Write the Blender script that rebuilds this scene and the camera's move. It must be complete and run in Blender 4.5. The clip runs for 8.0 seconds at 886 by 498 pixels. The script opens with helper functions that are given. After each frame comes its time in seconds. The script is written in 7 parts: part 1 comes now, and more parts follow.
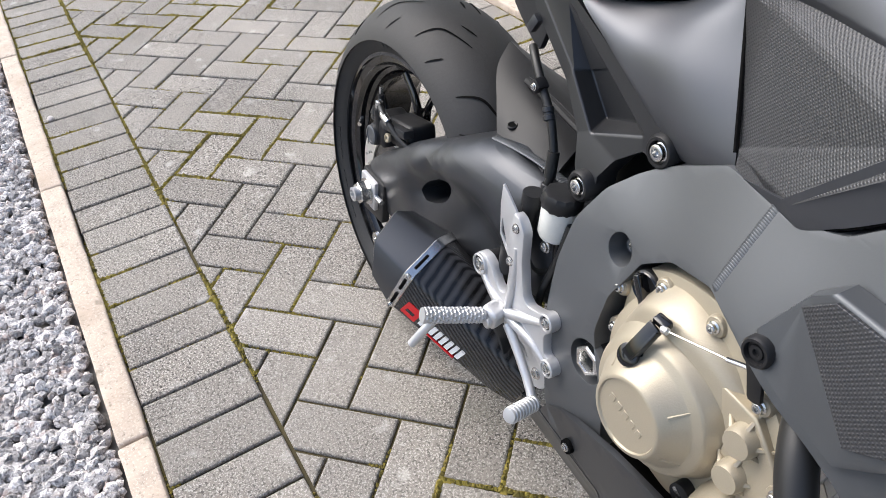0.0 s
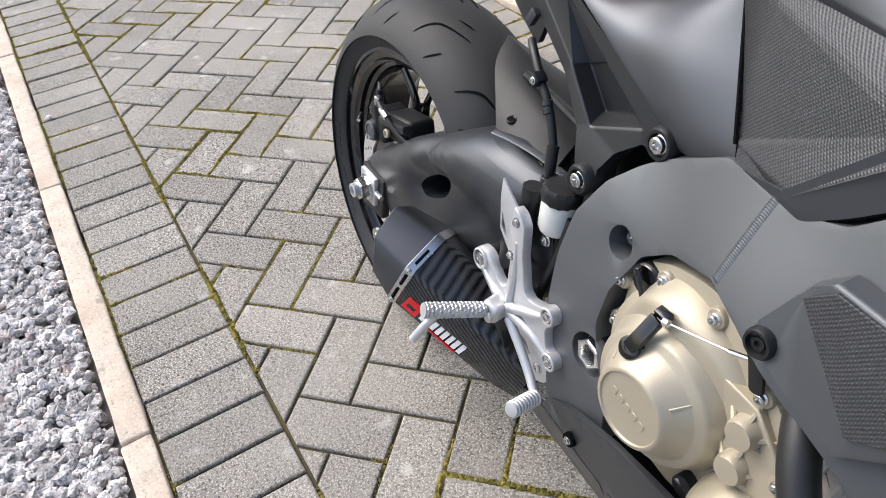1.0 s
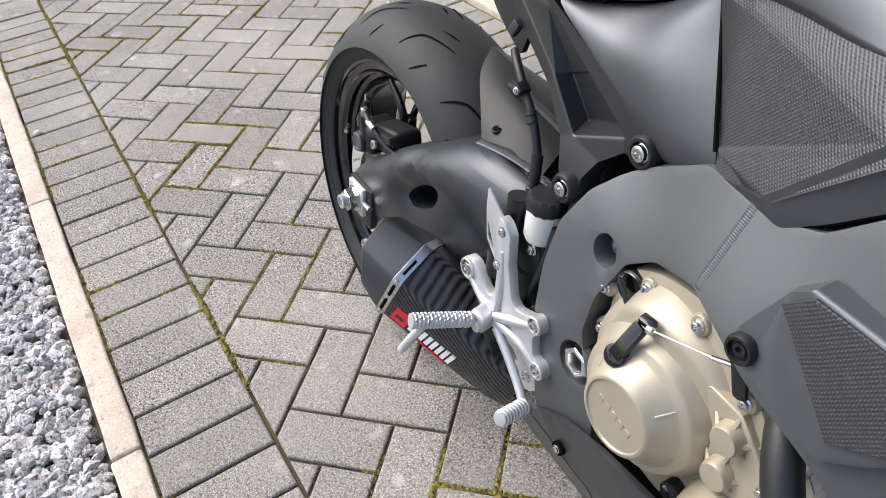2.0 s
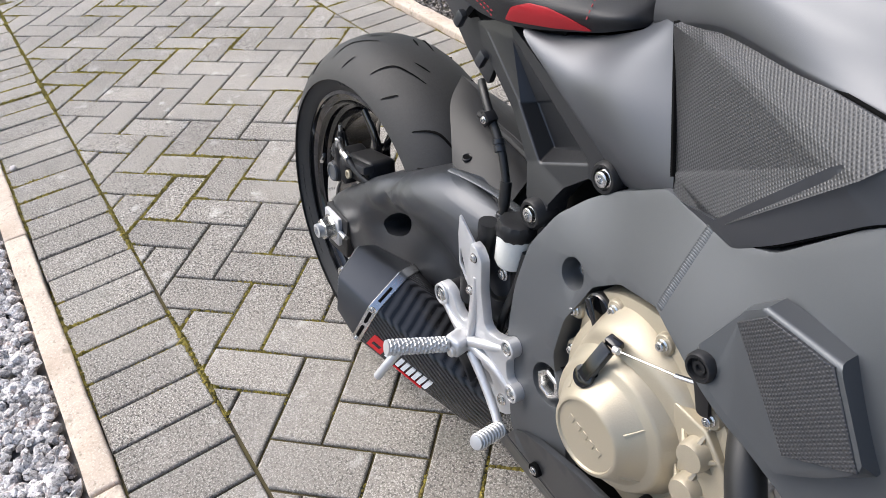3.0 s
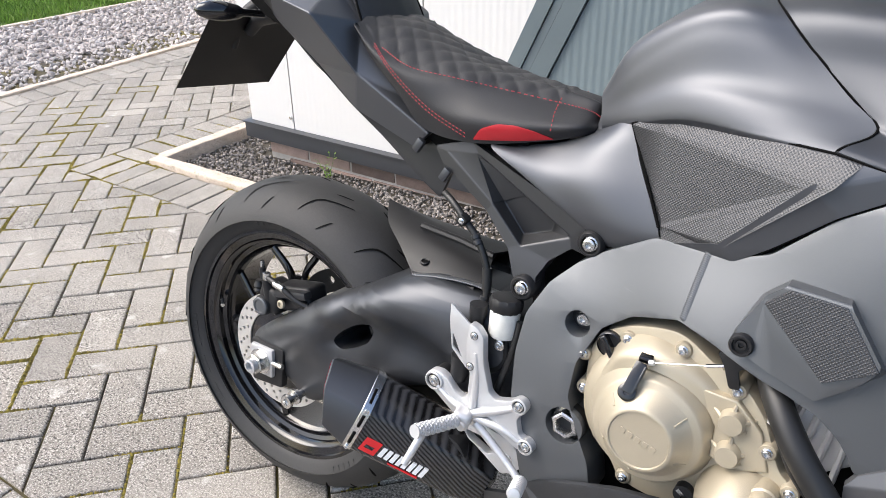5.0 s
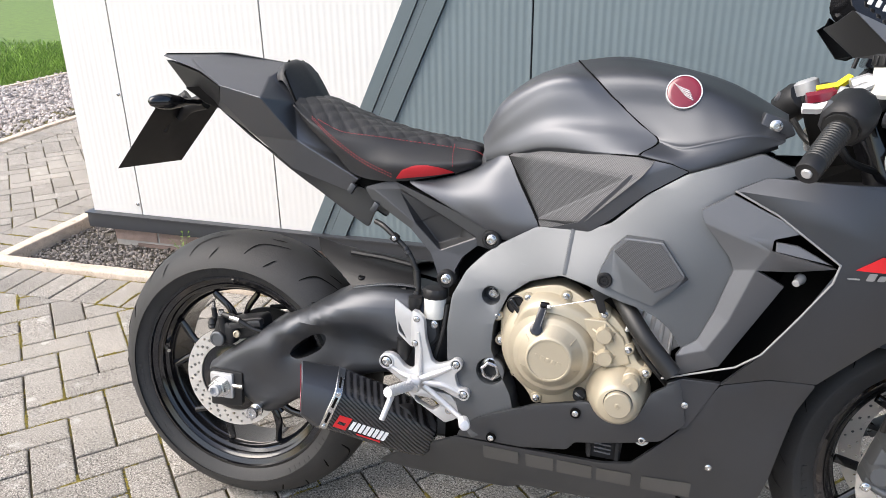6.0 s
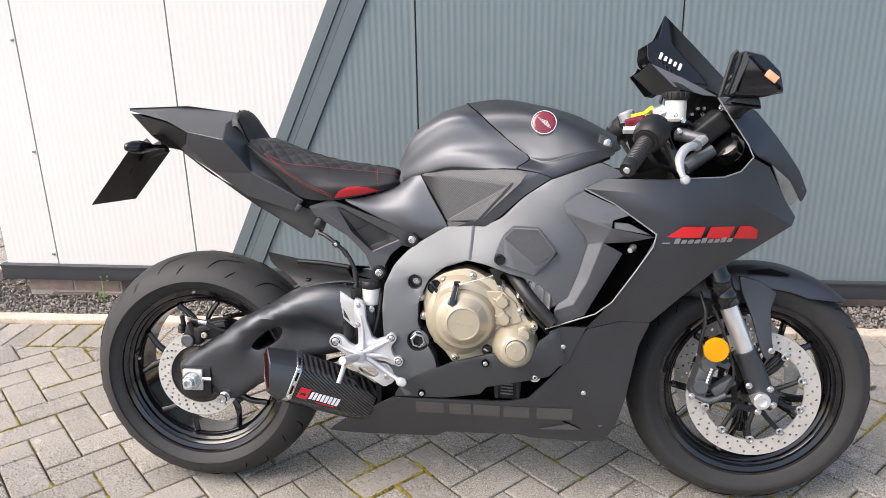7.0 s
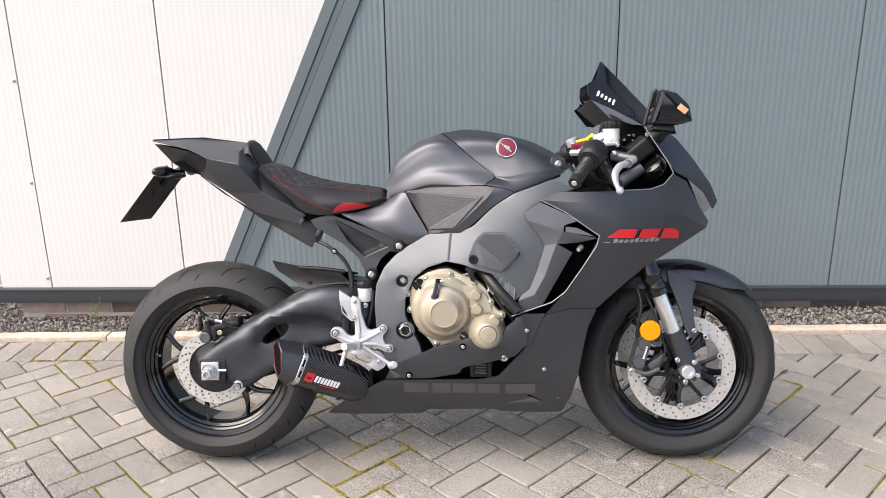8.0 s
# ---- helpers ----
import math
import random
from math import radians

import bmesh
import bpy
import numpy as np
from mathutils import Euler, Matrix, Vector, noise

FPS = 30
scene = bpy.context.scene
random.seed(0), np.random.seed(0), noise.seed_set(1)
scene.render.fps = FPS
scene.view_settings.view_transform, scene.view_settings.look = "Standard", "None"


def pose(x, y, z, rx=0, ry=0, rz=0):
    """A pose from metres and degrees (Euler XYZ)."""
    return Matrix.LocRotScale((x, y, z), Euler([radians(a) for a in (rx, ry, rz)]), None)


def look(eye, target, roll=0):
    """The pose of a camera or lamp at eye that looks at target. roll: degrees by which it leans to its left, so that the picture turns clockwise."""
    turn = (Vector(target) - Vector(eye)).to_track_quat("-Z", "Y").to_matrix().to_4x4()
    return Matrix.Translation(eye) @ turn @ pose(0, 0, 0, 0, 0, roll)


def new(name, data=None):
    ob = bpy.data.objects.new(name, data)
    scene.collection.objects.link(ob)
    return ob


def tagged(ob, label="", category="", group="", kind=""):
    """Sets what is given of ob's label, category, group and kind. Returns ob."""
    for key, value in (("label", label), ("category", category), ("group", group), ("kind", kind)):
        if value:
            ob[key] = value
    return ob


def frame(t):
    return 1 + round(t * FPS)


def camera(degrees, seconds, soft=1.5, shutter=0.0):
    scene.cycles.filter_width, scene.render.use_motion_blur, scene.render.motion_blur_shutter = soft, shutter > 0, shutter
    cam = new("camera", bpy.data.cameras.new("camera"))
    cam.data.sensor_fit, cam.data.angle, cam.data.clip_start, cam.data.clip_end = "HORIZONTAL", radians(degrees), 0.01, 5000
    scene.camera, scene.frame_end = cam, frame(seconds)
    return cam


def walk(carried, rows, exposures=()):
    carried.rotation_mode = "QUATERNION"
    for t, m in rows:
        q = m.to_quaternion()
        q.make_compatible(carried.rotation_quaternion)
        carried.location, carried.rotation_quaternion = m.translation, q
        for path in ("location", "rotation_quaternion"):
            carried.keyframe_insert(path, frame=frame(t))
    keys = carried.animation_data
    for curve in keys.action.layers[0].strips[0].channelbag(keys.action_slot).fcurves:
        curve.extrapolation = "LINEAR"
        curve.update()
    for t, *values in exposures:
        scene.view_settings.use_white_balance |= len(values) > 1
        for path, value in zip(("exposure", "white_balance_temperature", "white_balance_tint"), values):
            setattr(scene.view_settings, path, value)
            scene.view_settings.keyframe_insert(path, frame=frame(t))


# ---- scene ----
cam = camera(61.4, 8.0, 0.55)
PATH = [
    (0, (0.991, -0.442, 1.1), (-0.355, 0.227, -0.219), -4.9),
    (0.5, (0.991, -0.444, 1.098), (-0.353, 0.217, -0.227), -5.2),
    (1, (0.991, -0.443, 1.1), (-0.348, 0.222, -0.229), -5.5),
    (1.5, (0.993, -0.44, 1.1), (-0.347, 0.236, -0.222), -5.6),
    (3, (1.012, -0.431, 1.113), (-0.341, 0.323, -0.151), -5.9),
    (3.5, (1.023, -0.443, 1.117), (-0.317, 0.404, -0.103), -4.6),
    (4, (1.001, -0.488, 1.114), (-0.285, 0.517, -0.042), -3.1),
    (4.2, (0.969, -0.531, 1.119), (-0.282, 0.551, -0.005), -2.6),
    (5.3, (0.881, -0.927, 1.164), (0.024, 0.648, 0.277), -0.6),
    (5.5, (0.884, -1.021, 1.184), (0.123, 0.622, 0.335), -0.6),
    (6, (0.851, -1.254, 1.207), (0.32, 0.515, 0.441), -0.7),
    (6.2, (0.834, -1.352, 1.219), (0.381, 0.45, 0.479), -0.9),
    (6.5, (0.819, -1.495, 1.24), (0.477, 0.346, 0.539), -0.9),
    (7, (0.834, -1.707, 1.254), (0.624, 0.174, 0.61), -1.0),
    (7.5, (0.822, -1.912, 1.273), (0.699, -0.006, 0.68), -1.0),
    (8, (0.778, -2.085, 1.285), (0.703, -0.165, 0.73), -0.9),
]
walk(cam, [(t, look(eye, target, roll)) for t, eye, target, roll in PATH], [(0.0, 0.86, 6550, 10), (3.0, 0.89, 6550, 10), (4.2, 1.07, 6600, 10), (5.5, 1.15, 6750, 10), (8.0, 1.08, 7000, 14)])

# ---- world, sun, exposure ----
world = bpy.data.worlds.new("sky")
scene.world = world
world.use_nodes = True
wn = world.node_tree
sky = wn.nodes.new("ShaderNodeTexSky")
sky.sky_type, sky.sun_disc = "NISHITA", False
sky.sun_elevation, sky.sun_rotation = radians(48), radians(239)
sky.air_density, sky.dust_density, sky.ozone_density = 1.0, 3.0, 1.5
wn.links.new(sky.outputs[0], wn.nodes["Background"].inputs[0])
wn.nodes["Background"].inputs[1].default_value = 0.15
sun = new("sun", bpy.data.lights.new("sun", "SUN"))
sun.data.energy, sun.data.angle, sun.data.color = 1.7, radians(50), (1.0, 0.99, 0.97)
sun.matrix_world = look((-5.0, -3.0, 6.5), (0, 0, 0))


# ---- materials ----
def material(name, base, rough=0.5, metal=0.0, vary=0.15, scale=40.0, bump=0.0, bump_scale=300.0, coat=0.0, second=None, spec=0.5, grime=0.0):
    """Base colour with two scales of variation, uneven roughness and fine relief."""
    m = bpy.data.materials.new(name)
    m.use_nodes = True
    t, n = m.node_tree, m.node_tree.nodes
    b = n["Principled BSDF"]
    b.inputs["Metallic"].default_value, b.inputs["Coat Weight"].default_value = metal, coat
    b.inputs["Specular IOR Level"].default_value = spec
    co = n.new("ShaderNodeTexCoord")
    fine, broad = n.new("ShaderNodeTexNoise"), n.new("ShaderNodeTexNoise")
    fine.inputs["Scale"].default_value, broad.inputs["Scale"].default_value = bump_scale, scale
    fine.inputs["Detail"].default_value = broad.inputs["Detail"].default_value = 4
    for x in (fine, broad):
        t.links.new(co.outputs["Object"], x.inputs["Vector"])
    mix = n.new("ShaderNodeMix")
    mix.data_type = "RGBA"
    dark = second or tuple(c * (1 - vary) for c in base)
    mix.inputs["A"].default_value, mix.inputs["B"].default_value = (*dark, 1), (*[min(1, c * (1 + vary * 0.6)) for c in base], 1)
    add = n.new("ShaderNodeMath")
    add.operation = "ADD"
    half = n.new("ShaderNodeMath")
    half.operation, half.inputs[1].default_value = "MULTIPLY_ADD", 0.5
    t.links.new(fine.outputs["Fac"], half.inputs[0])
    half.inputs[2].default_value = -0.25
    t.links.new(half.outputs[0], add.inputs[0])
    t.links.new(broad.outputs["Fac"], add.inputs[1])
    t.links.new(add.outputs[0], mix.inputs["Factor"])
    t.links.new(mix.outputs["Result"], b.inputs["Base Color"])
    mr = n.new("ShaderNodeMapRange")
    mr.inputs["To Min"].default_value, mr.inputs["To Max"].default_value = max(0.02, rough * 0.88), min(1, rough * 1.12)
    t.links.new(broad.outputs["Fac"], mr.inputs["Value"])
    t.links.new(mr.outputs[0], b.inputs["Roughness"])
    if bump:
        bp = n.new("ShaderNodeBump")
        bp.inputs["Strength"].default_value, bp.inputs["Distance"].default_value = bump, 0.0008
        t.links.new(fine.outputs["Fac"], bp.inputs["Height"])
        t.links.new(bp.outputs[0], b.inputs["Normal"])
    return m


def per_object(m, spread=0.25):
    """Vary the base colour's value from object to object."""
    t, n = m.node_tree, m.node_tree.nodes
    b = n["Principled BSDF"]
    link = b.inputs["Base Color"].links[0]
    source = link.from_socket
    info, hsv, mr = n.new("ShaderNodeObjectInfo"), n.new("ShaderNodeHueSaturation"), n.new("ShaderNodeMapRange")
    mr.inputs["To Min"].default_value, mr.inputs["To Max"].default_value = 1 - spread, 1 + spread
    t.links.new(info.outputs["Random"], mr.inputs["Value"])
    t.links.new(mr.outputs[0], hsv.inputs["Value"])
    t.links.new(source, hsv.inputs["Color"])
    t.links.new(hsv.outputs[0], b.inputs["Base Color"])
    return m


def per_island(m, spread=0.4):
    t, n = m.node_tree, m.node_tree.nodes
    b = n["Principled BSDF"]
    source = b.inputs["Base Color"].links[0].from_socket
    info, hsv, mr = n.new("ShaderNodeNewGeometry"), n.new("ShaderNodeHueSaturation"), n.new("ShaderNodeMapRange")
    mr.inputs["To Min"].default_value, mr.inputs["To Max"].default_value = 1 - spread, 1 + spread
    t.links.new(info.outputs["Random Per Island"], mr.inputs["Value"])
    t.links.new(mr.outputs[0], hsv.inputs["Value"])
    t.links.new(source, hsv.inputs["Color"])
    t.links.new(hsv.outputs[0], b.inputs["Base Color"])
    return m


def pattern(m, kind, size, depth=0.0006, tint=None):
    """Lay a raised lattice (knee grips), twill (carbon) or ribs over a material, in the object's u-w plane."""
    t, n = m.node_tree, m.node_tree.nodes
    b = n["Principled BSDF"]
    co = n.new("ShaderNodeTexCoord")
    waves = []
    for turn in ((45, -45) if kind == "lattice" else (38,) if kind == "twill" else (0,)):
        mp, wv = n.new("ShaderNodeMapping"), n.new("ShaderNodeTexWave")
        mp.inputs["Rotation"].default_value = (radians(90), 0, 0) if kind != "twill" else (radians(90), 0, 0)
        sep = n.new("ShaderNodeVectorRotate")
        sep.inputs["Angle"].default_value = radians(turn)
        t.links.new(co.outputs["Object"], mp.inputs["Vector"])
        t.links.new(mp.outputs[0], sep.inputs["Vector"])
        t.links.new(sep.outputs[0], wv.inputs["Vector"])
        wv.wave_type, wv.bands_direction, wv.wave_profile = "BANDS", "X", "SIN"
        wv.inputs["Scale"].default_value = 0.314 / size
        wv.inputs["Distortion"].default_value = 0.0 if kind != "twill" else 0.6
        waves.append(wv)
    out = waves[0].outputs["Fac"]
    if kind == "lattice":
        mx = n.new("ShaderNodeMath")
        mx.operation = "MULTIPLY"
        t.links.new(waves[0].outputs["Fac"], mx.inputs[0])
        t.links.new(waves[1].outputs["Fac"], mx.inputs[1])
        out = mx.outputs[0]
    bp = n.new("ShaderNodeBump")
    bp.inputs["Strength"].default_value, bp.inputs["Distance"].default_value = 1.0, depth
    t.links.new(out, bp.inputs["Height"])
    t.links.new(bp.outputs[0], b.inputs["Normal"])
    if tint:
        ramp = n.new("ShaderNodeMix")
        ramp.data_type = "RGBA"
        ramp.inputs["A"].default_value, ramp.inputs["B"].default_value = (*tint[0], 1), (*tint[1], 1)
        t.links.new(out, ramp.inputs["Factor"])
        t.links.new(ramp.outputs["Result"], b.inputs["Base Color"])
    return m


MATTE = material("matte_black_paint", (0.076, 0.080, 0.088), 0.42, 0.78, 0.1, 6, 0.05, 900, spec=0.5)
GUN = material("satin_gunmetal_paint", (0.106, 0.111, 0.122), 0.45, 0.74, 0.06, 5, 0.04, 1200)
FRAME = material("satin_grey_frame_paint", (0.122, 0.129, 0.137), 0.5, 0.66, 0.08, 7, 0.06, 900)
DUCT = material("satin_dark_duct_paint", (0.135, 0.139, 0.148), 0.5, 0.64, 0.08, 6, 0.05, 900)
PLASTIC = material("black_plastic", (0.011, 0.011, 0.012), 0.5, 0, 0.15, 20, 0.15, 700, spec=0.4)
GLOSS = material("gloss_black_paint", (0.006, 0.006, 0.007), 0.13, 0, 0.1, 15, 0.0, 400, coat=0.35, spec=0.5)
# near-black that stands for the shade inside gaps, slots and hollows
VOID = material("hollow_shade_black", (0.003, 0.003, 0.003), 0.9, spec=0.1)
RUBBER = material("tyre_rubber", (0.025, 0.0247, 0.0247), 0.66, 0, 0.45, 22, 0.4, 260)
HOSE = material("hose_rubber", (0.012, 0.012, 0.012), 0.45)
BLACKC = material("satin_black_casting", (0.05, 0.051, 0.054), 0.36, 0.6, 0.1, 9, 0.08, 900)
GOLD = material("champagne_gold_casting", (0.43, 0.378, 0.285), 0.42, 0.4, 0.1, 12, 0.25, 700)
ALLOY = material("cast_alloy", (0.58, 0.58, 0.585), 0.42, 0.6, 0.1, 30, 0.25, 800)
STEEL = material("zinc_steel", (0.62, 0.62, 0.61), 0.26, 1.0, 0.1, 60)
DISC = material("brake_disc_steel", (0.6, 0.58, 0.55), 0.4, 0.6, 0.12, 30)
CHROME = material("hard_chrome", (0.85, 0.85, 0.85), 0.3, 0.85, 0.03, 30)
SEATM = material("black_vinyl", (0.017, 0.017, 0.0185), 0.52, 0, 0.15, 60, 0.5, 800)
REDV = material("red_vinyl", (0.46, 0.014, 0.022), 0.45, 0, 0.1, 60, 0.4, 800)
THREAD = material("red_thread", (0.35, 0.03, 0.04), 0.7)
REDP = material("red_decal", (0.62, 0.015, 0.02), 0.4, 0, 0.05)
DECAL = material("grey_decal", (0.08, 0.078, 0.076), 0.5, 0.2, 0.1, 30)
SILVERD = material("silver_decal", (0.3, 0.3, 0.3), 0.4, 0.4, 0.1, 30)
WHITED = material("white_decal", (0.75, 0.75, 0.75), 0.5, 0, 0.05)
BADGE = material("dark_red_enamel", (0.17, 0.012, 0.025), 0.2, 0, 0.1, 30, coat=0.5)
AMBER = material("amber_reflector", (0.8, 0.3, 0.0), 0.25, 0, 0.06, 80)
PEACH = material("clear_amber_lens", (0.75, 0.36, 0.2), 0.3, 0, 0.3, 90)
RESIN = material("milky_reservoir", (0.66, 0.66, 0.62), 0.4)
YELLOW = material("yellow_tag", (0.75, 0.6, 0.02), 0.5)
CARBON = pattern(material("carbon_fibre", (0.008, 0.008, 0.009), 0.24, 0, 0.1, 30, coat=0.25, spec=0.35), "twill", 0.0055, 0.0003, ((0.004, 0.004, 0.0045), (0.048, 0.048, 0.051)))
GRIPTEX = pattern(material("grip_rubber", (0.07, 0.071, 0.075), 0.45, 0.55, 0.1, 30), "lattice", 0.0028, 0.0004)
TINT = material("tinted_screen", (0.012, 0.012, 0.013), 0.07, 0, 0.05, 10, spec=0.6)
TINT.node_tree.nodes["Principled BSDF"].inputs["Transmission Weight"].default_value = 0.25
LENS = material("clear_lens", (0.5, 0.5, 0.46), 0.06, 0, 0.05, 10)
LENS.node_tree.nodes["Principled BSDF"].inputs["Transmission Weight"].default_value = 0.6



def layered(m, layers, relief=0.0):
    """Lay stains and grains over a material; layers: (scale, from, to, colour, amount, detail)."""
    t, n = m.node_tree, m.node_tree.nodes
    b = n["Principled BSDF"]
    out = b.inputs["Base Color"].links[0].from_socket
    geo = n.new("ShaderNodeNewGeometry")
    for scale, lo, hi, colour, amount, detail in layers:
        ns, mr, mix = n.new("ShaderNodeTexNoise"), n.new("ShaderNodeMapRange"), n.new("ShaderNodeMix")
        ns.inputs["Scale"].default_value, ns.inputs["Detail"].default_value = scale, detail
        mr.inputs["From Min"].default_value, mr.inputs["From Max"].default_value, mr.inputs["To Max"].default_value = lo, hi, amount
        mix.data_type = "RGBA"
        mix.inputs["B"].default_value = (*colour, 1)
        t.links.new(geo.outputs["Position"], ns.inputs["Vector"])
        t.links.new(ns.outputs["Fac"], mr.inputs["Value"])
        t.links.new(mr.outputs[0], mix.inputs["Factor"])
        t.links.new(out, mix.inputs["A"])
        out = mix.outputs["Result"]
    t.links.new(out, b.inputs["Base Color"])
    if relief:
        for x in n:
            if x.bl_idname == "ShaderNodeBump":
                x.inputs["Distance"].default_value = relief
    return m


def paver_material(name, vary_by):
    """Aggregate speckle, pits, uneven weathering and pale scuffs."""
    m = material(name, (0.233, 0.212, 0.184), 0.9, 0, 0.34, 22, 1.0, 420)
    layered(m, [(300, 0.53, 0.60, (0.60, 0.56, 0.51), 0.66, 1.5), (190, 0.555, 0.62, (0.026, 0.023, 0.02), 0.8, 2.0), (1.7, 0.45, 0.7, (0.36, 0.33, 0.29), 0.6, 3.0),
                (17, 0.62, 0.72, (0.55, 0.52, 0.48), 0.5, 6.0), (5, 0.6, 0.75, (0.17, 0.165, 0.14), 0.5, 5.0)], 0.0013)
    return vary_by(m, 0.14)


PAVER = paver_material("concrete_paver", per_object)
PAVER_FAR = paver_material("concrete_paver_joined", per_island)
KERB = layered(material("cast_concrete", (0.6, 0.495, 0.4), 0.92, 0, 0.42, 26, 1.0, 170), [(120, 0.58, 0.66, (0.2, 0.16, 0.12), 0.6, 3.0), (240, 0.56, 0.62, (0.75, 0.66, 0.56), 0.6, 2.0), (9, 0.52, 0.72, (0.42, 0.33, 0.25), 0.7, 6.0), (30, 0.63, 0.72, (0.16, 0.13, 0.085), 0.55, 5.0)], 0.0014)
STONE = per_island(layered(material("granite_gravel", (0.52, 0.49, 0.475), 0.9, 0, 0.6, 60, 1.0, 420), [(230, 0.54, 0.6, (0.8, 0.78, 0.76), 0.6, 2.0), (200, 0.56, 0.62, (0.09, 0.085, 0.085), 0.7, 2.0), (34, 0.6, 0.7, (0.36, 0.25, 0.2), 0.5, 2.0)]), 0.48)
MOSS = per_island(material("joint_moss", (0.23, 0.19, 0.03), 0.95, 0, 0.5, 30, 0.6, 900, second=(0.085, 0.06, 0.02)), 0.5)
CHIP = per_island(material("dark_gravel", (0.24, 0.215, 0.195), 0.9, 0, 0.5, 80, 0.8, 500), 0.6)
PALE = per_island(material("pale_gravel", (0.46, 0.42, 0.4), 0.9, 0, 0.4, 40, 0.6, 300), 0.4)
SOIL = material("soil", (0.07, 0.06, 0.045), 0.95, 0, 0.5, 30, 0.9, 120)
GRASS = per_island(material("grass_blade", (0.17, 0.29, 0.045), 0.7, 0, 0.4, 6), 0.45)
TURF = material("turf_soil", (0.12, 0.19, 0.04), 0.95, 0, 0.5, 9, 0.9, 60)
WHITEP = material("white_coated_panel", (0.67, 0.66, 0.64), 0.5, 0, 0.03, 3, 0.05, 80)
DARKP = material("slate_coated_panel", (0.168, 0.213, 0.231), 0.45, 0.1, 0.08, 3, 0.05, 80)
FLASH = material("slate_flashing", (0.125, 0.158, 0.172), 0.45, 0.1, 0.08, 3, 0.05, 80)
TRIM = material("dark_trim", (0.045, 0.048, 0.055), 0.4, 0.1, 0.1, 12)
SEAL = material("black_seal", (0.01, 0.01, 0.01), 0.8)
BRICK = per_object(material("old_brick", (0.31, 0.225, 0.19), 0.92, 0, 0.6, 14, 0.9, 200), 0.45)
MORTAR = material("mortar", (0.44, 0.41, 0.37), 0.95, 0, 0.3, 30, 0.9, 200)


# ---- shared mesh tools ----
def tidy(bm, angle=38):
    bmesh.ops.recalc_face_normals(bm, faces=bm.faces)
    for f in bm.faces:
        f.smooth = True
    for e in bm.edges:
        if len(e.link_faces) == 2 and e.calc_face_angle(0) > radians(angle):
            e.smooth = False


def part(name, bm, mat, parent=None, label="", kind="", clean=True):
    """Link a bmesh as one mesh object under a thing or part."""
    if clean:
        tidy(bm)
    me = bpy.data.meshes.new(name)
    bm.to_mesh(me)
    bm.free()
    me.materials.append(mat)
    ob = new(name, me)
    ob.parent = parent
    return tagged(ob, label, kind=kind)


def raw(name, verts, faces, mat, parent=None, smooth=False):
    me = bpy.data.meshes.new(name)
    me.from_pydata(verts, [], faces)
    me.materials.append(mat)
    if smooth:
        me.polygons.foreach_set("use_smooth", [True] * len(me.polygons))
    ob = new(name, me)
    ob.parent = parent
    return ob


def empty(name, m=None, parent=None):
    ob = new(name)
    ob.empty_display_size = 0.1
    if m is not None:
        ob.matrix_world = m
    ob.parent = parent
    return ob


def box(size, at=(0, 0, 0), turn=(0, 0, 0), bevel=0.0, bm=None, segments=2):
    bm = bm or bmesh.new()
    m = pose(*at, *turn) @ Matrix.Diagonal((*size, 1))
    made = bmesh.ops.create_cube(bm, size=1, matrix=m)["verts"]
    if bevel:
        edges = list({e for v in made for e in v.link_edges})
        bmesh.ops.bevel(bm, geom=edges, offset=bevel, segments=segments, affect="EDGES", profile=0.6)
    return bm


def lathe(profile, at=(0, 0, 0), steps=48, axis="v", bm=None, closed=False):
    """Turn a profile of (radius, offset) round the v axis (or along a given direction) at a point."""
    bm = bm or bmesh.new()
    at = Vector(at)
    d = Vector((0, 1, 0)) if axis == "v" else Vector(axis).normalized()
    a = d.orthogonal().normalized()
    c = d.cross(a)
    rings = []
    for r, o in profile:
        if r < 1e-6:
            rings.append([bm.verts.new(at + d * o)])
        else:
            rings.append([bm.verts.new(at + d * o + (a * math.cos(k) + c * math.sin(k)) * r) for k in (2 * math.pi * i / steps for i in range(steps))])
    pairs = list(zip(rings, rings[1:])) + ([(rings[-1], rings[0])] if closed else [])
    for p, q in pairs:
        for i in range(steps):
            j = (i + 1) % steps
            if len(p) == 1 and len(q) > 1:
                bm.faces.new((p[0], q[i], q[j]))
            elif len(q) == 1 and len(p) > 1:
                bm.faces.new((p[i], q[0], p[j]))
            elif len(p) > 1:
                bm.faces.new((p[i], q[i], q[j], p[j]))
    return bm


def glide(pts, n):
    """n + 1 points on a smooth curve through pts."""
    p = [Vector(x) for x in pts]
    p = [p[0] * 2 - p[1]] + p + [p[-1] * 2 - p[-2]]
    out = []
    for i in range(n + 1):
        s = i / n * (len(pts) - 1)
        k = min(int(s), len(pts) - 2)
        f = s - k
        a, b, c, d = p[k : k + 4]
        out.append(0.5 * (2 * b + (c - a) * f + (2 * a - 5 * b + 4 * c - d) * f * f + (3 * b - a - 3 * c + d) * f**3))
    return out


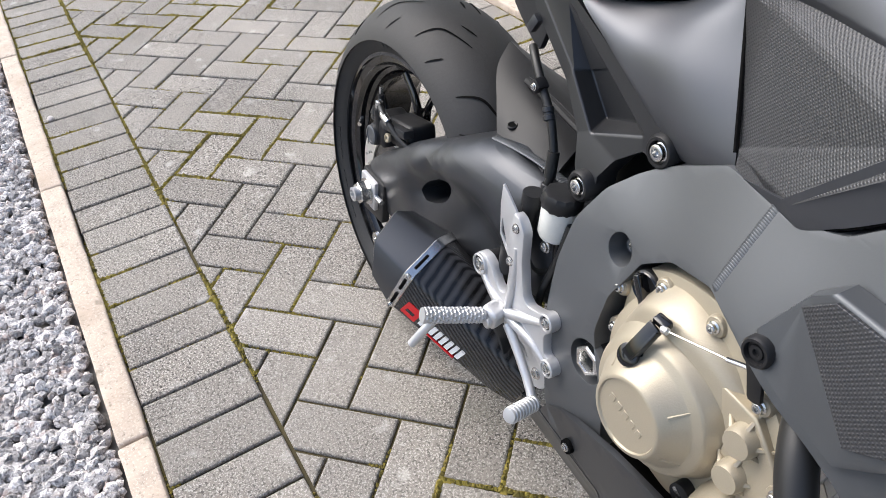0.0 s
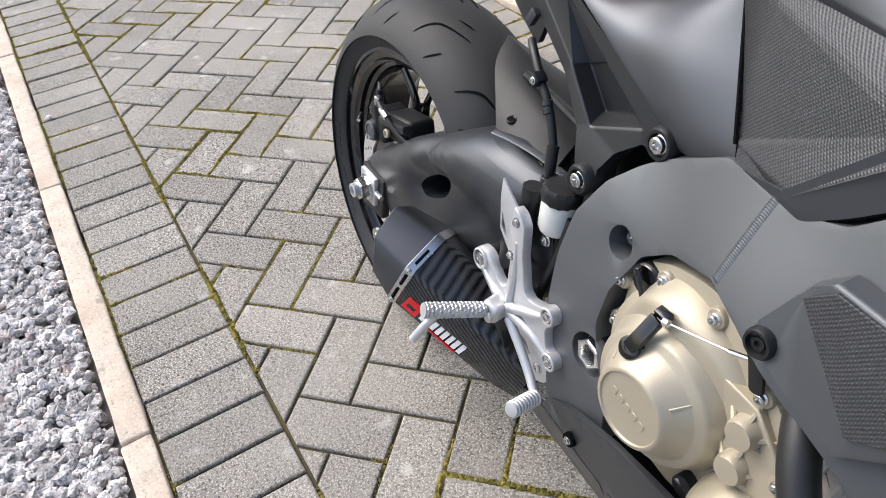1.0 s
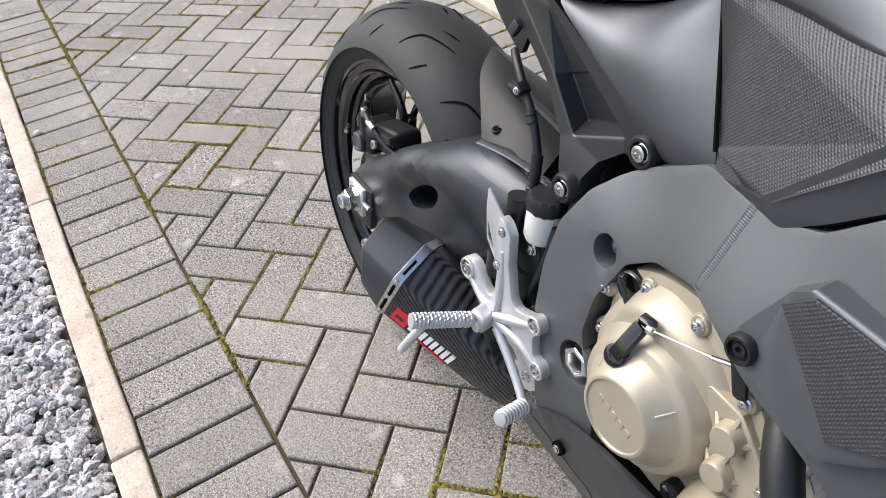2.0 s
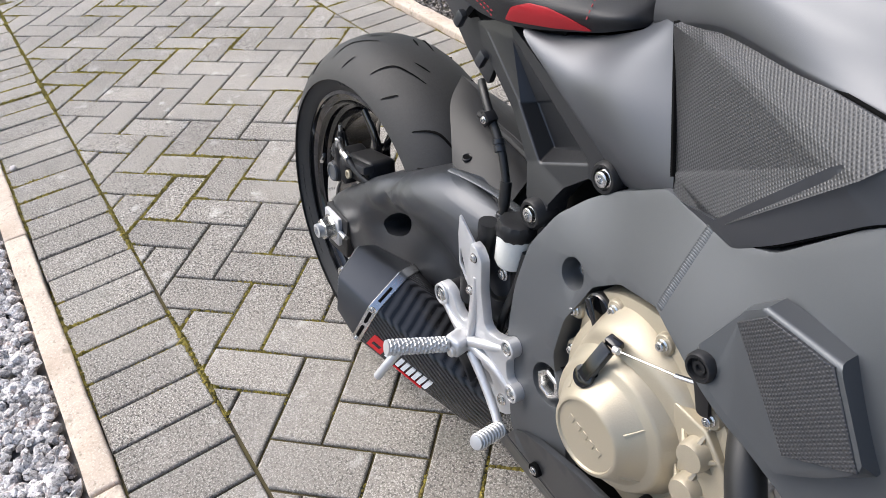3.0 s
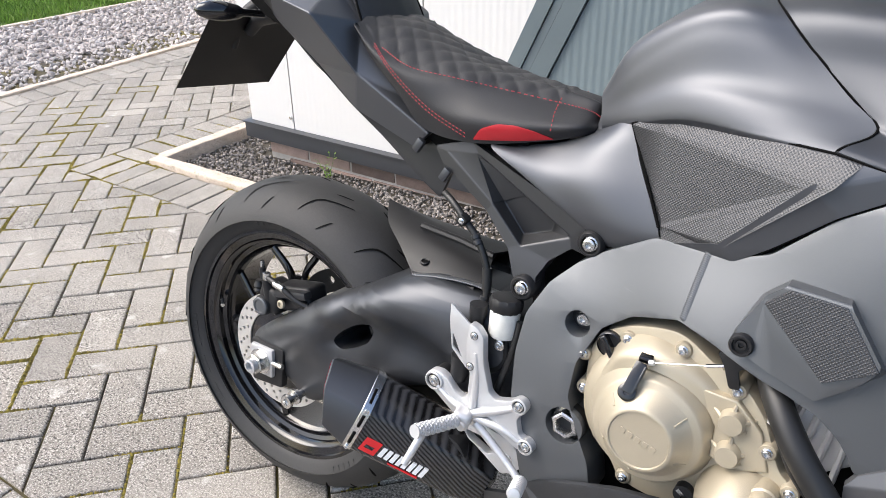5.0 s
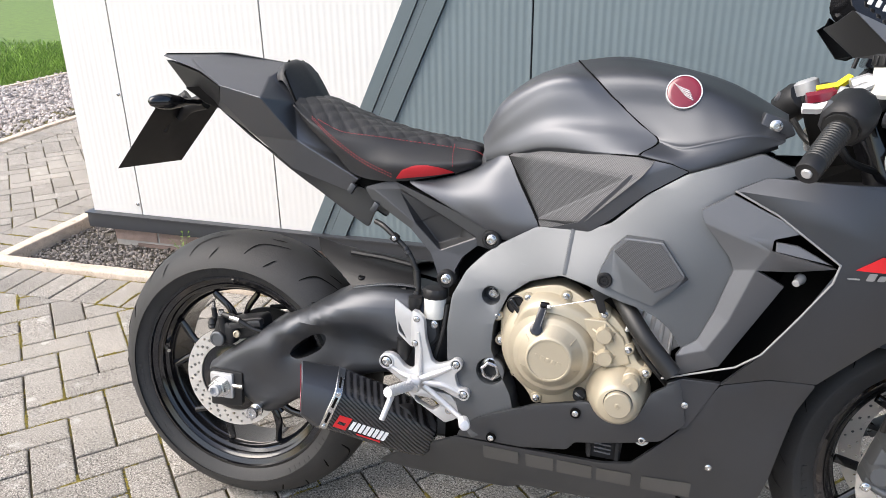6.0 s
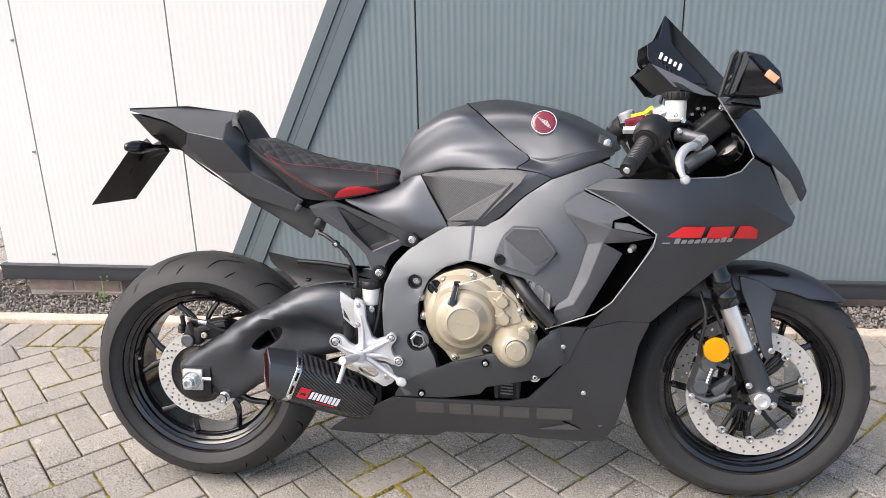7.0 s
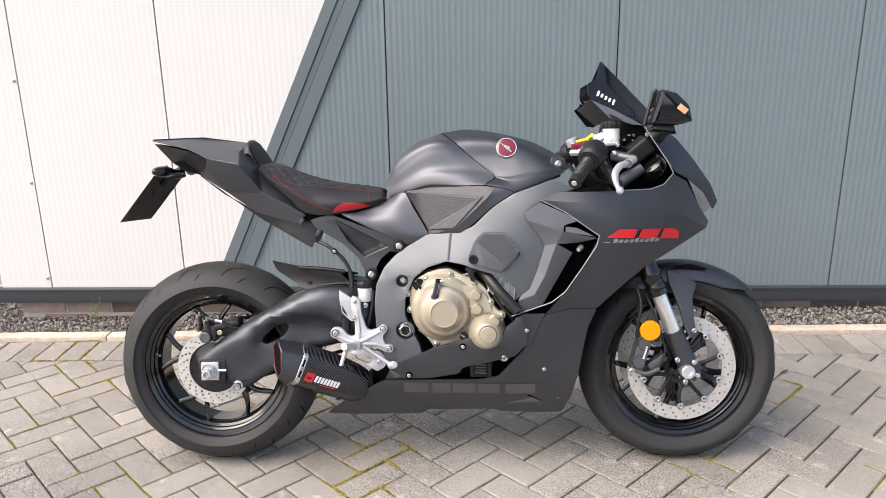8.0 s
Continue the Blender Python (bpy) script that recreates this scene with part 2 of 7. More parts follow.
def tube(pts, r, n=24, sides=12, bm=None, end=None, flat=1.0):
    """A round bar along a smooth curve; end: the radius at its far end."""
    bm = bm or bmesh.new()
    line = glide(pts, n)
    rings, up = [], Vector((0.13, 0.2, 1))
    for i, p in enumerate(line):
        d = (line[min(i + 1, n)] - line[max(i - 1, 0)]).normalized()
        a = up.cross(d).normalized()
        b = d.cross(a)
        rr = r + ((end if end is not None else r) - r) * i / n
        rings.append([bm.verts.new(p + (a * math.cos(k) + b * math.sin(k) * flat) * rr) for k in (2 * math.pi * j / sides for j in range(sides))])
    for p, q in zip(rings, rings[1:]):
        for i in range(sides):
            bm.faces.new((p[i], p[(i + 1) % sides], q[(i + 1) % sides], q[i]))
    bm.faces.new(rings[0][::-1])
    bm.faces.new(rings[-1])
    return bm


def warp(points, stiff=2e-5):
    """A smooth height v over (u, w) through, or if stiff near, the given (u, v, w) points (thin plate)."""
    p = np.array([(a, c) for a, _, c in points])
    h = np.array([b for _, b, _ in points])
    n = len(p)
    d = np.linalg.norm(p[:, None] - p[None], axis=2)
    k = np.where(d > 0, d * d * np.log(np.maximum(d, 1e-9)), 0) + np.eye(n) * stiff
    a = np.zeros((n + 3, n + 3))
    a[:n, :n], a[:n, n], a[:n, n + 1 :], a[n, :n], a[n + 1 :, :n] = k, 1, p, 1, p.T
    c = np.linalg.solve(a, np.r_[h, 0, 0, 0])

    def height(u, w):
        r = np.hypot(p[:, 0] - u, p[:, 1] - w)
        return float((c[:n] * np.where(r > 0, r * r * np.log(np.maximum(r, 1e-9)), 0)).sum() + c[n] + c[n + 1] * u + c[n + 2] * w)

    return height


def rounded(outline, r):
    """Corner points replaced by short arcs."""
    out, n = [], len(outline)
    for i in range(n):
        a, b, c = Vector(outline[i - 1]), Vector(outline[i]), Vector(outline[(i + 1) % n])
        ra, rc = min(r, (a - b).length * 0.4), min(r, (c - b).length * 0.4)
        p, q = b + (a - b).normalized() * ra, b + (c - b).normalized() * rc
        out += [p, (p + 2 * b + q) / 4, q]
    return out


def gap_to(p, loop):
    """Distance from a point to a closed line, both in the plane."""
    best = 9.0
    for a, b in zip(loop, loop[1:] + loop[:1]):
        dx, dy = b.x - a.x, b.y - a.y
        f = max(0, min(1, ((p[0] - a.x) * dx + (p[1] - a.y) * dy) / (dx * dx + dy * dy + 1e-12)))
        best = min(best, math.hypot(p[0] - a.x - f * dx, p[1] - a.y - f * dy))
    return best


def sheet(outline, height, step=0.02, thick=0.006, soft=0.0025, holes=(), r=0.006, roll=0.0):
    """A moulded panel: an outline in the u-w plane, lifted to v = height(u, w), with thickness and softened edges; roll: how far the edges curl in."""
    bm = bmesh.new()
    loops = [[Vector((p[0], p[-1], 0)) for p in rounded(outline, r)]] + [[Vector((p[0], p[-1], 0)) for p in rounded(h, r)] for h in holes]
    flat = [p for loop in loops for p in loop]
    if holes:
        from mathutils.geometry import tessellate_polygon
        vs = [bm.verts.new((p.x, 0, p.y)) for p in flat]
        for tri in tessellate_polygon(loops):
            if len(set(tri)) == 3:
                try:
                    bm.faces.new([vs[i] for i in tri])
                except ValueError:
                    pass
    else:
        bm.faces.new([bm.verts.new((p.x, 0, p.y)) for p in flat])
    lo, hi = [min(p[k] for p in flat) for k in (0, 1)], [max(p[k] for p in flat) for k in (0, 1)]
    for k, nrm in ((0, (1, 0, 0)), (1, (0, 0, 1))):
        x = lo[k] + step * 0.5
        while x < hi[k]:
            at = (x, 0, 0) if k == 0 else (0, 0, x)
            bmesh.ops.bisect_plane(bm, geom=bm.verts[:] + bm.edges[:] + bm.faces[:], plane_co=at, plane_no=nrm)
            x += step
    bmesh.ops.remove_doubles(bm, verts=bm.verts, dist=0.0002)
    for v in bm.verts:
        v.co.y = height(v.co.x, v.co.z)
        if roll:
            d = gap_to((v.co.x, v.co.z), loops[0]) / roll
            if d < 1:
                v.co.y += roll * (1 - math.sqrt(max(0, 1 - (1 - d) ** 2))) * 0.8
    if thick:
        rim = [e for e in bm.edges if len(e.link_faces) == 1]
        made = bmesh.ops.extrude_edge_only(bm, edges=rim)["geom"]
        for v in made:
            if isinstance(v, bmesh.types.BMVert):
                v.co.y += thick
        if soft:
            bmesh.ops.recalc_face_normals(bm, faces=bm.faces)
            rim = [e for e in rim if e.is_valid and len(e.link_faces) == 2]
            bmesh.ops.bevel(bm, geom=rim, offset=soft, segments=2, affect="EDGES", profile=0.5, clamp_overlap=True)
    return bm


def mirrored(bm):
    """The same panel on the other flank, as a mesh of its own."""
    other = bm.copy()
    for v in other.verts:
        v.co.y = -v.co.y
    bmesh.ops.reverse_faces(other, faces=other.faces)
    return other


def both(name, bm, mat, parent, label=""):
    other = mirrored(bm)
    ob = part(name, bm, mat, parent, label)
    part(name, other, mat, parent, label)
    return ob


def flow(rows, along=24, across=4, sharp=False, mirror=False, thick=0.0, close=False):
    """A surface through feature lines; rows run one way, and each has the same count of points."""
    bm = bmesh.new()
    lines = [glide(r, along) for r in rows]
    cols = []
    for i in range(along + 1):
        col = [l[i] for l in lines]
        if sharp:
            cols.append([col[k].lerp(col[k + 1], j / across) for k in range(len(col) - 1) for j in range(across)] + [col[-1]])
        else:
            cols.append(glide(col, across * (len(rows) - 1)))
    grid = [[bm.verts.new(p) for p in c] for c in cols]
    for a, b in zip(grid, grid[1:]):
        for i in range(len(a) - 1):
            bm.faces.new((a[i], a[i + 1], b[i + 1], b[i]))
    if mirror:
        geo = bmesh.ops.duplicate(bm, geom=bm.verts[:] + bm.edges[:] + bm.faces[:])["geom"]
        for v in geo:
            if isinstance(v, bmesh.types.BMVert):
                v.co.y = -v.co.y
        bmesh.ops.remove_doubles(bm, verts=bm.verts, dist=0.0006)
    bmesh.ops.recalc_face_normals(bm, faces=bm.faces)
    if thick:
        bmesh.ops.solidify(bm, geom=bm.faces[:], thickness=thick)
    return bm


def slab(outline, v0, v1, bevel=0.0015, holes=(), r=0.004):
    """A flat plate in the u-w plane between v0 (outer) and v1."""
    bm = sheet(outline, lambda u, w: v0, step=9, thick=0, holes=holes, r=r)
    made = bmesh.ops.extrude_face_region(bm, geom=bm.faces[:])["geom"]
    for v in made:
        if isinstance(v, bmesh.types.BMVert):
            v.co.y = v1
    bmesh.ops.recalc_face_normals(bm, faces=bm.faces)
    if bevel:
        edges = [e for e in bm.edges if len(e.link_faces) == 2 and e.calc_face_angle(0) > 0.9 and abs(e.verts[0].co.y - v0) < 1e-6 and abs(e.verts[1].co.y - v0) < 1e-6]
        bmesh.ops.bevel(bm, geom=edges, offset=bevel, segments=2, affect="EDGES", profile=0.5)
    return bm


def ring(u, w, v, r, n=24):
    return [(u + r * math.cos(2 * math.pi * i / n), v, w + r * math.sin(2 * math.pi * i / n)) for i in range(n)]


def hexbolt(parent, at, r=0.006, h=0.005, axis=(0, -1, 0), mat=None, name="bolt", flange=1.35):
    """A flanged socket bolt pointing along axis."""
    p = [(r * flange, 0), (r * flange, h * 0.25), (r, h * 0.4), (r, h * 0.9), (r * 0.85, h), (r * 0.5, h), (r * 0.45, h * 0.5), (0, h * 0.5)]
    return part(name, lathe(p, at, 18, axis), mat or STEEL, parent)


def facets(name, pts, faces, mat, parent, label="", thick=0.006, soft=(), mirror=True, crease=0.0):
    """A panel of flat faces with crisp folds between them; soft: folds (index pairs) that stay smooth."""
    bm = bmesh.new()
    vs = [bm.verts.new(p) for p in pts]
    for f in faces:
        bm.faces.new([vs[i] for i in f])
    smooth_pairs = {frozenset(p) for p in soft}
    bm.verts.index_update()
    for e in bm.edges:
        if len(e.link_faces) == 2 and frozenset(v.index for v in e.verts) not in smooth_pairs:
            e.smooth = False
    bmesh.ops.triangulate(bm, faces=[f for f in bm.faces if len(f.verts) > 4])
    rim = [e for e in bm.edges if len(e.link_faces) == 1]
    for v in bmesh.ops.extrude_edge_only(bm, edges=rim)["geom"]:
        if isinstance(v, bmesh.types.BMVert):
            v.co.y += thick
    for v in [v for v in bm.verts if not v.link_faces]:
        bm.verts.remove(v)
    return both(name, bm, mat, parent, label) if mirror else part(name, bm, mat, parent, label)


def folded(name, pts, faces, mat, parent, label="", thick=0.008, fold=0.004, rim=0.002, mirror=True, soft=()):
    """A moulded panel of facets whose folds and outer edges are rounded off; soft: folds rounded three times as wide."""
    bm = bmesh.new()
    vs = [bm.verts.new(p) for p in pts]
    for f in faces:
        bm.faces.new([vs[i] for i in f])
    bm.verts.index_update()
    wide = {frozenset(p) for p in soft}
    inner = [e for e in bm.edges if len(e.link_faces) == 2]
    far = [e for e in inner if frozenset(v.index for v in e.verts) in wide]
    near_folds = [e for e in inner if e not in far]
    edge = [e for e in bm.edges if len(e.link_faces) == 1]
    for v in bmesh.ops.extrude_edge_only(bm, edges=edge)["geom"]:
        if isinstance(v, bmesh.types.BMVert):
            v.co.y += thick
    for v in [v for v in bm.verts if not v.link_faces]:
        bm.verts.remove(v)
    bmesh.ops.recalc_face_normals(bm, faces=bm.faces)
    if far:
        bmesh.ops.bevel(bm, geom=far, offset=fold * 3, segments=5, affect="EDGES", profile=0.5, clamp_overlap=True)
    near_folds = [e for e in near_folds if e.is_valid and len(e.link_faces) == 2]
    if fold and near_folds:
        bmesh.ops.bevel(bm, geom=near_folds, offset=fold, segments=3, affect="EDGES", profile=0.5, clamp_overlap=True)
    edge = [e for e in edge if e.is_valid and len(e.link_faces) == 2]
    if rim and edge:
        bmesh.ops.bevel(bm, geom=edge, offset=rim, segments=3, affect="EDGES", profile=0.5, clamp_overlap=True)
    bmesh.ops.triangulate(bm, faces=[f for f in bm.faces if len(f.verts) > 4])
    made = [part(name, mirrored(bm), mat, parent, label)] if mirror else []
    made.append(part(name, bm, mat, parent, label))
    for ob in made:
        ob.modifiers.new("even shading", "WEIGHTED_NORMAL").keep_sharp = True
    return made[-1]


def rod(pts, r, sides=8):
    """A bar along straight pieces with sharp corners."""
    bm = bmesh.new()
    p = [Vector(x) for x in pts]
    rings = []
    for i, q in enumerate(p):
        d0 = (q - p[i - 1]).normalized() if i else (p[1] - q).normalized()
        d1 = (p[i + 1] - q).normalized() if i < len(p) - 1 else d0
        d = (d0 + d1).normalized()
        k = 1 / max(0.5, d.dot(d0))
        a = Vector((0, 1, 0)).cross(d).normalized()
        b = d.cross(a)
        rings.append([bm.verts.new(q + a * math.cos(2 * math.pi * j / sides) * r * k + b * math.sin(2 * math.pi * j / sides) * r) for j in range(sides)])
    for m, n in zip(rings, rings[1:]):
        for i in range(sides):
            bm.faces.new((m[i], m[(i + 1) % sides], n[(i + 1) % sides], n[i]))
    bm.faces.new(rings[0][::-1])
    bm.faces.new(rings[-1])
    return bm

# ---- the place: ground, edgings, wall ----
INNER = lambda x: -0.366 + 0.017 * x          # front border's inner edge
OUTER = lambda x: INNER(x) - 0.207
KIN = lambda x: 0.946 + 0.024 * x             # kerb by the building, near face
SIDE_X, FAR_X = -1.765, -3.24                 # kerb along the building's end; edging of the pale gravel
FARX = lambda y: FAR_X - 0.08 * (y - 1.7)


def quad(name, pts, mat, label, category, thick=0.0):
    bm = bmesh.new()
    bm.faces.new([bm.verts.new(p) for p in pts])
    if thick:
        bmesh.ops.solidify(bm, geom=bm.faces[:], thickness=thick)
    return tagged(part(name, bm, mat), label, category, kind="structure")


ground = quad("ground", [(-600, -600, -0.06), (600, -600, -0.06), (600, 600, -0.06), (-600, 600, -0.06)], SOIL, "bare brown soil sheet under paving and gravel", "ground")


def joint_material():
    """Sandy joint filling with patches of moss."""
    m = material("joint_sand", (0.046, 0.036, 0.023), 0.95, 0, 0.5, 40, 0.9, 200)
    t, n = m.node_tree, m.node_tree.nodes
    b = n["Principled BSDF"]
    source = b.inputs["Base Color"].links[0].from_socket
    co, ns, cr, mix = n.new("ShaderNodeTexCoord"), n.new("ShaderNodeTexNoise"), n.new("ShaderNodeMapRange"), n.new("ShaderNodeMix")
    ns.inputs["Scale"].default_value, ns.inputs["Detail"].default_value = 3.2, 5
    cr.inputs["From Min"].default_value, cr.inputs["From Max"].default_value = 0.42, 0.6
    mix.data_type = "RGBA"
    mix.inputs["B"].default_value = (0.105, 0.085, 0.024, 1)
    t.links.new(co.outputs["Object"], ns.inputs["Vector"])
    t.links.new(ns.outputs["Fac"], cr.inputs["Value"])
    t.links.new(cr.outputs[0], mix.inputs["Factor"])
    t.links.new(source, mix.inputs["A"])
    t.links.new(mix.outputs["Result"], b.inputs["Base Color"])
    return m


bm = bmesh.new()
for pts in ([(-3.3, -0.6), (6.0, -0.53), (6.0, 1.1), (-1.76, 0.92), (-3.3, 0.92)], [(-3.75, 0.92), (-1.76, 0.92), (-1.76, 7.0), (-3.75, 7.0)]):
    bm.faces.new([bm.verts.new((x, y, -0.0078)) for x, y in pts])
pavement = tagged(part("pavement", bm, joint_material()), "grey concrete block paving in herringbone with mossy sandy joints", "pavement", kind="structure")


def clip(poly, nx, ny, d):
    """Keep the part of a convex polygon where nx*x + ny*y <= d."""
    out = []
    for i, a in enumerate(poly):
        b = poly[(i + 1) % len(poly)]
        da, db = nx * a[0] + ny * a[1] - d, nx * b[0] + ny * b[1] - d
        if da <= 0:
            out.append(a)
        if da * db < 0:
            f = da / (da - db)
            out.append((a[0] + (b[0] - a[0]) * f, a[1] + (b[1] - a[1]) * f))
    return out


def inset(poly, d):
    """Move each side of a convex polygon inwards by d."""
    n = len(poly)
    turn = 1 if sum(a[0] * b[1] - b[0] * a[1] for a, b in zip(poly, poly[1:] + poly[:1])) > 0 else -1
    out = []
    for i, p in enumerate(poly):
        a, b = Vector(p) - Vector(poly[i - 1]), Vector(poly[(i + 1) % n]) - Vector(p)
        a, b = a.normalized(), b.normalized()
        na, nb = Vector((-a.y, a.x)) * turn, Vector((-b.y, b.x)) * turn
        m = na + nb
        k = max(0.35, 1 + na.dot(nb))
        out.append((p[0] + m.x * d / k, p[1] + m.y * d / k))
    return out


def block(poly, z=0.0, edge=0.0047, depth=0.03):
    """Vertices and faces of a paving block with a rounded upper edge."""
    n = len(poly)
    edge = min(edge, 0.12 * math.sqrt(area(poly)))
    vs = [(x, y, z) for x, y in inset(poly, edge)] + [(x, y, z - edge * 0.26) for x, y in inset(poly, edge * 0.36)]
    vs += [(x, y, z - edge * 0.85) for x, y in poly] + [(x, y, z - depth) for x, y in poly]
    fs = [tuple(range(n))]
    for k in (0, n, 2 * n):
        fs += [(k + i, k + n + i, k + n + (i + 1) % n, k + (i + 1) % n) for i in range(n)]
    return vs, fs


def area(poly):
    return 0.5 * abs(sum(a[0] * b[1] - b[0] * a[1] for a, b in zip(poly, poly[1:] + poly[:1])))


MOD, P0, Q0, TURN45 = 0.1018, 0.0318, 0.0262, radians(45.65)
PHASE = 2
JOINT = 0.0027
pieces = []                                    # (polygon, height)
rnd = random.Random(5)


def herringbone():
    c, s = math.cos(TURN45), math.sin(TURN45)
    for i in range(-80, 90):
        for j in range(-90, 90):
            k = (i - j + PHASE) % 4
            if k not in (0, 2):
                continue
            if k == 0:
                p0, p1, q0, q1 = P0 + i * MOD, P0 + (i + 2) * MOD, Q0 + j * MOD, Q0 + (j + 1) * MOD
            else:
                p0, p1, q0, q1 = P0 + i * MOD, P0 + (i + 1) * MOD, Q0 + (j - 1) * MOD, Q0 + (j + 1) * MOD
            p0, p1, q0, q1 = p0 + JOINT, p1 - JOINT, q0 + JOINT, q1 - JOINT
            poly = [(c * p - s * q, s * p + c * q) for p, q in ((p0, q0), (p1, q0), (p1, q1), (p0, q1))]
            x, y = sum(a[0] for a in poly) / 4, sum(a[1] for a in poly) / 4
            if not (-4 < x < 6.0 and -0.6 < y < 6.5):
                continue
            poly = clip(poly, 0.017, -1, 0.366 - 0.003)
            if x < SIDE_X - 0.1 and y > 0.72:
                poly = clip(poly, 1, 0, SIDE_X - 0.212)
            elif y > 0.6 or x > -1.9:
                q = clip(poly, -0.024, 1, 0.946 - 0.212)
                poly = q if x > SIDE_X - 0.2 else poly
            poly = clip(poly, -1, -0.08, -FAR_X - 0.08 * 1.7 - 0.205)
            if len(poly) > 2 and area(poly) > 0.0004:
                pieces.append((poly, rnd.gauss(0, 0.0008)))


def course(a, b, depth_dir, width=0.1012, depth=0.2):
    """A row of soldier blocks from a to b; depth_dir: unit vector across the row."""
    length = math.hypot(b[0] - a[0], b[1] - a[1])
    ux, uy = (b[0] - a[0]) / length, (b[1] - a[1]) / length
    for i in range(int(length / width)):
        s0, s1 = i * width + JOINT, (i + 1) * width - JOINT
        w = rnd.gauss(0, 0.001)
        poly = [(a[0] + ux * s + depth_dir[0] * (d + w), a[1] + uy * s + depth_dir[1] * (d + w)) for s, d in ((s0, 0), (s1, 0), (s1, depth), (s0, depth))]
        pieces.append((poly, rnd.gauss(0, 0.0009)))


herringbone()
course((-3.3, OUTER(-3.3) + 0.003), (6.0, OUTER(6.0) + 0.003), (-0.017, 1.0))
course((-1.97, KIN(-1.97) - 0.208), (6.0, KIN(6.0) - 0.208), (-0.024, 1.0))
course((SIDE_X - 0.206, 0.893), (SIDE_X - 0.206, 6.2), (1.0, 0.0))
course((FARX(-0.36) + 0.003, -0.36), (FARX(6.2) + 0.003, 6.2), (1.0, -0.08))


def moss():
    """Small lumps of moss and dirt lodged in some of the joints, densest along the kerb."""
    g = random.Random(12)
    spots = []
    for poly, _ in pieces:
        cx, cy = sum(p[0] for p in poly) / len(poly), sum(p[1] for p in poly) / len(poly)
        if not (-2.9 < cx < 2.0 and cy < 1.6):
            continue
        for a, b in zip(poly, poly[1:] + poly[:1]):
            l = math.hypot(b[0] - a[0], b[1] - a[1])
            for i in range(int(l / 0.0045)):
                f = (i + g.random()) * 0.0045 / l
                x, y = a[0] + (b[0] - a[0]) * f, a[1] + (b[1] - a[1]) * f
                m = noise.noise(Vector((x * 3.1, y * 3.1, 4))) + 0.55 * noise.noise(Vector((x * 13, y * 13, 9))) + 0.10 * max(-1.0, min(1.0, -x - 0.2))
                if y < OUTER(x) + 0.02 or abs(y - INNER(x)) < 0.012:
                    m += 0.3
                if m > 0 and g.random() < 0.45 + m * 1.6:
                    o = (x - cx, y - cy)
                    k = 0.0022 / (math.hypot(*o) or 1)
                    spots.append((x + o[0] * k, y + o[1] * k, -0.0056 + 0.0046 * min(1, m * 2), g.uniform(0.0019, 0.0044) * (0.8 + min(1, m * 1.6))))
    vs, fs = [], []
    for x, y, z, r in spots:
        k = len(vs)
        vs += [(x + r * g.uniform(0.6, 1.5), y, z), (x, y + r * g.uniform(0.6, 1.5), z), (x - r * g.uniform(0.6, 1.5), y, z), (x, y - r * g.uniform(0.6, 1.5), z), (x + g.uniform(-r, r) * 0.4, y + g.uniform(-r, r) * 0.4, z + r * g.uniform(0.5, 1.2)), (x, y, z - r)]
        fs += [(k + i, k + (i + 1) % 4, k + 4) for i in range(4)] + [(k + (i + 1) % 4, k + i, k + 5) for i in range(4)]
    tagged(raw("moss", vs, fs, MOSS), "yellowish green moss and dirt in paving joints", "moss", kind="stuff")


def kerb(name, runs, z, label, width=0.055):
    """Cast edging pieces laid end to end along a line."""
    thing = tagged(empty(name), label, "edging", kind="structure")
    for a, b in runs:
        dx, dy = b[0] - a[0], b[1] - a[1]
        l = math.hypot(dx, dy)
        for i in range(max(1, round(l / 0.915))):
            n = max(1, round(l / 0.915))
            f = (i + 0.5) / n
            bm = box((l / n - 0.004, width, 0.15), bevel=0.007, segments=3)
            bmesh.ops.subdivide_edges(bm, edges=[e for e in bm.edges if e.calc_length() > 0.3], cuts=24)
            for v in bm.verts:
                v.co += Vector((0, 1, 1)) * (noise.noise(v.co * 23 + Vector((i * 3.1, a[0], 0))) * 0.0022)
            ob = part("edging_piece", bm, KERB, thing)
            ob.matrix_local = pose(a[0] + dx * f, a[1] + dy * f, z - 0.075 + rnd.gauss(0, 0.0012), 0, 0, math.degrees(math.atan2(dy, dx)) + rnd.gauss(0, 0.12))
    return thing


moss()
kerb("kerb", [((-3.645, OUTER(-3.645) - 0.0295), (5.505, OUTER(5.505) - 0.0295))], 0.008, "buff cast concrete edging between gravel and paving")
kerb("kerb_by_wall", [((SIDE_X + 0.02, KIN(SIDE_X) + 0.03), (5.5, KIN(5.5) + 0.03))], 0.02, "buff concrete edging along the building's gravel bed", 0.06)
kerb("kerb_end", [((SIDE_X + 0.03, KIN(SIDE_X) + 0.06), (SIDE_X + 0.03, 5.6))], 0.02, "buff concrete edging round the building's end", 0.06)
kerb("kerb_pale", [((FARX(-0.55) - 0.03, -0.55), (FARX(6.0) - 0.03, 6.0))], 0.012, "buff concrete edging beside pale gravel")


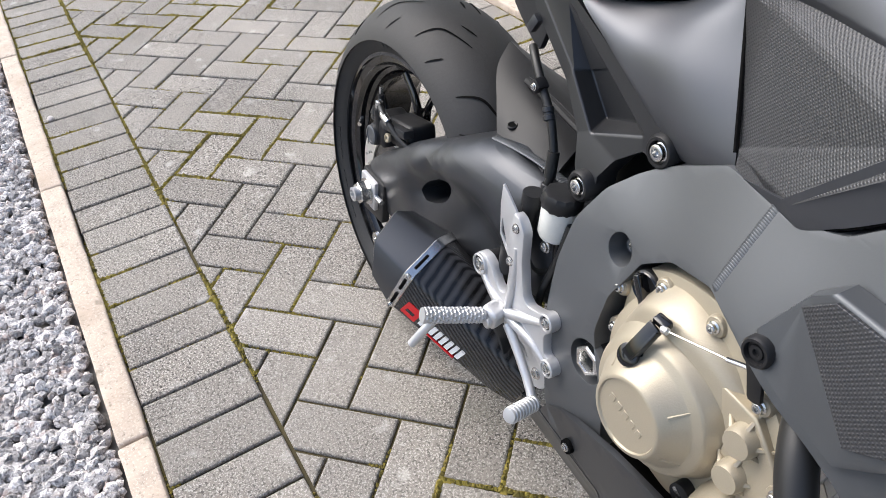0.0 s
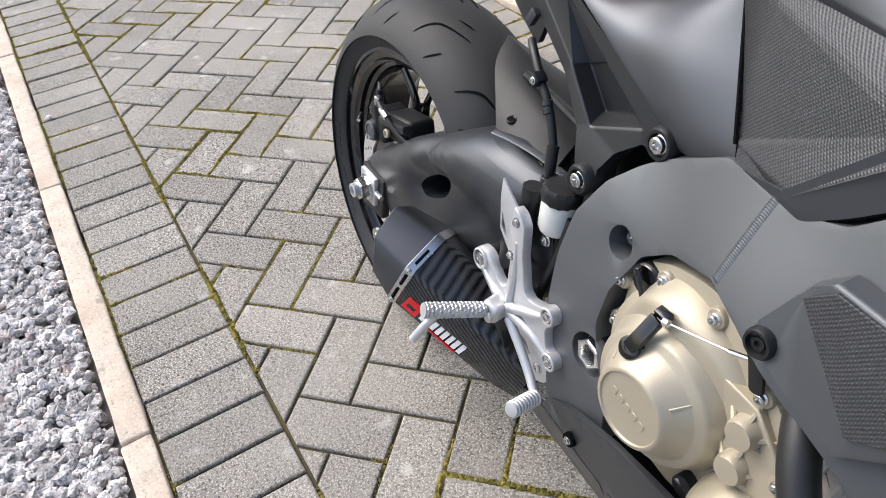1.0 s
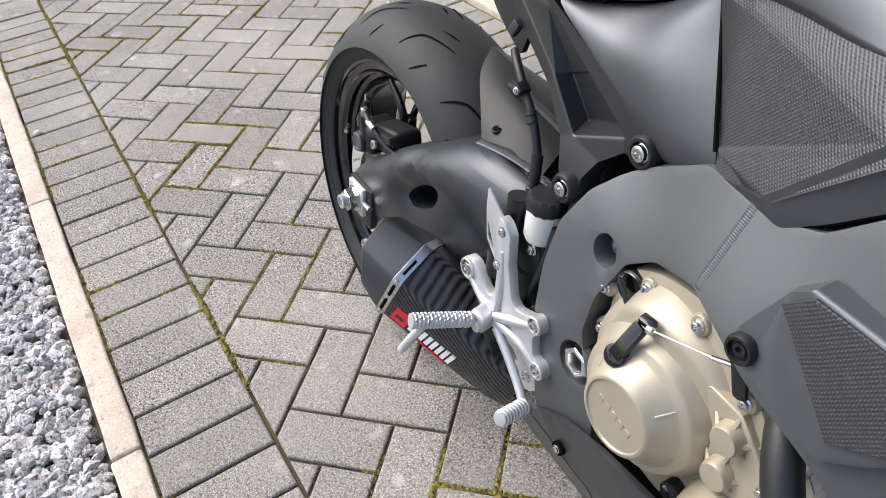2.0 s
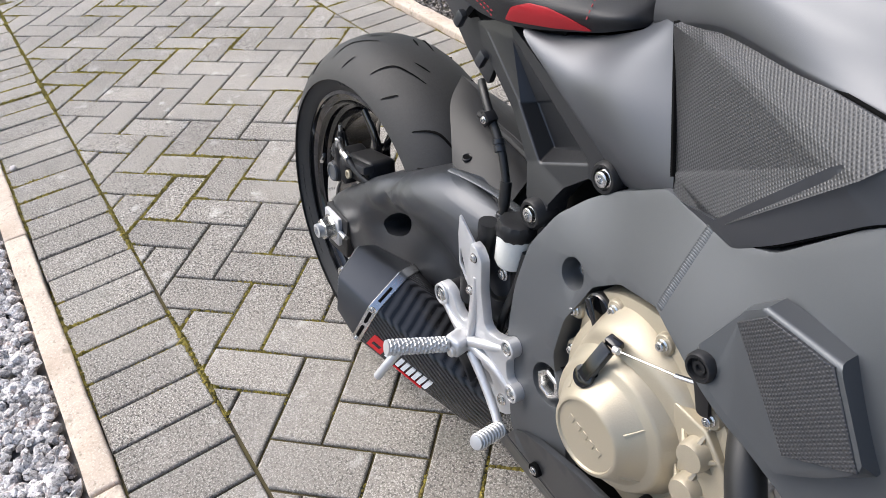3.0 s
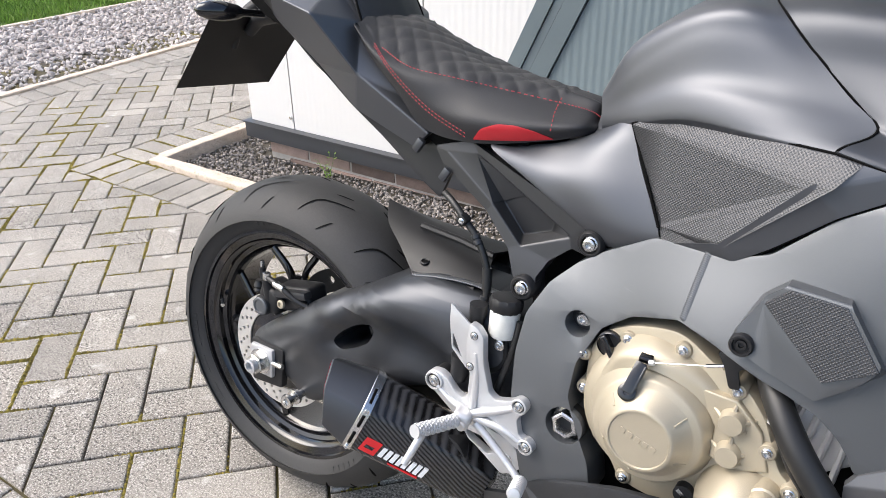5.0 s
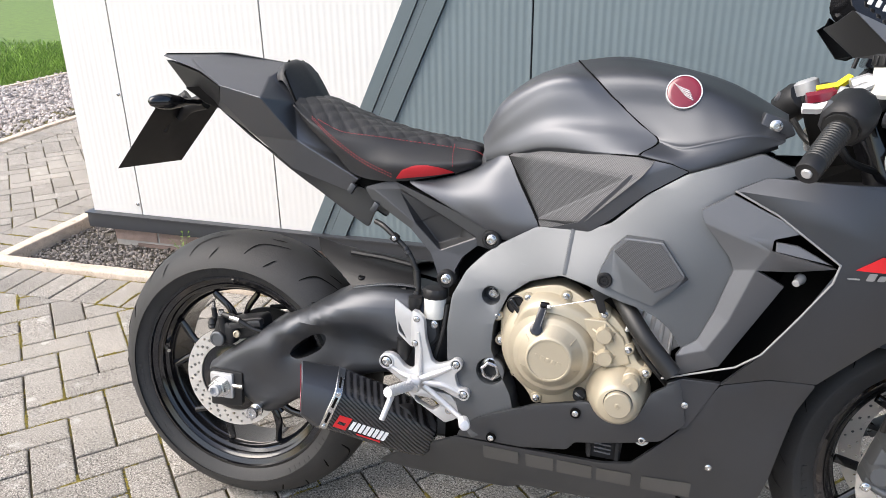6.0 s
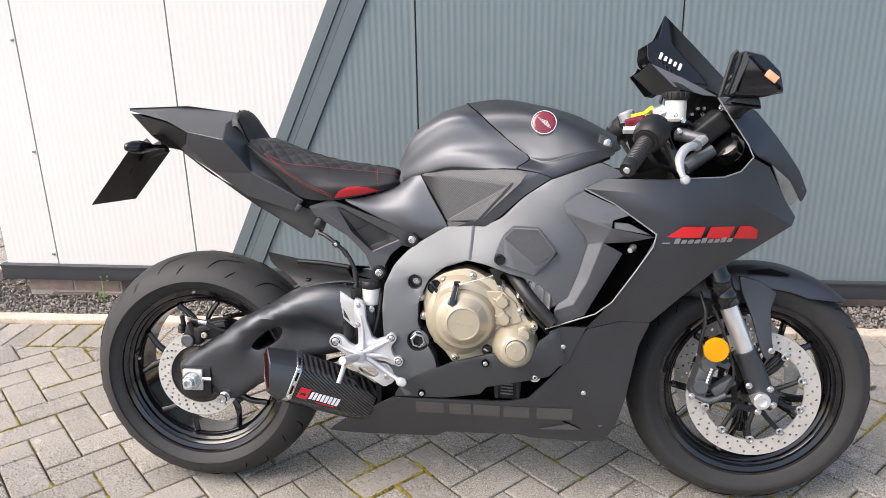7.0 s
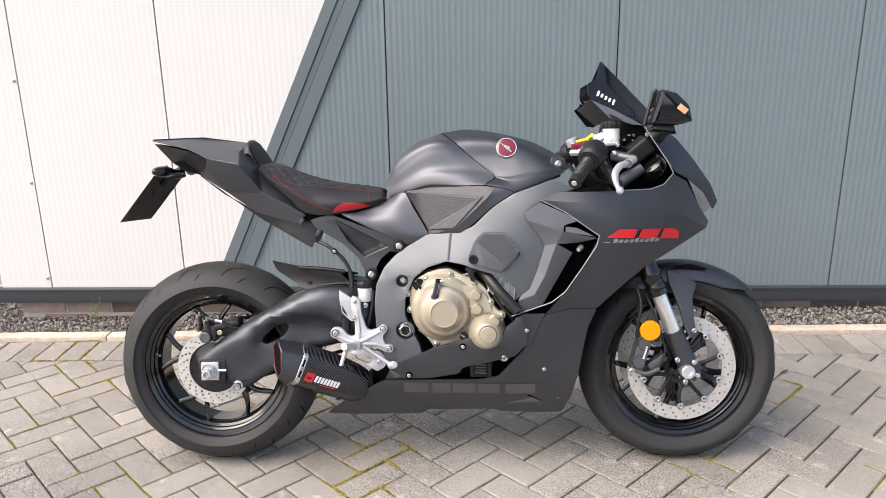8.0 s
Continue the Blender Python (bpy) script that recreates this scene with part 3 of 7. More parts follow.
def stones(name, spots, mat, label, category, squash=0.75):
    """Many faceted pebbles in one mesh; spots: (x, y, z, size)."""
    ico = bmesh.new()
    bmesh.ops.create_icosphere(ico, subdivisions=1, radius=1)
    base = np.array([v.co for v in ico.verts])
    tri = np.array([[v.index for v in f.verts] for f in ico.faces])
    ico.free()
    g = np.random.default_rng(3)
    n = len(spots)
    s = np.array(spots)
    size = s[:, 3:4] * g.uniform(0.7, 1.25, (n, 3)) * np.array([1, 0.8, squash])
    shape = base[None] * (1 + g.uniform(-0.28, 0.28, (n, len(base), 1))) * size[:, None]
    a, b = g.uniform(0, 2 * np.pi, n), g.uniform(-0.7, 0.7, n)
    ca, sa, cb, sb = np.cos(a)[:, None], np.sin(a)[:, None], np.cos(b)[:, None], np.sin(b)[:, None]
    x, y, z = shape[..., 0], shape[..., 1], shape[..., 2]
    x, z = x * cb - z * sb, x * sb + z * cb
    x, y = x * ca - y * sa, x * sa + y * ca
    v = np.stack([x, y, z], -1) + s[:, None, :3]
    f = tri[None] + (np.arange(n) * len(base))[:, None, None]
    ob = raw(name, v.reshape(-1, 3).tolist(), f.reshape(-1, 3).tolist(), mat)
    return tagged(ob, label, category, kind="stuff")


def scatter(n, inside, x0, x1, y0, y1, z, size, seed):
    g = random.Random(seed)
    out = []
    while len(out) < n:
        x, y = g.uniform(x0, x1), g.uniform(y0, y1)
        if inside(x, y):
            out.append((x, y, z(x, y) + g.uniform(-0.5, 0.5) * size, size * g.uniform(0.6, 1.3)))
    return out


BEDM = material("gravel_dust", (0.14, 0.133, 0.128), 0.95, 0, 0.5, 60, 0.9, 200)
EDGE = lambda x: OUTER(x) - 0.066
bed = quad("gravel_bed", [(-8, -6, -0.03), (8, -6, -0.03), (8, EDGE(8) + 0.03, -0.03), (-8, EDGE(-8) + 0.03, -0.03)], BEDM, "grey bed beneath loose gravel", "gravel bed")
stones("gravel", scatter(15000, lambda x, y: y < EDGE(x) - 0.006, -2.5, 0.3, -1.25, -0.6, lambda x, y: -0.016, 0.0132, 1) + scatter(15000, lambda x, y: y < EDGE(x) - 0.01, -6, 6, -6.0, -0.6, lambda x, y: -0.02, 0.021, 2) + scatter(16000, lambda x, y: y < EDGE(x) - 0.01 and (y < -1.25 or x > 0.3 or x < -2.5), -3.5, 3.5, -2.8, -0.6, lambda x, y: -0.02, 0.02, 8), STONE, "loose grey granite gravel stones", "gravel")

BEDZ = lambda x, y: -0.012 + 0.010 * max(0, x + 0.4) - 0.02 * min(1, max(0, -x - 0.4))
bm = bmesh.new()
for xs in ((SIDE_X, -1.4), (-1.4, -0.4), (-0.4, 5.8)):
    bm.faces.new([bm.verts.new((x, y, BEDZ(x, y) - 0.006)) for x, y in ((xs[0], KIN(xs[0]) + 0.05), (xs[1], KIN(xs[1]) + 0.05), (xs[1], 1.4), (xs[0], 1.4))])
bm.faces.new([bm.verts.new((x, y, -0.038)) for x, y in ((SIDE_X, 1.4), (-1.45, 1.4), (-1.45, 5.5), (SIDE_X, 5.5))])
tagged(part("gravel_bed_by_wall", bm, SOIL), "dark soil bed under chippings by the wall", "gravel bed", kind="structure")
near = lambda x, y: y > KIN(x) + 0.062 and x > SIDE_X + 0.06
stones("dark_chippings", scatter(9000, near, SIDE_X + 0.06, 3.6, 0.96, 1.285, BEDZ, 0.0068, 4) + scatter(1500, lambda x, y: True, SIDE_X + 0.07, -1.49, 1.28, 3.0, BEDZ, 0.007, 6), CHIP, "dark brown stone chippings along the wall", "gravel")

quad("pale_gravel_bed", [(-5.2, -0.6, -0.02), (FARX(-0.6), -0.6, -0.02), (FARX(9), 9, -0.02), (-5.6, 9, -0.02)], PALE, "pale bed beneath loose gravel", "gravel bed")
stones("pale_gravel", scatter(8200, lambda x, y: x < FARX(y) - 0.07 and x > -4.9 - 0.03 * y, -5.2, -3.05, -0.55, 5.5, lambda x, y: -0.004, 0.017, 7), PALE, "pale pinkish grey gravel beside the paving", "gravel")
quad("lawn", [(-40, -30, -0.01), (-5.0, -30, -0.01), (-5.0, 40, -0.01), (-40, 40, -0.01)], TURF, "green lawn soil beyond the gravel", "lawn")
kerb("lawn_edging", [((-4.95, 0.0), (-5.0, 8.0))], 0.01, "grey concrete edging beside the lawn", 0.05)


def grass():
    g = random.Random(9)
    vs, fs = [], []
    for _ in range(26000):
        x, y = -5.05 - abs(g.gauss(0, 1.2)), g.uniform(1.5, 7.0)
        h, a, w = g.uniform(0.03, 0.075), g.uniform(0, 6.28), g.uniform(0.002, 0.004)
        dx, dy = math.cos(a), math.sin(a)
        lean = g.uniform(0.1, 0.8) * h
        k = len(vs)
        vs += [(x - dy * w, y + dx * w, -0.01), (x + dy * w, y - dx * w, -0.01), (x + dx * lean * 0.4, y + dy * lean * 0.4, h * 0.6), (x + dx * lean, y + dy * lean, h)]
        fs += [(k, k + 1, k + 2), (k + 2, k + 1, k + 3)]
    tagged(raw("grass", vs, fs, GRASS), "short green lawn grass beyond the gravel", "grass", kind="stuff")


grass()

# the building: ribbed panels over a trim and a brick plinth
WALL_Y, BASE, TOP, END = 1.27, 0.131, 3.6, -1.5
SLOPE = 0.473
BAND = lambda z: 0.157 + SLOPE * (z - 1.427)   # left edge of the raking flashing
bm = box((8.0, 0.1, TOP - BASE), ((END + 0.01) + 4.0, WALL_Y + 0.06, (TOP + BASE) / 2))
wall = tagged(part("wall_south", bm, SEAL), "building wall clad in white and slate ribbed panels", "wall", kind="structure")
bm = box((0.1, 6.0, TOP - BASE), (END + 0.06, WALL_Y + 3.1, (TOP + BASE) / 2))
tagged(part("wall_west", bm, WHITEP), "white panelled end wall of the building", "wall", kind="structure")
tagged(part("roof", box((8.4, 6.6, 0.12), (END + 4.0, WALL_Y + 3.1, TOP + 0.06)), TRIM), "dark flat roof edge of the building", "roof", kind="structure")


def cladding(name, left, right, mat, label, pitch=0.0255, depth=0.0011, z0=BASE, z1=TOP):
    """A ribbed sheet between two edges, each a function of height, with folded sides."""
    bm = bmesh.new()
    x_lo, x_hi = min(left(z0), left(z1)), max(right(z0), right(z1))
    n = int((x_hi - x_lo) / pitch) + 1
    xs = []
    for i in range(n + 1):
        xs += [(x_lo + (i + f) * pitch, o) for f, o in ((0.0, 0), (0.32, 0), (0.5, 1), (0.82, 1))]
    lo, hi = [], []
    for z, row in ((z0, lo), (z1, hi)):
        for x, o in xs:
            row.append(bm.verts.new((x, WALL_Y - depth * o, z)))
    for i in range(len(xs) - 1):
        bm.faces.new((lo[i], lo[i + 1], hi[i + 1], hi[i]))
    for f, sign in ((left, -1), (right, 1)):
        a, b = Vector((f(z0), 0, z0)), Vector((f(z1), 0, z1))
        d = (b - a).normalized()
        bmesh.ops.bisect_plane(bm, geom=bm.verts[:] + bm.edges[:] + bm.faces[:], plane_co=a, plane_no=Vector((d.z, 0, -d.x)) * sign, clear_outer=True)
    rim = [e for e in bm.edges if len(e.link_faces) == 1]
    for v in bmesh.ops.extrude_edge_only(bm, edges=rim)["geom"]:
        if isinstance(v, bmesh.types.BMVert):
            v.co.y += 0.012
    return part(name, bm, mat, wall, label)


at = lambda x: (lambda z: x)
G = 0.003
for a, b in ((END, -1.25), (-1.25, -0.592), (-0.592, 0.41)):
    cladding("white_panel", at(a + G), (lambda z: BAND(z) - G) if b > 0 else at(b - G), WHITEP, "white ribbed coated panel", 0.0255, 0.00045)
cladding("slate_panel", lambda z: BAND(z) + 0.152 + G, at(0.41 - G), DARKP, "slate grey ribbed panel", z1=1.63 - 0.02)
for a, b in ((0.41, 1.415), (1.415, 2.44), (2.44, 3.46), (3.46, 4.48), (4.48, 6.4)):
    if a < 0.5:
        cladding("slate_panel", at(a + G), at(b - G), DARKP, "slate grey ribbed panel", z1=1.63 - 0.02)
        cladding("slate_panel", lambda z: max(0.41, BAND(z) + 0.152) + G, at(b - G), DARKP, "slate grey ribbed panel", z0=1.62)
    else:
        cladding("slate_panel", at(a + G), at(b - G), DARKP, "slate grey ribbed panel")


def strip(name, o0, o1, proud, mat):
    bm = bmesh.new()
    pts = [(BAND(z) + o, WALL_Y - proud, z) for z, o in ((BASE, o0), (BASE, o1), (TOP, o1), (TOP, o0))]
    bm.faces.new([bm.verts.new(p) for p in pts])
    bmesh.ops.recalc_face_normals(bm, faces=bm.faces)
    made = bmesh.ops.extrude_face_region(bm, geom=bm.faces[:])["geom"]
    for v in made:
        if isinstance(v, bmesh.types.BMVert):
            v.co.y = WALL_Y + 0.01
    return part(name, bm, mat, wall)


strip("raking_flashing", 0.0, 0.052, 0.012, FLASH)
strip("raking_flashing", 0.055, 0.083, 0.006, FLASH)
strip("raking_flashing", 0.086, 0.152, 0.012, FLASH)
for x in (-1.262,):
    for z in (0.178, 0.645, 1.11, 1.58):
        hexbolt(wall, (x - 0.003, WALL_Y - 0.001, z), 0.006, 0.006, name="rivet")
tr = bmesh.new()
box((8.0, 0.035, 0.066), (END - 0.02 + 4.0, WALL_Y - 0.006, 0.093), bevel=0.004, bm=tr)
box((8.0, 0.05, 0.006), (END - 0.02 + 4.0, WALL_Y - 0.010, 0.1285), bm=tr)
tagged(part("trim", tr, TRIM), "dark grey metal base trim below the panels", "trim", kind="structure")
tagged(part("trim_end", box((0.035, 6.0, 0.07), (END + 0.0, WALL_Y + 3.02, 0.094), bevel=0.004), TRIM), "dark grey base trim on the end wall", "trim", kind="structure")
plinth = tagged(part("plinth", box((8.0, 0.1, 0.36), (END + 0.06 + 4.0, WALL_Y + 0.085, -0.12)), MORTAR), "weathered brick plinth below the cladding", "plinth", kind="structure")
bm = box((0.215, 0.1, 0.065), bevel=0.004)
tidy(bm)
brick_mesh = bpy.data.meshes.new("brick")
bm.to_mesh(brick_mesh)
bm.free()
brick_mesh.materials.append(BRICK)
for row, z in ((0, 0.022), (1, -0.053)):
    for i in range(24):
        ob = new("brick", brick_mesh)
        ob.parent = plinth
        ob.matrix_local = pose(END + 0.17 + i * 0.225 + row * 0.11, WALL_Y + 0.08 + rnd.gauss(0, 0.0015), z, 0, rnd.gauss(0, 0.3), rnd.gauss(0, 0.4))
bm = bmesh.new()
box((0.1, 5.8, 0.36), (END + 0.085, WALL_Y + 3.0, -0.12), bm=bm)
tagged(part("plinth_end", bm, MORTAR), "weathered plinth of the end wall", "plinth", kind="structure")


def weed(x, y, z):
    """A small seedling with thin stems and paired leaves."""
    thing = tagged(empty("weed", pose(x, y, z)), "small green weed growing at the foot of the wall", "weed")
    g = random.Random(4)
    for i in range(7):
        a, h = g.uniform(0, 6.28), g.uniform(0.05, 0.12)
        tip = Vector((math.cos(a) * h * 0.45, math.sin(a) * h * 0.3, h))
        part("stem", tube([(0, 0, 0), tip * 0.5 + Vector((0, 0, 0.01)), tip], 0.0011, 6, 5, None, 0.0006), GRASS, thing)
        for k in range(5):
            p = tip * (0.35 + 0.16 * k)
            b = g.uniform(0, 6.28)
            d = Vector((math.cos(b), math.sin(b), 0.4)) * 0.014
            s = Vector((-math.sin(b), math.cos(b), 0)) * 0.004
            bm = bmesh.new()
            bm.faces.new([bm.verts.new(v) for v in (p, p + d * 0.5 + s, p + d, p + d * 0.5 - s)])
            part("leaf", bm, GRASS, thing)
    return thing


weed(-1.02, 1.2, -0.03)

# strays: a pale pebble on the border course and a fallen leaf
bm = bmesh.new()
bmesh.ops.create_icosphere(bm, subdivisions=2, radius=0.011)
for v in bm.verts:
    v.co = Vector((v.co.x * 1.2, v.co.y * 0.9, v.co.z * 0.6)) * (1 + 0.15 * noise.noise(v.co * 90))
stray = tagged(part("pebble", bm, PALE), "pale pebble lying on the paving border", "pebble")
stray.matrix_world = pose(-1.286, -0.569, 0.005)
bm = bmesh.new()
bm.faces.new([bm.verts.new(p) for p in ((-0.02, 0, 0), (-0.006, -0.008, 0.003), (0.014, -0.005, 0.002), (0.024, 0, 0.006), (0.012, 0.007, 0.004), (-0.008, 0.008, 0.001))])
bmesh.ops.triangulate(bm, faces=bm.faces[:])
leaf = tagged(part("fallen_leaf", bm, SOIL), "small dry brown leaf on the paving", "leaf")
leaf.matrix_world = pose(1.987, 0.605, 0.004, 0, 0, 30)

# ---- the motorcycle; u forward, v to its left, w up, leaning on its stand ----
bike = tagged(empty("motorcycle", pose(0, 0.004, 0.002, -9, 0, 0.5)), "matte black sports motorcycle parked on block paving, leaning on its stand", "motorcycle")
STEER = pose(0, 0, 0, 0, 0, 0)


def wheel(name, u, R, width, rim_r, turn, label):
    """A cast wheel: rim as the part, with its tyre, hub and spokes under it."""
    h = width / 2
    rw = h * 0.80
    rp = [(rim_r + 0.005, -rw), (rim_r + 0.004, -rw + 0.006), (rim_r - 0.007, -rw + 0.010), (rim_r - 0.009, -rw + 0.014), (rim_r - 0.015, -rw + 0.017), (rim_r - 0.016, -rw + 0.026), (rim_r - 0.023, -rw + 0.030), (rim_r - 0.025, -rw + 0.038), (rim_r - 0.032, -rw + 0.044), (rim_r - 0.033, rw - 0.04), (rim_r - 0.012, rw - 0.02), (rim_r - 0.007, rw - 0.01), (rim_r + 0.004, rw - 0.006), (rim_r + 0.005, rw)]
    ri = [(r - 0.006, o) for r, o in rp[::-1]]
    rim = part(name, lathe(rp + ri, steps=96, closed=True), GLOSS, bike, label)
    rim.matrix_local = Matrix.Translation((u, 0, R)) @ turn
    crown = [(R - h * 0.9 * (1 - math.cos(a)), h * math.sin(a) / math.sin(radians(74))) for a in (radians(x) for x in range(-74, 75, 4))]
    inner = rim_r + 0.006
    side = [(rim_r + 0.028, h * 0.95), (rim_r + 0.014, h * 0.87), (inner, h * 0.82), (inner - 0.006, h * 0.72)]
    prof = [(r, -o) for r, o in side[::-1]] + crown + side
    tyre = part("tyre", lathe(prof, steps=144), RUBBER, rim, "black rubber tyre with curved sipes")

    def shape(o):
        """Radius of the tread at a sideways offset."""
        k = max(-1, min(1, o / h * math.sin(radians(74))))
        return R - h * 0.9 * (1 - math.cos(math.asin(k)))

    # raised plain bars round the sidewall
    bm = bmesh.new()
    for start in (62, 182, 302):
        for k in range(13):
            if k in (5, 9):
                continue
            a = radians(start + k * 3.6)
            for sgn in (-1, 1):
                m = Matrix.Translation((math.cos(a) * (rim_r + 0.021), sgn * (h * 0.91 + 0.0004), math.sin(a) * (rim_r + 0.021))) @ Matrix.Rotation(-a, 4, "Y") @ Matrix.Rotation(sgn * radians(24), 4, "Z")
                bmesh.ops.create_cube(bm, size=1, matrix=m @ Matrix.Diagonal((0.0105, 0.0012, 0.0085, 1)))
    part("sidewall_relief", bm, RUBBER, rim, kind="stuff")
    # sipes: dark curved grooves laid into the crown
    # sipes: near-black strips just above the crown, painting the shade in curved grooves
    n = 13 if width > 0.15 else 15
    for i in range(n):
        for sgn in (-1, 1):
            base = 2 * math.pi * (i + (0.5 if sgn > 0 else 0)) / n
            for line, wd in ((((0.80, -0.02), (0.62, 0.02), (0.50, 0.06), (0.42, 0.13), (0.30, 0.26)), 0.0050), (((0.90, 0.17), (0.72, 0.235)), 0.0046), (((0.22, 0.10), (0.12, 0.20)), 0.0042)):
                bm = bmesh.new()
                pts = []
                for k, q in enumerate(glide([(x, y, 0) for x, y in line], 12)):
                    o, a = h * q.x * sgn, base - q.y
                    r = shape(o) + 0.0009
                    pts.append((Vector((r * math.cos(a), o, r * math.sin(a))), wd * 0.5 * math.sin(math.pi * (0.12 + 0.76 * k / 12)), k))
                side = []
                for k, (p, w2, _) in enumerate(pts):
                    d = pts[min(k + 1, 12)][0] - pts[max(k - 1, 0)][0]
                    up_n = Vector((p.x, 0, p.z)).normalized()
                    side.append(d.cross(up_n).normalized())
                rows = [(bm.verts.new(p + t * w2), bm.verts.new(p - t * w2)) for (p, w2, _), t in zip(pts, side)]
                for x, y in zip(rows, rows[1:]):
                    bm.faces.new((x[0], x[1], y[1], y[0]))
                part("sipe", bm, VOID, rim)
    return rim


def spokes(rim, rim_r, hub_r, count, start, split, v0, v1, thick=0.0105):
    """Forked cast spokes from the hub to the rim."""
    for i in range(count):
        a = radians(start) + 2 * math.pi * i / count
        bm = bmesh.new()
        knee = (hub_r + rim_r) * 0.5
        pt = lambda r, b, v: Vector((r * math.cos(a + b), v, r * math.sin(a + b)))
        for s in (-1, 1):
            tube([pt(hub_r * 0.8, 0.12 * s, v0), pt(knee, 0.13 * s, (v0 + v1) / 2), pt(rim_r - 0.02, split * s, v1)], thick, 14, 8, bm, thick * 0.8, 1.4)
        tube([pt(hub_r * 0.7, 0, v0), pt(knee * 1.0, 0, (v0 + v1) / 2)], thick, 8, 8, bm, thick * 0.85)
        part("spoke", bm, GLOSS, rim)


def drilled(r0, r1, v0, v1, rows, count, lobes=0):
    """A brake disc with drilled holes, as rings of real openings."""
    out = ring(0, 0, 0, r1, 96)
    hl = [[p for p in ring(0, 0, 0, r0, 72)]]
    for k, (rr, hr) in enumerate(rows):
        for i in range(count):
            a = 2 * math.pi * (i + 0.33 * k) / count
            hl.append(ring(rr * math.cos(a), rr * math.sin(a), 0, hr, 8))
    bm = bmesh.new()
    from mathutils.geometry import tessellate_polygon
    loops = [[Vector((p[0], p[2], 0)) for p in l] for l in [out] + hl]
    flat = [p for l in loops for p in l]
    vs = [bm.verts.new((p.x, v0, p.y)) for p in flat]
    for t in tessellate_polygon(loops):
        if len(set(t)) == 3:
            try:
                bm.faces.new([vs[i] for i in t])
            except ValueError:
                pass
    for v in bmesh.ops.extrude_face_region(bm, geom=bm.faces[:])["geom"]:
        if isinstance(v, bmesh.types.BMVert):
            v.co.y = v1
    return bm


rear = wheel("rear_wheel", 0.0, 0.311, 0.192, 0.222, Matrix(), "gloss black cast rear wheel with wide tyre")
part("hub", lathe([(0.0, -0.075), (0.05, -0.075), (0.055, -0.06), (0.05, -0.02), (0.05, 0.05), (0.0, 0.05)], steps=40), GLOSS, rear)
spokes(rear, 0.205, 0.055, 5, 96, 0.3, -0.03, -0.035, 0.0068)
part("brake_disc", drilled(0.078, 0.112, -0.092, -0.087, ((0.086, 0.0032), (0.095, 0.0035), (0.104, 0.0032)), 24), DISC, rear, "drilled steel rear brake disc")
part("disc_carrier", lathe([(0.0, -0.094), (0.04, -0.094), (0.045, -0.09), (0.08, -0.089), (0.08, -0.084), (0.0, -0.08)], steps=40), GLOSS, rear)
part("valve", tube([(-0.19, -0.06, 0.035), (-0.172, -0.075, 0.032)], 0.004, 4, 8), STEEL, rear, "small metal tyre valve")
part("sprocket", drilled(0.06, 0.108, 0.078, 0.084, ((0.085, 0.008),), 10), PLASTIC, rear)

front = wheel("front_wheel", 1.408, 0.3, 0.122, 0.222, STEER, "gloss black cast front wheel")
part("hub", lathe([(0.0, -0.05), (0.032, -0.05), (0.036, -0.03), (0.036, 0.03), (0.032, 0.05), (0.0, 0.05)], steps=36), GLOSS, front)
spokes(front, 0.205, 0.04, 5, 50, 0.24, -0.012, -0.012, 0.0075)
for s in (-1, 1):
    d = part("brake_disc", drilled(0.1215, 0.161, s * 0.072, s * 0.067, ((0.129, 0.003), (0.141, 0.0034), (0.152, 0.003)), 28), DISC, front, "large drilled steel front brake disc")
    bm = bmesh.new()
    lathe([(0.036, s * 0.064), (0.05, s * 0.067), (0.05, s * 0.06), (0.036, s * 0.058)], steps=36, bm=bm, closed=True)
    for i in range(10):
        a = 2 * math.pi * (i + 0.5) / 10
        b = a + (0.16 if i % 2 else -0.16)
        part("disc_arm", tube([(0.045 * math.cos(b), s * 0.065, 0.045 * math.sin(b)), (0.085 * math.cos(a - 0.05), s * 0.067, 0.085 * math.sin(a - 0.05)), (0.1195 * math.cos(a), s * 0.069, 0.1195 * math.sin(a))], 0.0065, 8, 8, None, 0.0055), PLASTIC, front)
    part("disc_carrier", bm, PLASTIC, front, "black spider of the brake disc")
    for i in range(10):
        a = 2 * math.pi * (i + 0.5) / 10
        part("disc_bobbin", lathe([(0.0105, s * 0.066), (0.0105, s * 0.0745), (0.006, s * 0.0755), (0.0055, s * 0.073), (0, s * 0.073)], (0.1195 * math.cos(a), 0, 0.1195 * math.sin(a)), 16), STEEL, front)


def shell(name, outline, mat, label="", inner=(), holes=(), thick=0.008, step=0.02, mirror=True, r=0.006, soft=0.0025, roll=0.0, stiff=2e-5):
    """A flank panel of the motorcycle and its mirror image; returns the right one and its height."""
    h = warp(list(outline) + list(inner) + [p for q in holes for p in q], stiff)
    bm = sheet(outline, h, step, thick, soft, holes, r, roll)
    ob = both(name, bm, mat, bike, label) if mirror else part(name, bm, mat, bike, label)
    return ob, h


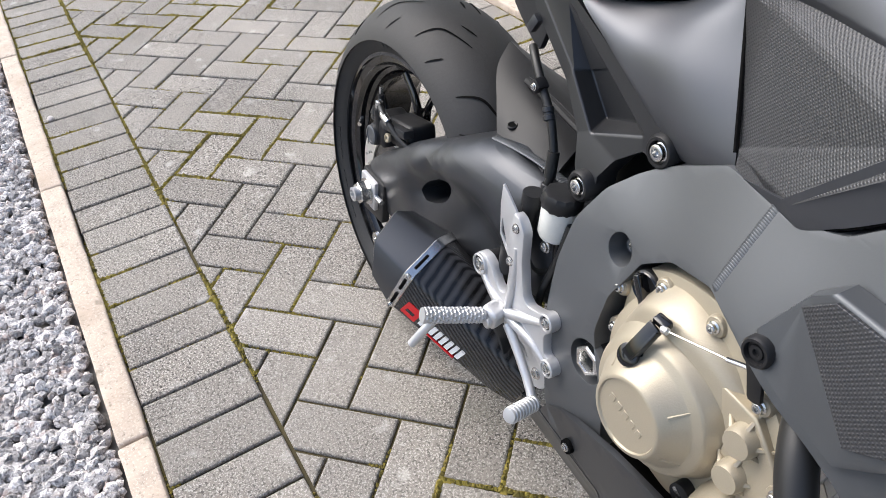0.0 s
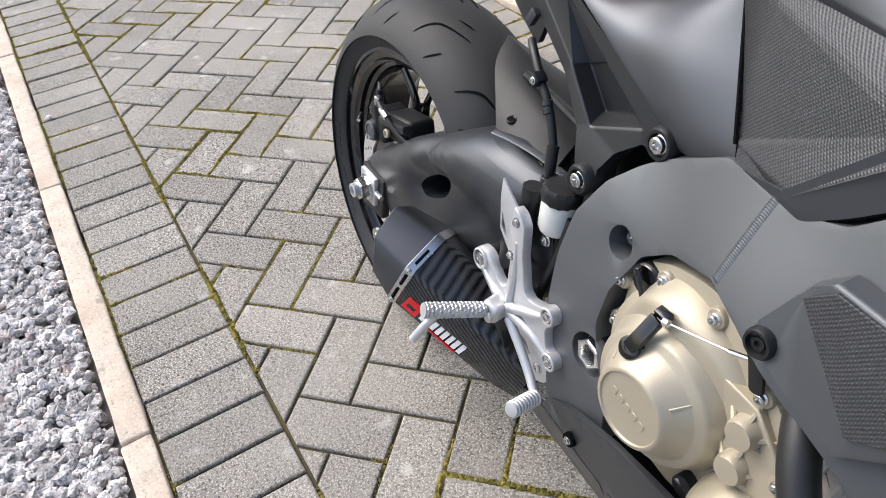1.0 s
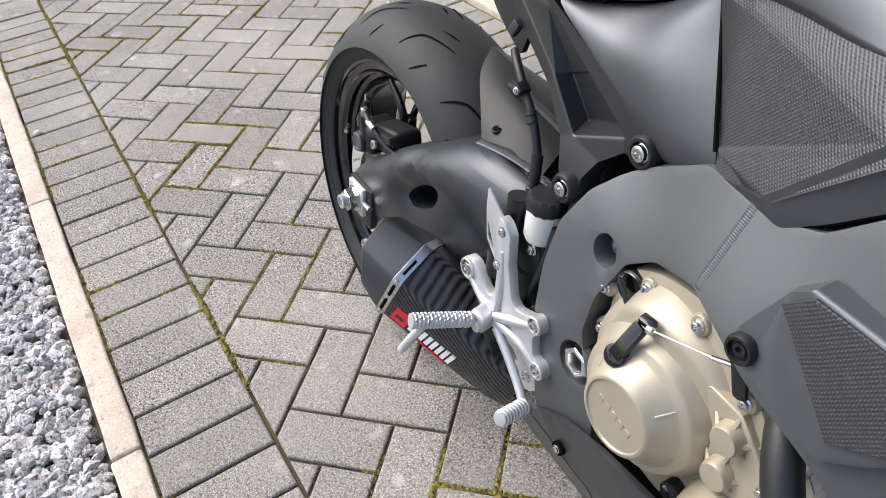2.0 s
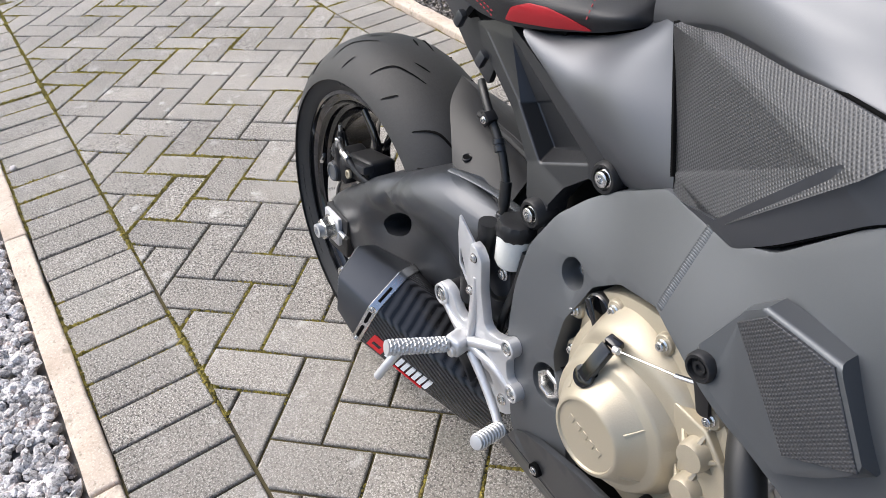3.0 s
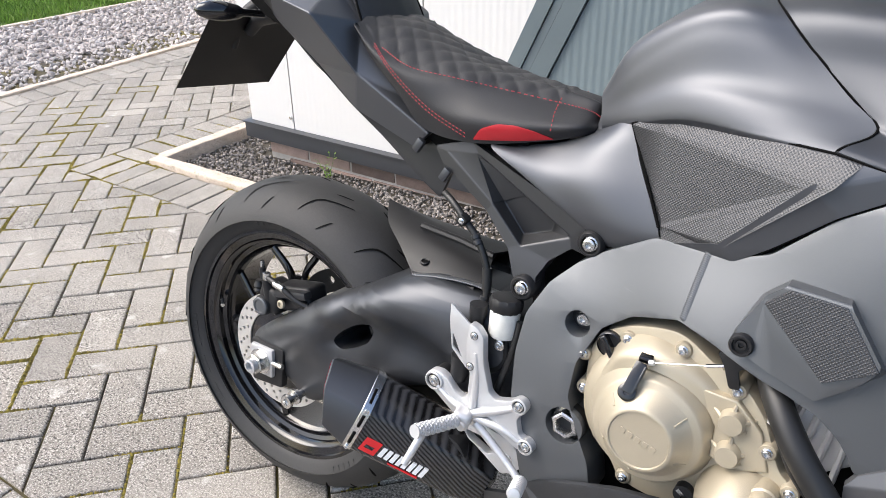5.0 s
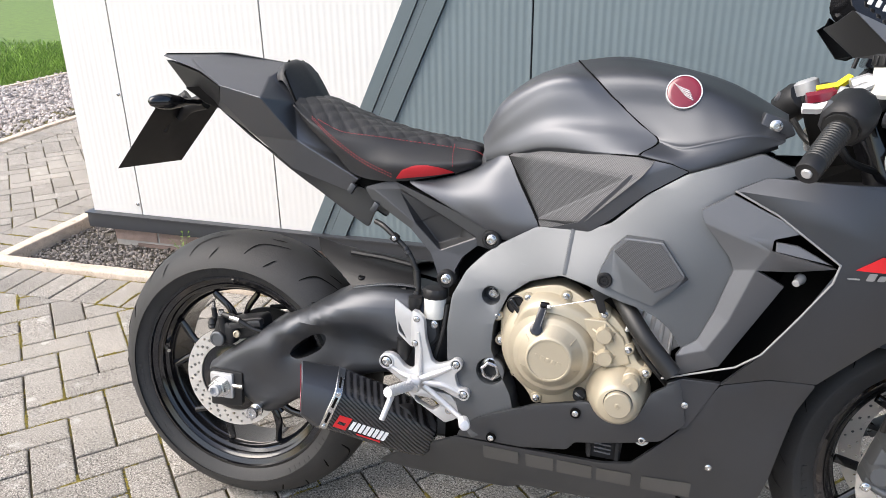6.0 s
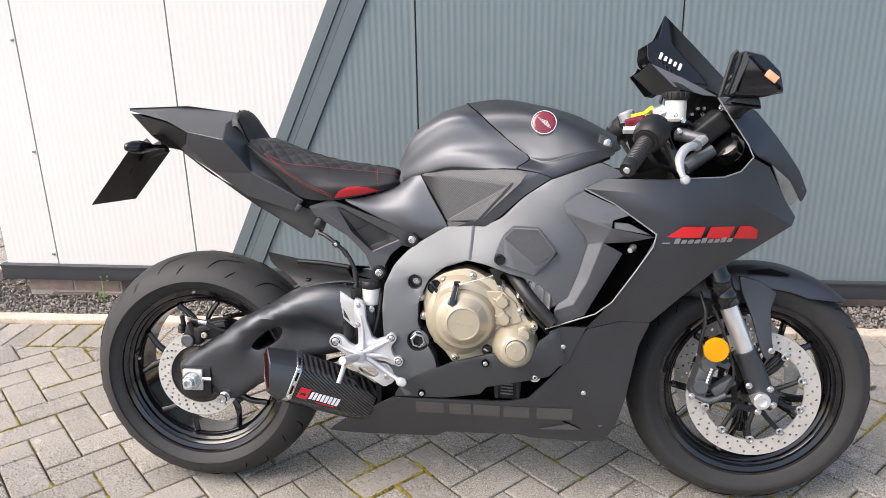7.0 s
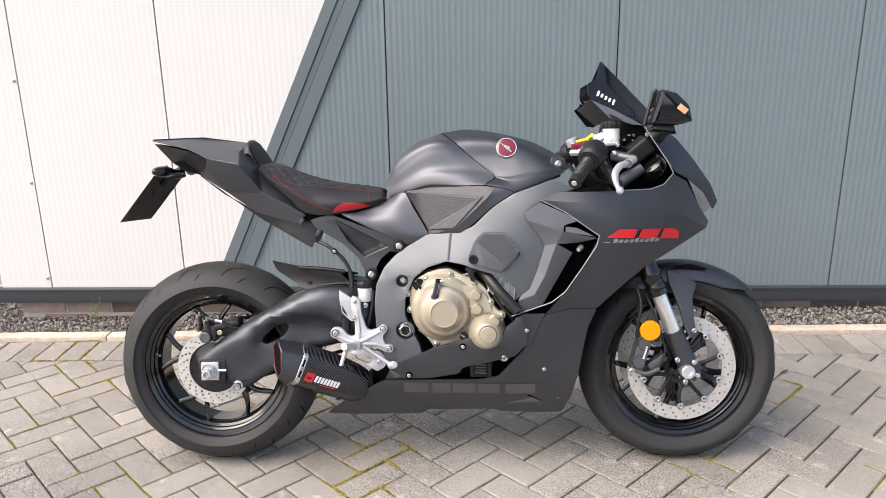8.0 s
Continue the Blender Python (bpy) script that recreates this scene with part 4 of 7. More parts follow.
# tail: cowl with a pale crease, smoked light, flank that runs down to the subframe, padded hump
TL = [(-0.186, 0, 0.998), (-0.177, -0.028, 0.992), (-0.045, -0.100, 0.966), (0.022, -0.134, 0.940), (0.118, -0.152, 0.921), (0.100, -0.080, 0.960), (-0.100, -0.042, 0.990), (0.114, -0.026, 0.982), (0.112, 0, 0.984), (-0.03, 0, 1.003), (0.168, -0.104, 0.840), (0.152, -0.078, 0.912), (-0.030, -0.062, 0.893), (0.054, -0.062, 0.838), (0.292, -0.088, 0.770), (0.140, -0.066, 0.779), (0.262, -0.080, 0.745), (0.245, -0.075, 0.812), (0.008, -0.112, 0.910)]
folded("tail_cowl", TL, [(0, 1, 6, 9), (1, 2, 6), (2, 3, 6), (3, 4, 5, 6), (6, 5, 7, 8, 9), (5, 4, 11), (5, 11, 7), (4, 10, 11), (3, 18, 13, 10, 4), (18, 12, 13), (10, 13, 15), (10, 15, 16, 14), (11, 10, 17), (10, 14, 17)], GUN, bike, "matte black angular tail cowl", 0.012, 0.003, 0.002)
folded("tail_light", [(-0.172, -0.026, 0.984), (-0.048, -0.096, 0.962), (0.018, -0.130, 0.937), (0.006, -0.110, 0.909), (-0.028, -0.062, 0.893), (-0.065, -0.05, 0.897), (-0.114, -0.038, 0.926)], [(0, 1, 6), (1, 2, 3, 4, 5, 6)], PLASTIC, bike, "smoked black tail light", 0.02, 0.004, 0.002)
part("pillion_cowl", flow([[(0.100, 0, 0.984), (0.122, 0, 0.993), (0.152, 0, 0.963), (0.188, 0, 0.905)], [(0.104, -0.045, 0.978), (0.124, -0.048, 0.985), (0.150, -0.045, 0.953), (0.180, -0.045, 0.906)], [(0.110, -0.066, 0.966), (0.126, -0.070, 0.970), (0.146, -0.072, 0.942), (0.166, -0.074, 0.906)], [(0.112, -0.072, 0.950), (0.126, -0.078, 0.952), (0.144, -0.080, 0.932), (0.160, -0.080, 0.900)]], 16, 5, False, True, 0.004), SEATM, bike, "black padded pillion cowl")
both("pillion_seam", rod([(0.118, -0.03, 0.991), (0.130, -0.074, 0.966), (0.148, -0.080, 0.932), (0.162, -0.082, 0.905)], 0.0018, 6), VOID, bike)
shell("undertray", [(-0.029, -0.055, 0.889), (0.04, -0.05, 0.833), (0.13, -0.05, 0.783), (0.286, -0.058, 0.750), (0.327, -0.058, 0.735), (0.302, -0.058, 0.669), (0.248, -0.055, 0.700), (0.158, -0.042, 0.750)], BLACKC, "black plastic undertray")
n0, n1, f0, f1 = (-0.149, -0.100, 0.890), (-0.266, -0.084, 0.753), (-0.150, 0.135, 0.884), (-0.270, 0.150, 0.745)
bm = bmesh.new()
bm.faces.new([bm.verts.new(p) for p in (n0, n1, f1, f0)])
bmesh.ops.solidify(bm, geom=bm.faces[:], thickness=0.003)
plate = part("number_plate", bm, PLASTIC, bike, "plain dark back of the number plate")
part("plate_bracket", tube([(-0.14, 0, 0.91), (-0.17, -0.01, 0.885), (-0.2, -0.005, 0.83)], 0.014, 12, 10, None, 0.006), PLASTIC, bike)
part("plate_bracket", tube([(-0.10, 0, 0.90), (-0.14, 0.0, 0.885), (-0.165, 0.0, 0.86)], 0.018, 12, 10, None, 0.01), PLASTIC, bike)
for s in (-1, 1):
    part("indicator", lathe([(0.006, 0), (0.0065, 0.035), (0.012, 0.045), (0.0165, 0.07), (0.0155, 0.09), (0.009, 0.108), (0.0, 0.114)], (-0.08, 0.045 * s, 0.9), 20, (-0.055, 0.1 * s, 0.003)), GLOSS, bike, "black bullet indicator")
# added filler slabs; near-black paints the shade below the seat and inside the tail
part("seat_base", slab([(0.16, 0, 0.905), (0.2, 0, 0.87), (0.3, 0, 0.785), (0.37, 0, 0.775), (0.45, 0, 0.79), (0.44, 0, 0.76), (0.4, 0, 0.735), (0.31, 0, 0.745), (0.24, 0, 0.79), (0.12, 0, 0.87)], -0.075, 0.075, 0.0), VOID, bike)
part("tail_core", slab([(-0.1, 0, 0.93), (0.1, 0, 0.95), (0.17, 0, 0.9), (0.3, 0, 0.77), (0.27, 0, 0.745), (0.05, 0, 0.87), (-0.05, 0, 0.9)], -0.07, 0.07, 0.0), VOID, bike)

# subframe: a cast triangle with a sunken web
SF = [(0.362, -0.085, 0.773), (0.560, -0.105, 0.700), (0.586, -0.105, 0.676), (0.572, -0.105, 0.657), (0.540, -0.103, 0.664), (0.512, -0.109, 0.640), (0.500, -0.117, 0.615), (0.504, -0.121, 0.590), (0.480, -0.121, 0.580), (0.466, -0.118, 0.606), (0.450, -0.109, 0.642), (0.405, -0.099, 0.684), (0.320, -0.087, 0.733), (0.304, -0.084, 0.755),
      (0.326, -0.087, 0.752), (0.378, -0.089, 0.757), (0.537, -0.103, 0.678), (0.468, -0.107, 0.649), (0.413, -0.099, 0.697), (0.420, -0.078, 0.697), (0.465, -0.078, 0.715), (0.503, -0.081, 0.697), (0.497, -0.077, 0.672), (0.455, -0.075, 0.655)]
folded("subframe", SF, [(0, 1, 16, 15), (1, 2, 3, 4, 16), (16, 4, 5, 17), (17, 5, 6, 7, 8, 9, 10), (13, 0, 15, 14), (13, 14, 18, 11, 12), (18, 17, 10, 11), (14, 15, 20, 19, 18), (15, 16, 21, 20), (16, 17, 23, 22, 21), (17, 18, 19, 23), (19, 20, 21, 22, 23)], BLACKC, bike, "satin black cast subframe with a sunken web", 0.03, 0.0026, 0.002)
# seat: quilted top, plain flanks
top, edge, low = [(0.144, 0, 0.921), (0.199, 0, 0.92), (0.242, 0, 0.904), (0.31, 0, 0.875), (0.379, 0, 0.857), (0.465, 0, 0.847), (0.513, 0, 0.837), (0.525, 0, 0.823)], [(0.161, -0.085, 0.914), (0.214, -0.1, 0.879), (0.263, -0.1, 0.859), (0.326, -0.085, 0.852), (0.389, -0.062, 0.844), (0.47, -0.04, 0.835), (0.513, -0.034, 0.83), (0.528, -0.02, 0.819)], [(0.161, -0.098, 0.906), (0.19, -0.105, 0.873), (0.246, -0.104, 0.823), (0.293, -0.098, 0.779), (0.375, -0.095, 0.773), (0.473, -0.075, 0.791), (0.515, -0.06, 0.804), (0.531, -0.03, 0.811)]
mid = [((a[0] + b[0]) / 2, a[1] * 0.5 + b[1] * 0.5, (a[2] + b[2]) / 2 + 0.010) for a, b in zip(top, edge)]
flank = [((a[0] + b[0]) / 2, min(a[1], b[1]) - 0.006, (a[2] + b[2]) / 2) for a, b in zip(edge, low)]
bm = flow([top, mid, edge, flank, low], 150, 14, False, True)
rim_line = glide(edge, 200)
for v in bm.verts:
    e = min(rim_line, key=lambda p: abs(p.x - v.co.x))
    if abs(v.co.y) < abs(e.y) - 0.002 and v.co.z > e.z - 0.012 and v.co.x < 0.468:
        a, b = (v.co.x + abs(v.co.y)) * math.pi / 0.036, (v.co.x - abs(v.co.y)) * math.pi / 0.036
        v.co.z += 0.0034 * (abs(math.sin(a)) * abs(math.sin(b))) ** 0.45 - 0.0015
bmesh.ops.solidify(bm, geom=bm.faces[:], thickness=0.005)
seat = part("seat", bm, SEATM, bike, "black quilted vinyl seat with red stitching")
from mathutils.bvhtree import BVHTree

seat_tree = BVHTree.FromPolygons([v.co.copy() for v in seat.data.vertices], [tuple(f.vertices) for f in seat.data.polygons])
seat_side = lambda u, w: (seat_tree.ray_cast(Vector((u, -0.4, w)), Vector((0, 1, 0)))[0] or Vector((0, -0.09, 0))).y
inlay = sheet([(0.372, 0, 0.7775), (0.386, 0, 0.796), (0.408, 0, 0.8055), (0.432, 0, 0.807), (0.458, 0, 0.803), (0.483, 0, 0.7945), (0.44, 0, 0.7865)], lambda u, w: seat_side(u, w) - 0.0018, 0.006, 0.003, 0.0008, r=0.004)
part("red_inlay", mirrored(inlay), REDV, seat, "red vinyl seat inlay")
part("red_inlay", inlay, REDV, seat, "red vinyl seat inlay")


def stitches(line, lift, n):
    """A row of thread stitches along each flank, one mesh a flank."""
    pts = glide(line, n * 2)
    for s in (1, -1):
        bm = bmesh.new()
        for i in range(0, n * 2, 2):
            a, b = pts[i] + Vector(lift), pts[i + 1] + Vector(lift)
            tube([Vector((a.x, a.y * s, a.z)), Vector((b.x, b.y * s, b.z))], 0.0008, 1, 5, bm)
        part("stitching", bm, THREAD, seat, "red double stitching")


stitches([(p[0], p[1] - 0.002, p[2] + 0.003) for p in edge[1:]], (0, -0.001, 0.0005), 60)
stitches([(0.205, -0.106, 0.884), (0.25, -0.119, 0.85), (0.31, -0.118, 0.81), (0.372, -0.11, 0.782)], (0, -0.004, 0), 34)
stitches([(0.205, -0.106, 0.888), (0.25, -0.119, 0.855), (0.31, -0.118, 0.815), (0.372, -0.11, 0.787)], (0, -0.004, 0), 34)
stitches([(0.473, -0.036, 0.843), (0.476, -0.06, 0.826), (0.48, -0.075, 0.802)], (0, -0.009, 0.002), 9)

# tank: shoulder, undercut flank and ledge, then the side cover that carries on from it
tank = part("fuel_tank", flow([
    [(0.524, 0, 0.869), (0.559, 0, 0.932), (0.61, 0, 0.974), (0.655, 0, 0.994), (0.692, 0, 1.006)],
    [(0.526, -0.035, 0.862), (0.562, -0.055, 0.923), (0.625, -0.072, 0.966), (0.678, -0.080, 0.982), (0.728, -0.074, 0.980)],
    [(0.530, -0.046, 0.850), (0.575, -0.070, 0.898), (0.645, -0.090, 0.946), (0.706, -0.096, 0.953), (0.762, -0.090, 0.949)],
    [(0.533, -0.050, 0.838), (0.585, -0.076, 0.872), (0.655, -0.098, 0.905), (0.738, -0.110, 0.909), (0.812, -0.114, 0.907)],
    [(0.535, -0.052, 0.829), (0.590, -0.083, 0.853), (0.660, -0.110, 0.884), (0.752, -0.130, 0.883), (0.846, -0.129, 0.880)],
    [(0.536, -0.052, 0.822), (0.594, -0.086, 0.841), (0.660, -0.114, 0.859), (0.745, -0.138, 0.861), (0.820, -0.150, 0.860)],
    [(0.537, -0.050, 0.816), (0.595, -0.082, 0.834), (0.660, -0.108, 0.850), (0.745, -0.136, 0.850), (0.816, -0.152, 0.848)],
    [(0.540, -0.035, 0.800), (0.597, -0.060, 0.815), (0.660, -0.085, 0.82), (0.745, -0.11, 0.82), (0.810, -0.13, 0.82)]], 48, 6, False, True, 0.004), GUN, bike, "satin gunmetal fuel tank")
cover_bm = flow([
    [(0.530, -0.034, 0.838), (0.551, -0.050, 0.846), (0.568, -0.062, 0.850), (0.585, -0.071, 0.848)],
    [(0.514, -0.044, 0.800), (0.545, -0.058, 0.818), (0.569, -0.073, 0.830), (0.590, -0.082, 0.832)],
    [(0.430, -0.077, 0.777), (0.490, -0.074, 0.784), (0.551, -0.094, 0.791), (0.604, -0.093, 0.800)],
    [(0.400, -0.094, 0.773), (0.484, -0.098, 0.757), (0.560, -0.111, 0.757), (0.627, -0.107, 0.762)],
    [(0.462, -0.101, 0.742), (0.526, -0.107, 0.722), (0.588, -0.118, 0.718), (0.648, -0.117, 0.728)],
    [(0.548, -0.104, 0.698), (0.580, -0.109, 0.692), (0.613, -0.116, 0.698), (0.655, -0.119, 0.710)],
    [(0.556, -0.098, 0.688), (0.585, -0.103, 0.680), (0.618, -0.108, 0.686), (0.658, -0.112, 0.700)]], 24, 6, False, False, 0.004)
both("tank_side_cover", cover_bm, GUN, bike, "satin gunmetal side cover")
K = [(0.588, -0.086, 0.835), (0.620, -0.090, 0.8525), (0.818, -0.163, 0.8545), (0.872, -0.170, 0.846), (0.899, -0.170, 0.836), (0.837, -0.174, 0.796), (0.783, -0.166, 0.747), (0.748, -0.160, 0.720), (0.660, -0.126, 0.711), (0.652, -0.125, 0.726), (0.640, -0.104, 0.832), (0.812, -0.181, 0.822), (0.736, -0.165, 0.735), (0.846, -0.168, 0.850)]
folded("knee_panel", K, [(13, 3, 11), (3, 4, 5, 11), (11, 5, 6, 12), (12, 6, 7), (12, 7, 8)], GUN, bike, "dark moulded knee panel", 0.03, 0.004, 0.0015)
folded("knee_grip", K, [(0, 1, 10), (1, 2, 11, 10), (2, 13, 11), (0, 10, 11, 9), (9, 11, 12), (9, 12, 8)], GRIPTEX, bike, "embossed black knee grip", 0.03, 0.005, 0.0015, soft=[(10, 11), (9, 11), (9, 12)])
shroud_bm = flow([
    [(0.694, 0, 1.008), (0.775, 0, 1.017), (0.86, 0, 1.005), (0.962, 0, 0.978), (1.063, 0, 0.927)],
    [(0.730, -0.0745, 0.9815), (0.80, -0.085, 0.985), (0.87, -0.09, 0.982), (0.955, -0.085, 0.958), (1.055, -0.062, 0.917)],
    [(0.782, -0.0975, 0.934), (0.852, -0.108, 0.932), (0.92, -0.12, 0.928), (0.98, -0.117, 0.926), (1.05, -0.10, 0.905)],
    [(0.836, -0.120, 0.891), (0.885, -0.138, 0.885), (0.933, -0.144, 0.893), (0.99, -0.142, 0.904), (1.043, -0.130, 0.895)],
    [(0.849, -0.130, 0.879), (0.886, -0.149, 0.873), (0.932, -0.152, 0.884), (0.99, -0.149, 0.898), (1.042, -0.138, 0.892)],
    [(0.846, -0.134, 0.875), (0.886, -0.152, 0.867), (0.931, -0.154, 0.877), (0.989, -0.150, 0.892), (1.041, -0.139, 0.889)],
    [(0.822, -0.161, 0.8595), (0.872, -0.168, 0.849), (0.903, -0.167, 0.839), (0.972, -0.154, 0.862), (1.032, -0.142, 0.884)],
    [(0.818, -0.153, 0.850), (0.870, -0.160, 0.842), (0.906, -0.157, 0.832), (0.975, -0.144, 0.855), (1.034, -0.132, 0.878)]], 40, 6, False, True, 0.004)
shroud = part("tank_shroud", shroud_bm, MATTE, bike, "matte black tank shroud")
# dark joints between the tank's panels
for pts in ([(0.693, 0, 1.0075), (0.729, -0.0745, 0.981), (0.762, -0.0905, 0.950), (0.781, -0.0975, 0.9345), (0.812, -0.109, 0.908), (0.8475, -0.1295, 0.880), (0.820, -0.1625, 0.8590)], [K[i] for i in (9, 0, 1, 2, 3, 4)], [K[i] for i in (4, 5, 6, 7, 8)]):
    both("panel_joint", tube([(a, b + 0.0008, c) for a, b, c in pts] if len(pts) == 7 else [(a, b + 0.002, c) for a, b, c in pts], 0.0014, 40, 6) if len(pts) == 7 else rod([(a, b + 0.003, c) for a, b, c in pts], 0.0022, 6), VOID, bike)
# frame
_, frame_h = shell("main_frame", [(0.583, -0.108, 0.672), (0.652, -0.124, 0.714), (0.748, -0.156, 0.725), (0.785, -0.166, 0.741), (0.836, -0.172, 0.792), (0.896, -0.170, 0.831), (1.01, -0.165, 0.871), (1.07, -0.17, 0.845), (0.977, -0.19, 0.813), (0.934, -0.194, 0.782), (0.962, -0.197, 0.745), (0.984, -0.198, 0.714), (0.991, -0.199, 0.686), (0.972, -0.201, 0.618), (0.951, -0.203, 0.566), (0.930, -0.204, 0.548), (0.914, -0.207, 0.548), (0.905, -0.208, 0.564), (0.893, -0.208, 0.580), (0.870, -0.208, 0.598), (0.838, -0.208, 0.610), (0.810, -0.208, 0.617), (0.789, -0.206, 0.624), (0.752, -0.198, 0.636), (0.708, -0.178, 0.643)] + [(0.65, -0.158, 0.621), (0.612, -0.152, 0.589), (0.587, -0.155, 0.532), (0.585, -0.158, 0.483), (0.604, -0.16, 0.438), (0.626, -0.16, 0.397), (0.638, -0.158, 0.345), (0.555, -0.155, 0.294), (0.532, -0.155, 0.328), (0.516, -0.152, 0.381), (0.501, -0.15, 0.448), (0.497, -0.146, 0.514), (0.502, -0.138, 0.571), (0.525, -0.125, 0.619), (0.554, -0.112, 0.65)], FRAME, "satin grey aluminium twin-spar frame", thick=0.06, step=0.02, soft=0.004, stiff=4e-3,
      holes=[ring(0.578, 0.581, -0.142, 0.018, 16), ring(0.586, 0.438, -0.158, 0.027, 20)], inner=[(0.62, -0.142, 0.62), (0.7, -0.160, 0.68), (0.86, -0.196, 0.70), (0.8, -0.190, 0.69), (0.895, -0.206, 0.66), (0.93, -0.204, 0.70), (0.83, -0.199, 0.64)])
PAD = [(0.788, -0.203, 0.702), (0.812, -0.209, 0.727), (0.870, -0.213, 0.7255), (0.915, -0.221, 0.667), (0.862, -0.214, 0.617), (0.806, -0.213, 0.634), (0.778, -0.211, 0.648), (0.772, -0.209, 0.662), (0.866, -0.222, 0.637)]
folded("frame_pad", PAD, [(0, 1, 2, 3, 8), (8, 3, 4), (0, 8, 4, 5), (0, 5, 6, 7)], FRAME, bike, "moulded frame guard", 0.024, 0.004, 0.006, soft=[(0, 8), (3, 8), (0, 5)])

# fairing
shell("mid_panel", [(0.524, -0.15, 0.292), (0.542, -0.155, 0.323), (0.564, -0.16, 0.34), (0.673, -0.185, 0.395), (0.772, -0.2, 0.426), (0.794, -0.212, 0.408), (0.825, -0.215, 0.4), (0.859, -0.215, 0.42), (0.876, -0.212, 0.461), (0.921, -0.212, 0.492), (0.937, -0.21, 0.415), (0.901, -0.205, 0.374), (0.837, -0.2, 0.358), (0.753, -0.185, 0.336), (0.74, -0.18, 0.316), (0.654, -0.165, 0.298)], MATTE, stiff=2e-3)
belly, belly_h = shell("belly_pan", [(0.334, -0.06, 0.158), (0.38, -0.1, 0.2), (0.467, -0.13, 0.255), (0.524, -0.15, 0.289), (0.654, -0.16, 0.292), (0.802, -0.17, 0.295), (0.854, -0.178, 0.307), (0.938, -0.2, 0.407), (0.984, -0.212, 0.493), (1.055, -0.205, 0.51), (1.131, -0.19, 0.507), (1.108, -0.18, 0.449), (1.097, -0.172, 0.385), (1.086, -0.165, 0.316), (1.069, -0.15, 0.243), (1.043, -0.13, 0.185), (0.961, -0.125, 0.182), (0.861, -0.12, 0.184), (0.836, -0.118, 0.19), (0.65, -0.11, 0.186), (0.624, -0.1, 0.17)], MATTE, "matte black belly pan", step=0.03, stiff=2e-3)
F = [(0.971, -0.2, 0.815), (1.037, -0.206, 0.782), (1.13, -0.23, 0.716), (1.124, -0.232, 0.69), (1.081, -0.232, 0.626), (1.036, -0.23, 0.56), (0.984, -0.213, 0.495), (1.055, -0.206, 0.512), (1.131, -0.19, 0.508), (1.202, -0.178, 0.569), (1.267, -0.165, 0.62), (1.365, -0.15, 0.678), (1.45, -0.125, 0.727), (1.461, -0.11, 0.745), (1.434, -0.12, 0.783), (1.383, -0.15, 0.862), (1.339, -0.178, 0.883), (1.309, -0.194, 0.853), (1.268, -0.206, 0.842), (1.19, -0.212, 0.838), (1.128, -0.214, 0.837), (1.018, -0.180, 0.836), (1.189, -0.217, 0.828), (1.268, -0.208, 0.817), (1.356, -0.172, 0.776), (1.422, -0.138, 0.743), (1.172, -0.23, 0.752), (1.269, -0.212, 0.744), (1.348, -0.178, 0.728), (1.168, -0.22, 0.637), (1.267, -0.192, 0.679), (1.092, -0.219, 0.8075)]
FACES = [(0, 1, 31), (0, 31, 20, 21), (1, 2, 26, 31), (31, 26, 22, 20), (22, 23, 27, 26), (23, 24, 28, 27), (24, 25, 12, 11, 28), (2, 3, 4, 29, 26), (4, 5, 7, 8, 29), (5, 6, 7), (29, 9, 8), (26, 27, 30, 29), (29, 30, 10, 9), (27, 28, 11, 30), (30, 11, 10),
         (20, 22, 19), (22, 23, 18, 19), (23, 24, 17, 18), (17, 24, 15, 16), (24, 25, 14, 15), (25, 12, 13, 14)]
SOFT = [(31, 20), (1, 31), (0, 31), (31, 26), (22, 26), (23, 27), (24, 28), (26, 27), (27, 28), (28, 11), (2, 26), (26, 29), (4, 29), (8, 29), (29, 9), (27, 30), (29, 30), (30, 10), (30, 11), (5, 7), (22, 19), (23, 18), (24, 17), (24, 15), (25, 14)]
fairing = facets("side_fairing", F, FACES, MATTE, bike, "matte black side fairing with red mark", 0.008, SOFT)
folded("fairing_web", [(0.900, -0.2115, 0.484), (0.922, -0.2125, 0.496), (0.984, -0.2135, 0.497), (0.941, -0.2030, 0.405), (0.925, -0.208, 0.400), (0.900, -0.2115, 0.420)], [(0, 1, 2, 3, 4, 5)], MATTE, bike, "", 0.01, 0, 0.0015)
fairing_h = warp([F[i] for i in (2, 26, 22, 23, 27, 28, 30, 29, 3, 11)], 0)
DP = [(0.924, -0.206, 0.781), (0.970, -0.203, 0.809), (1.042, -0.2105, 0.776), (0.992, -0.2165, 0.749), (0.930, -0.2105, 0.762), (1.034, -0.216, 0.746), (1.029, -0.221, 0.728), (1.125, -0.227, 0.710), (1.014, -0.2165, 0.696), (0.982, -0.2065, 0.689), (0.974, -0.2065, 0.709),
      (0.961, -0.2075, 0.618), (0.982, -0.217, 0.605), (0.940, -0.209, 0.566), (0.953, -0.217, 0.552), (0.918, -0.2095, 0.550), (0.909, -0.211, 0.534), (0.913, -0.204, 0.498), (0.978, -0.203, 0.523), (1.060, -0.199, 0.668), (1.072, -0.208, 0.696), (1.069, -0.215, 0.757)]
folded("air_duct", DP, [(0, 1, 2, 3), (3, 2, 21, 5), (0, 3, 6, 4), (3, 5, 6), (4, 6, 8, 9, 10), (6, 7, 20, 8), (9, 8, 12, 11), (11, 12, 14, 13), (13, 14, 16, 15), (16, 14, 18, 17), (8, 19, 18, 14, 12)], DUCT, bike, "dark satin faceted air duct panel", 0.012, 0.0022, 0.0014)
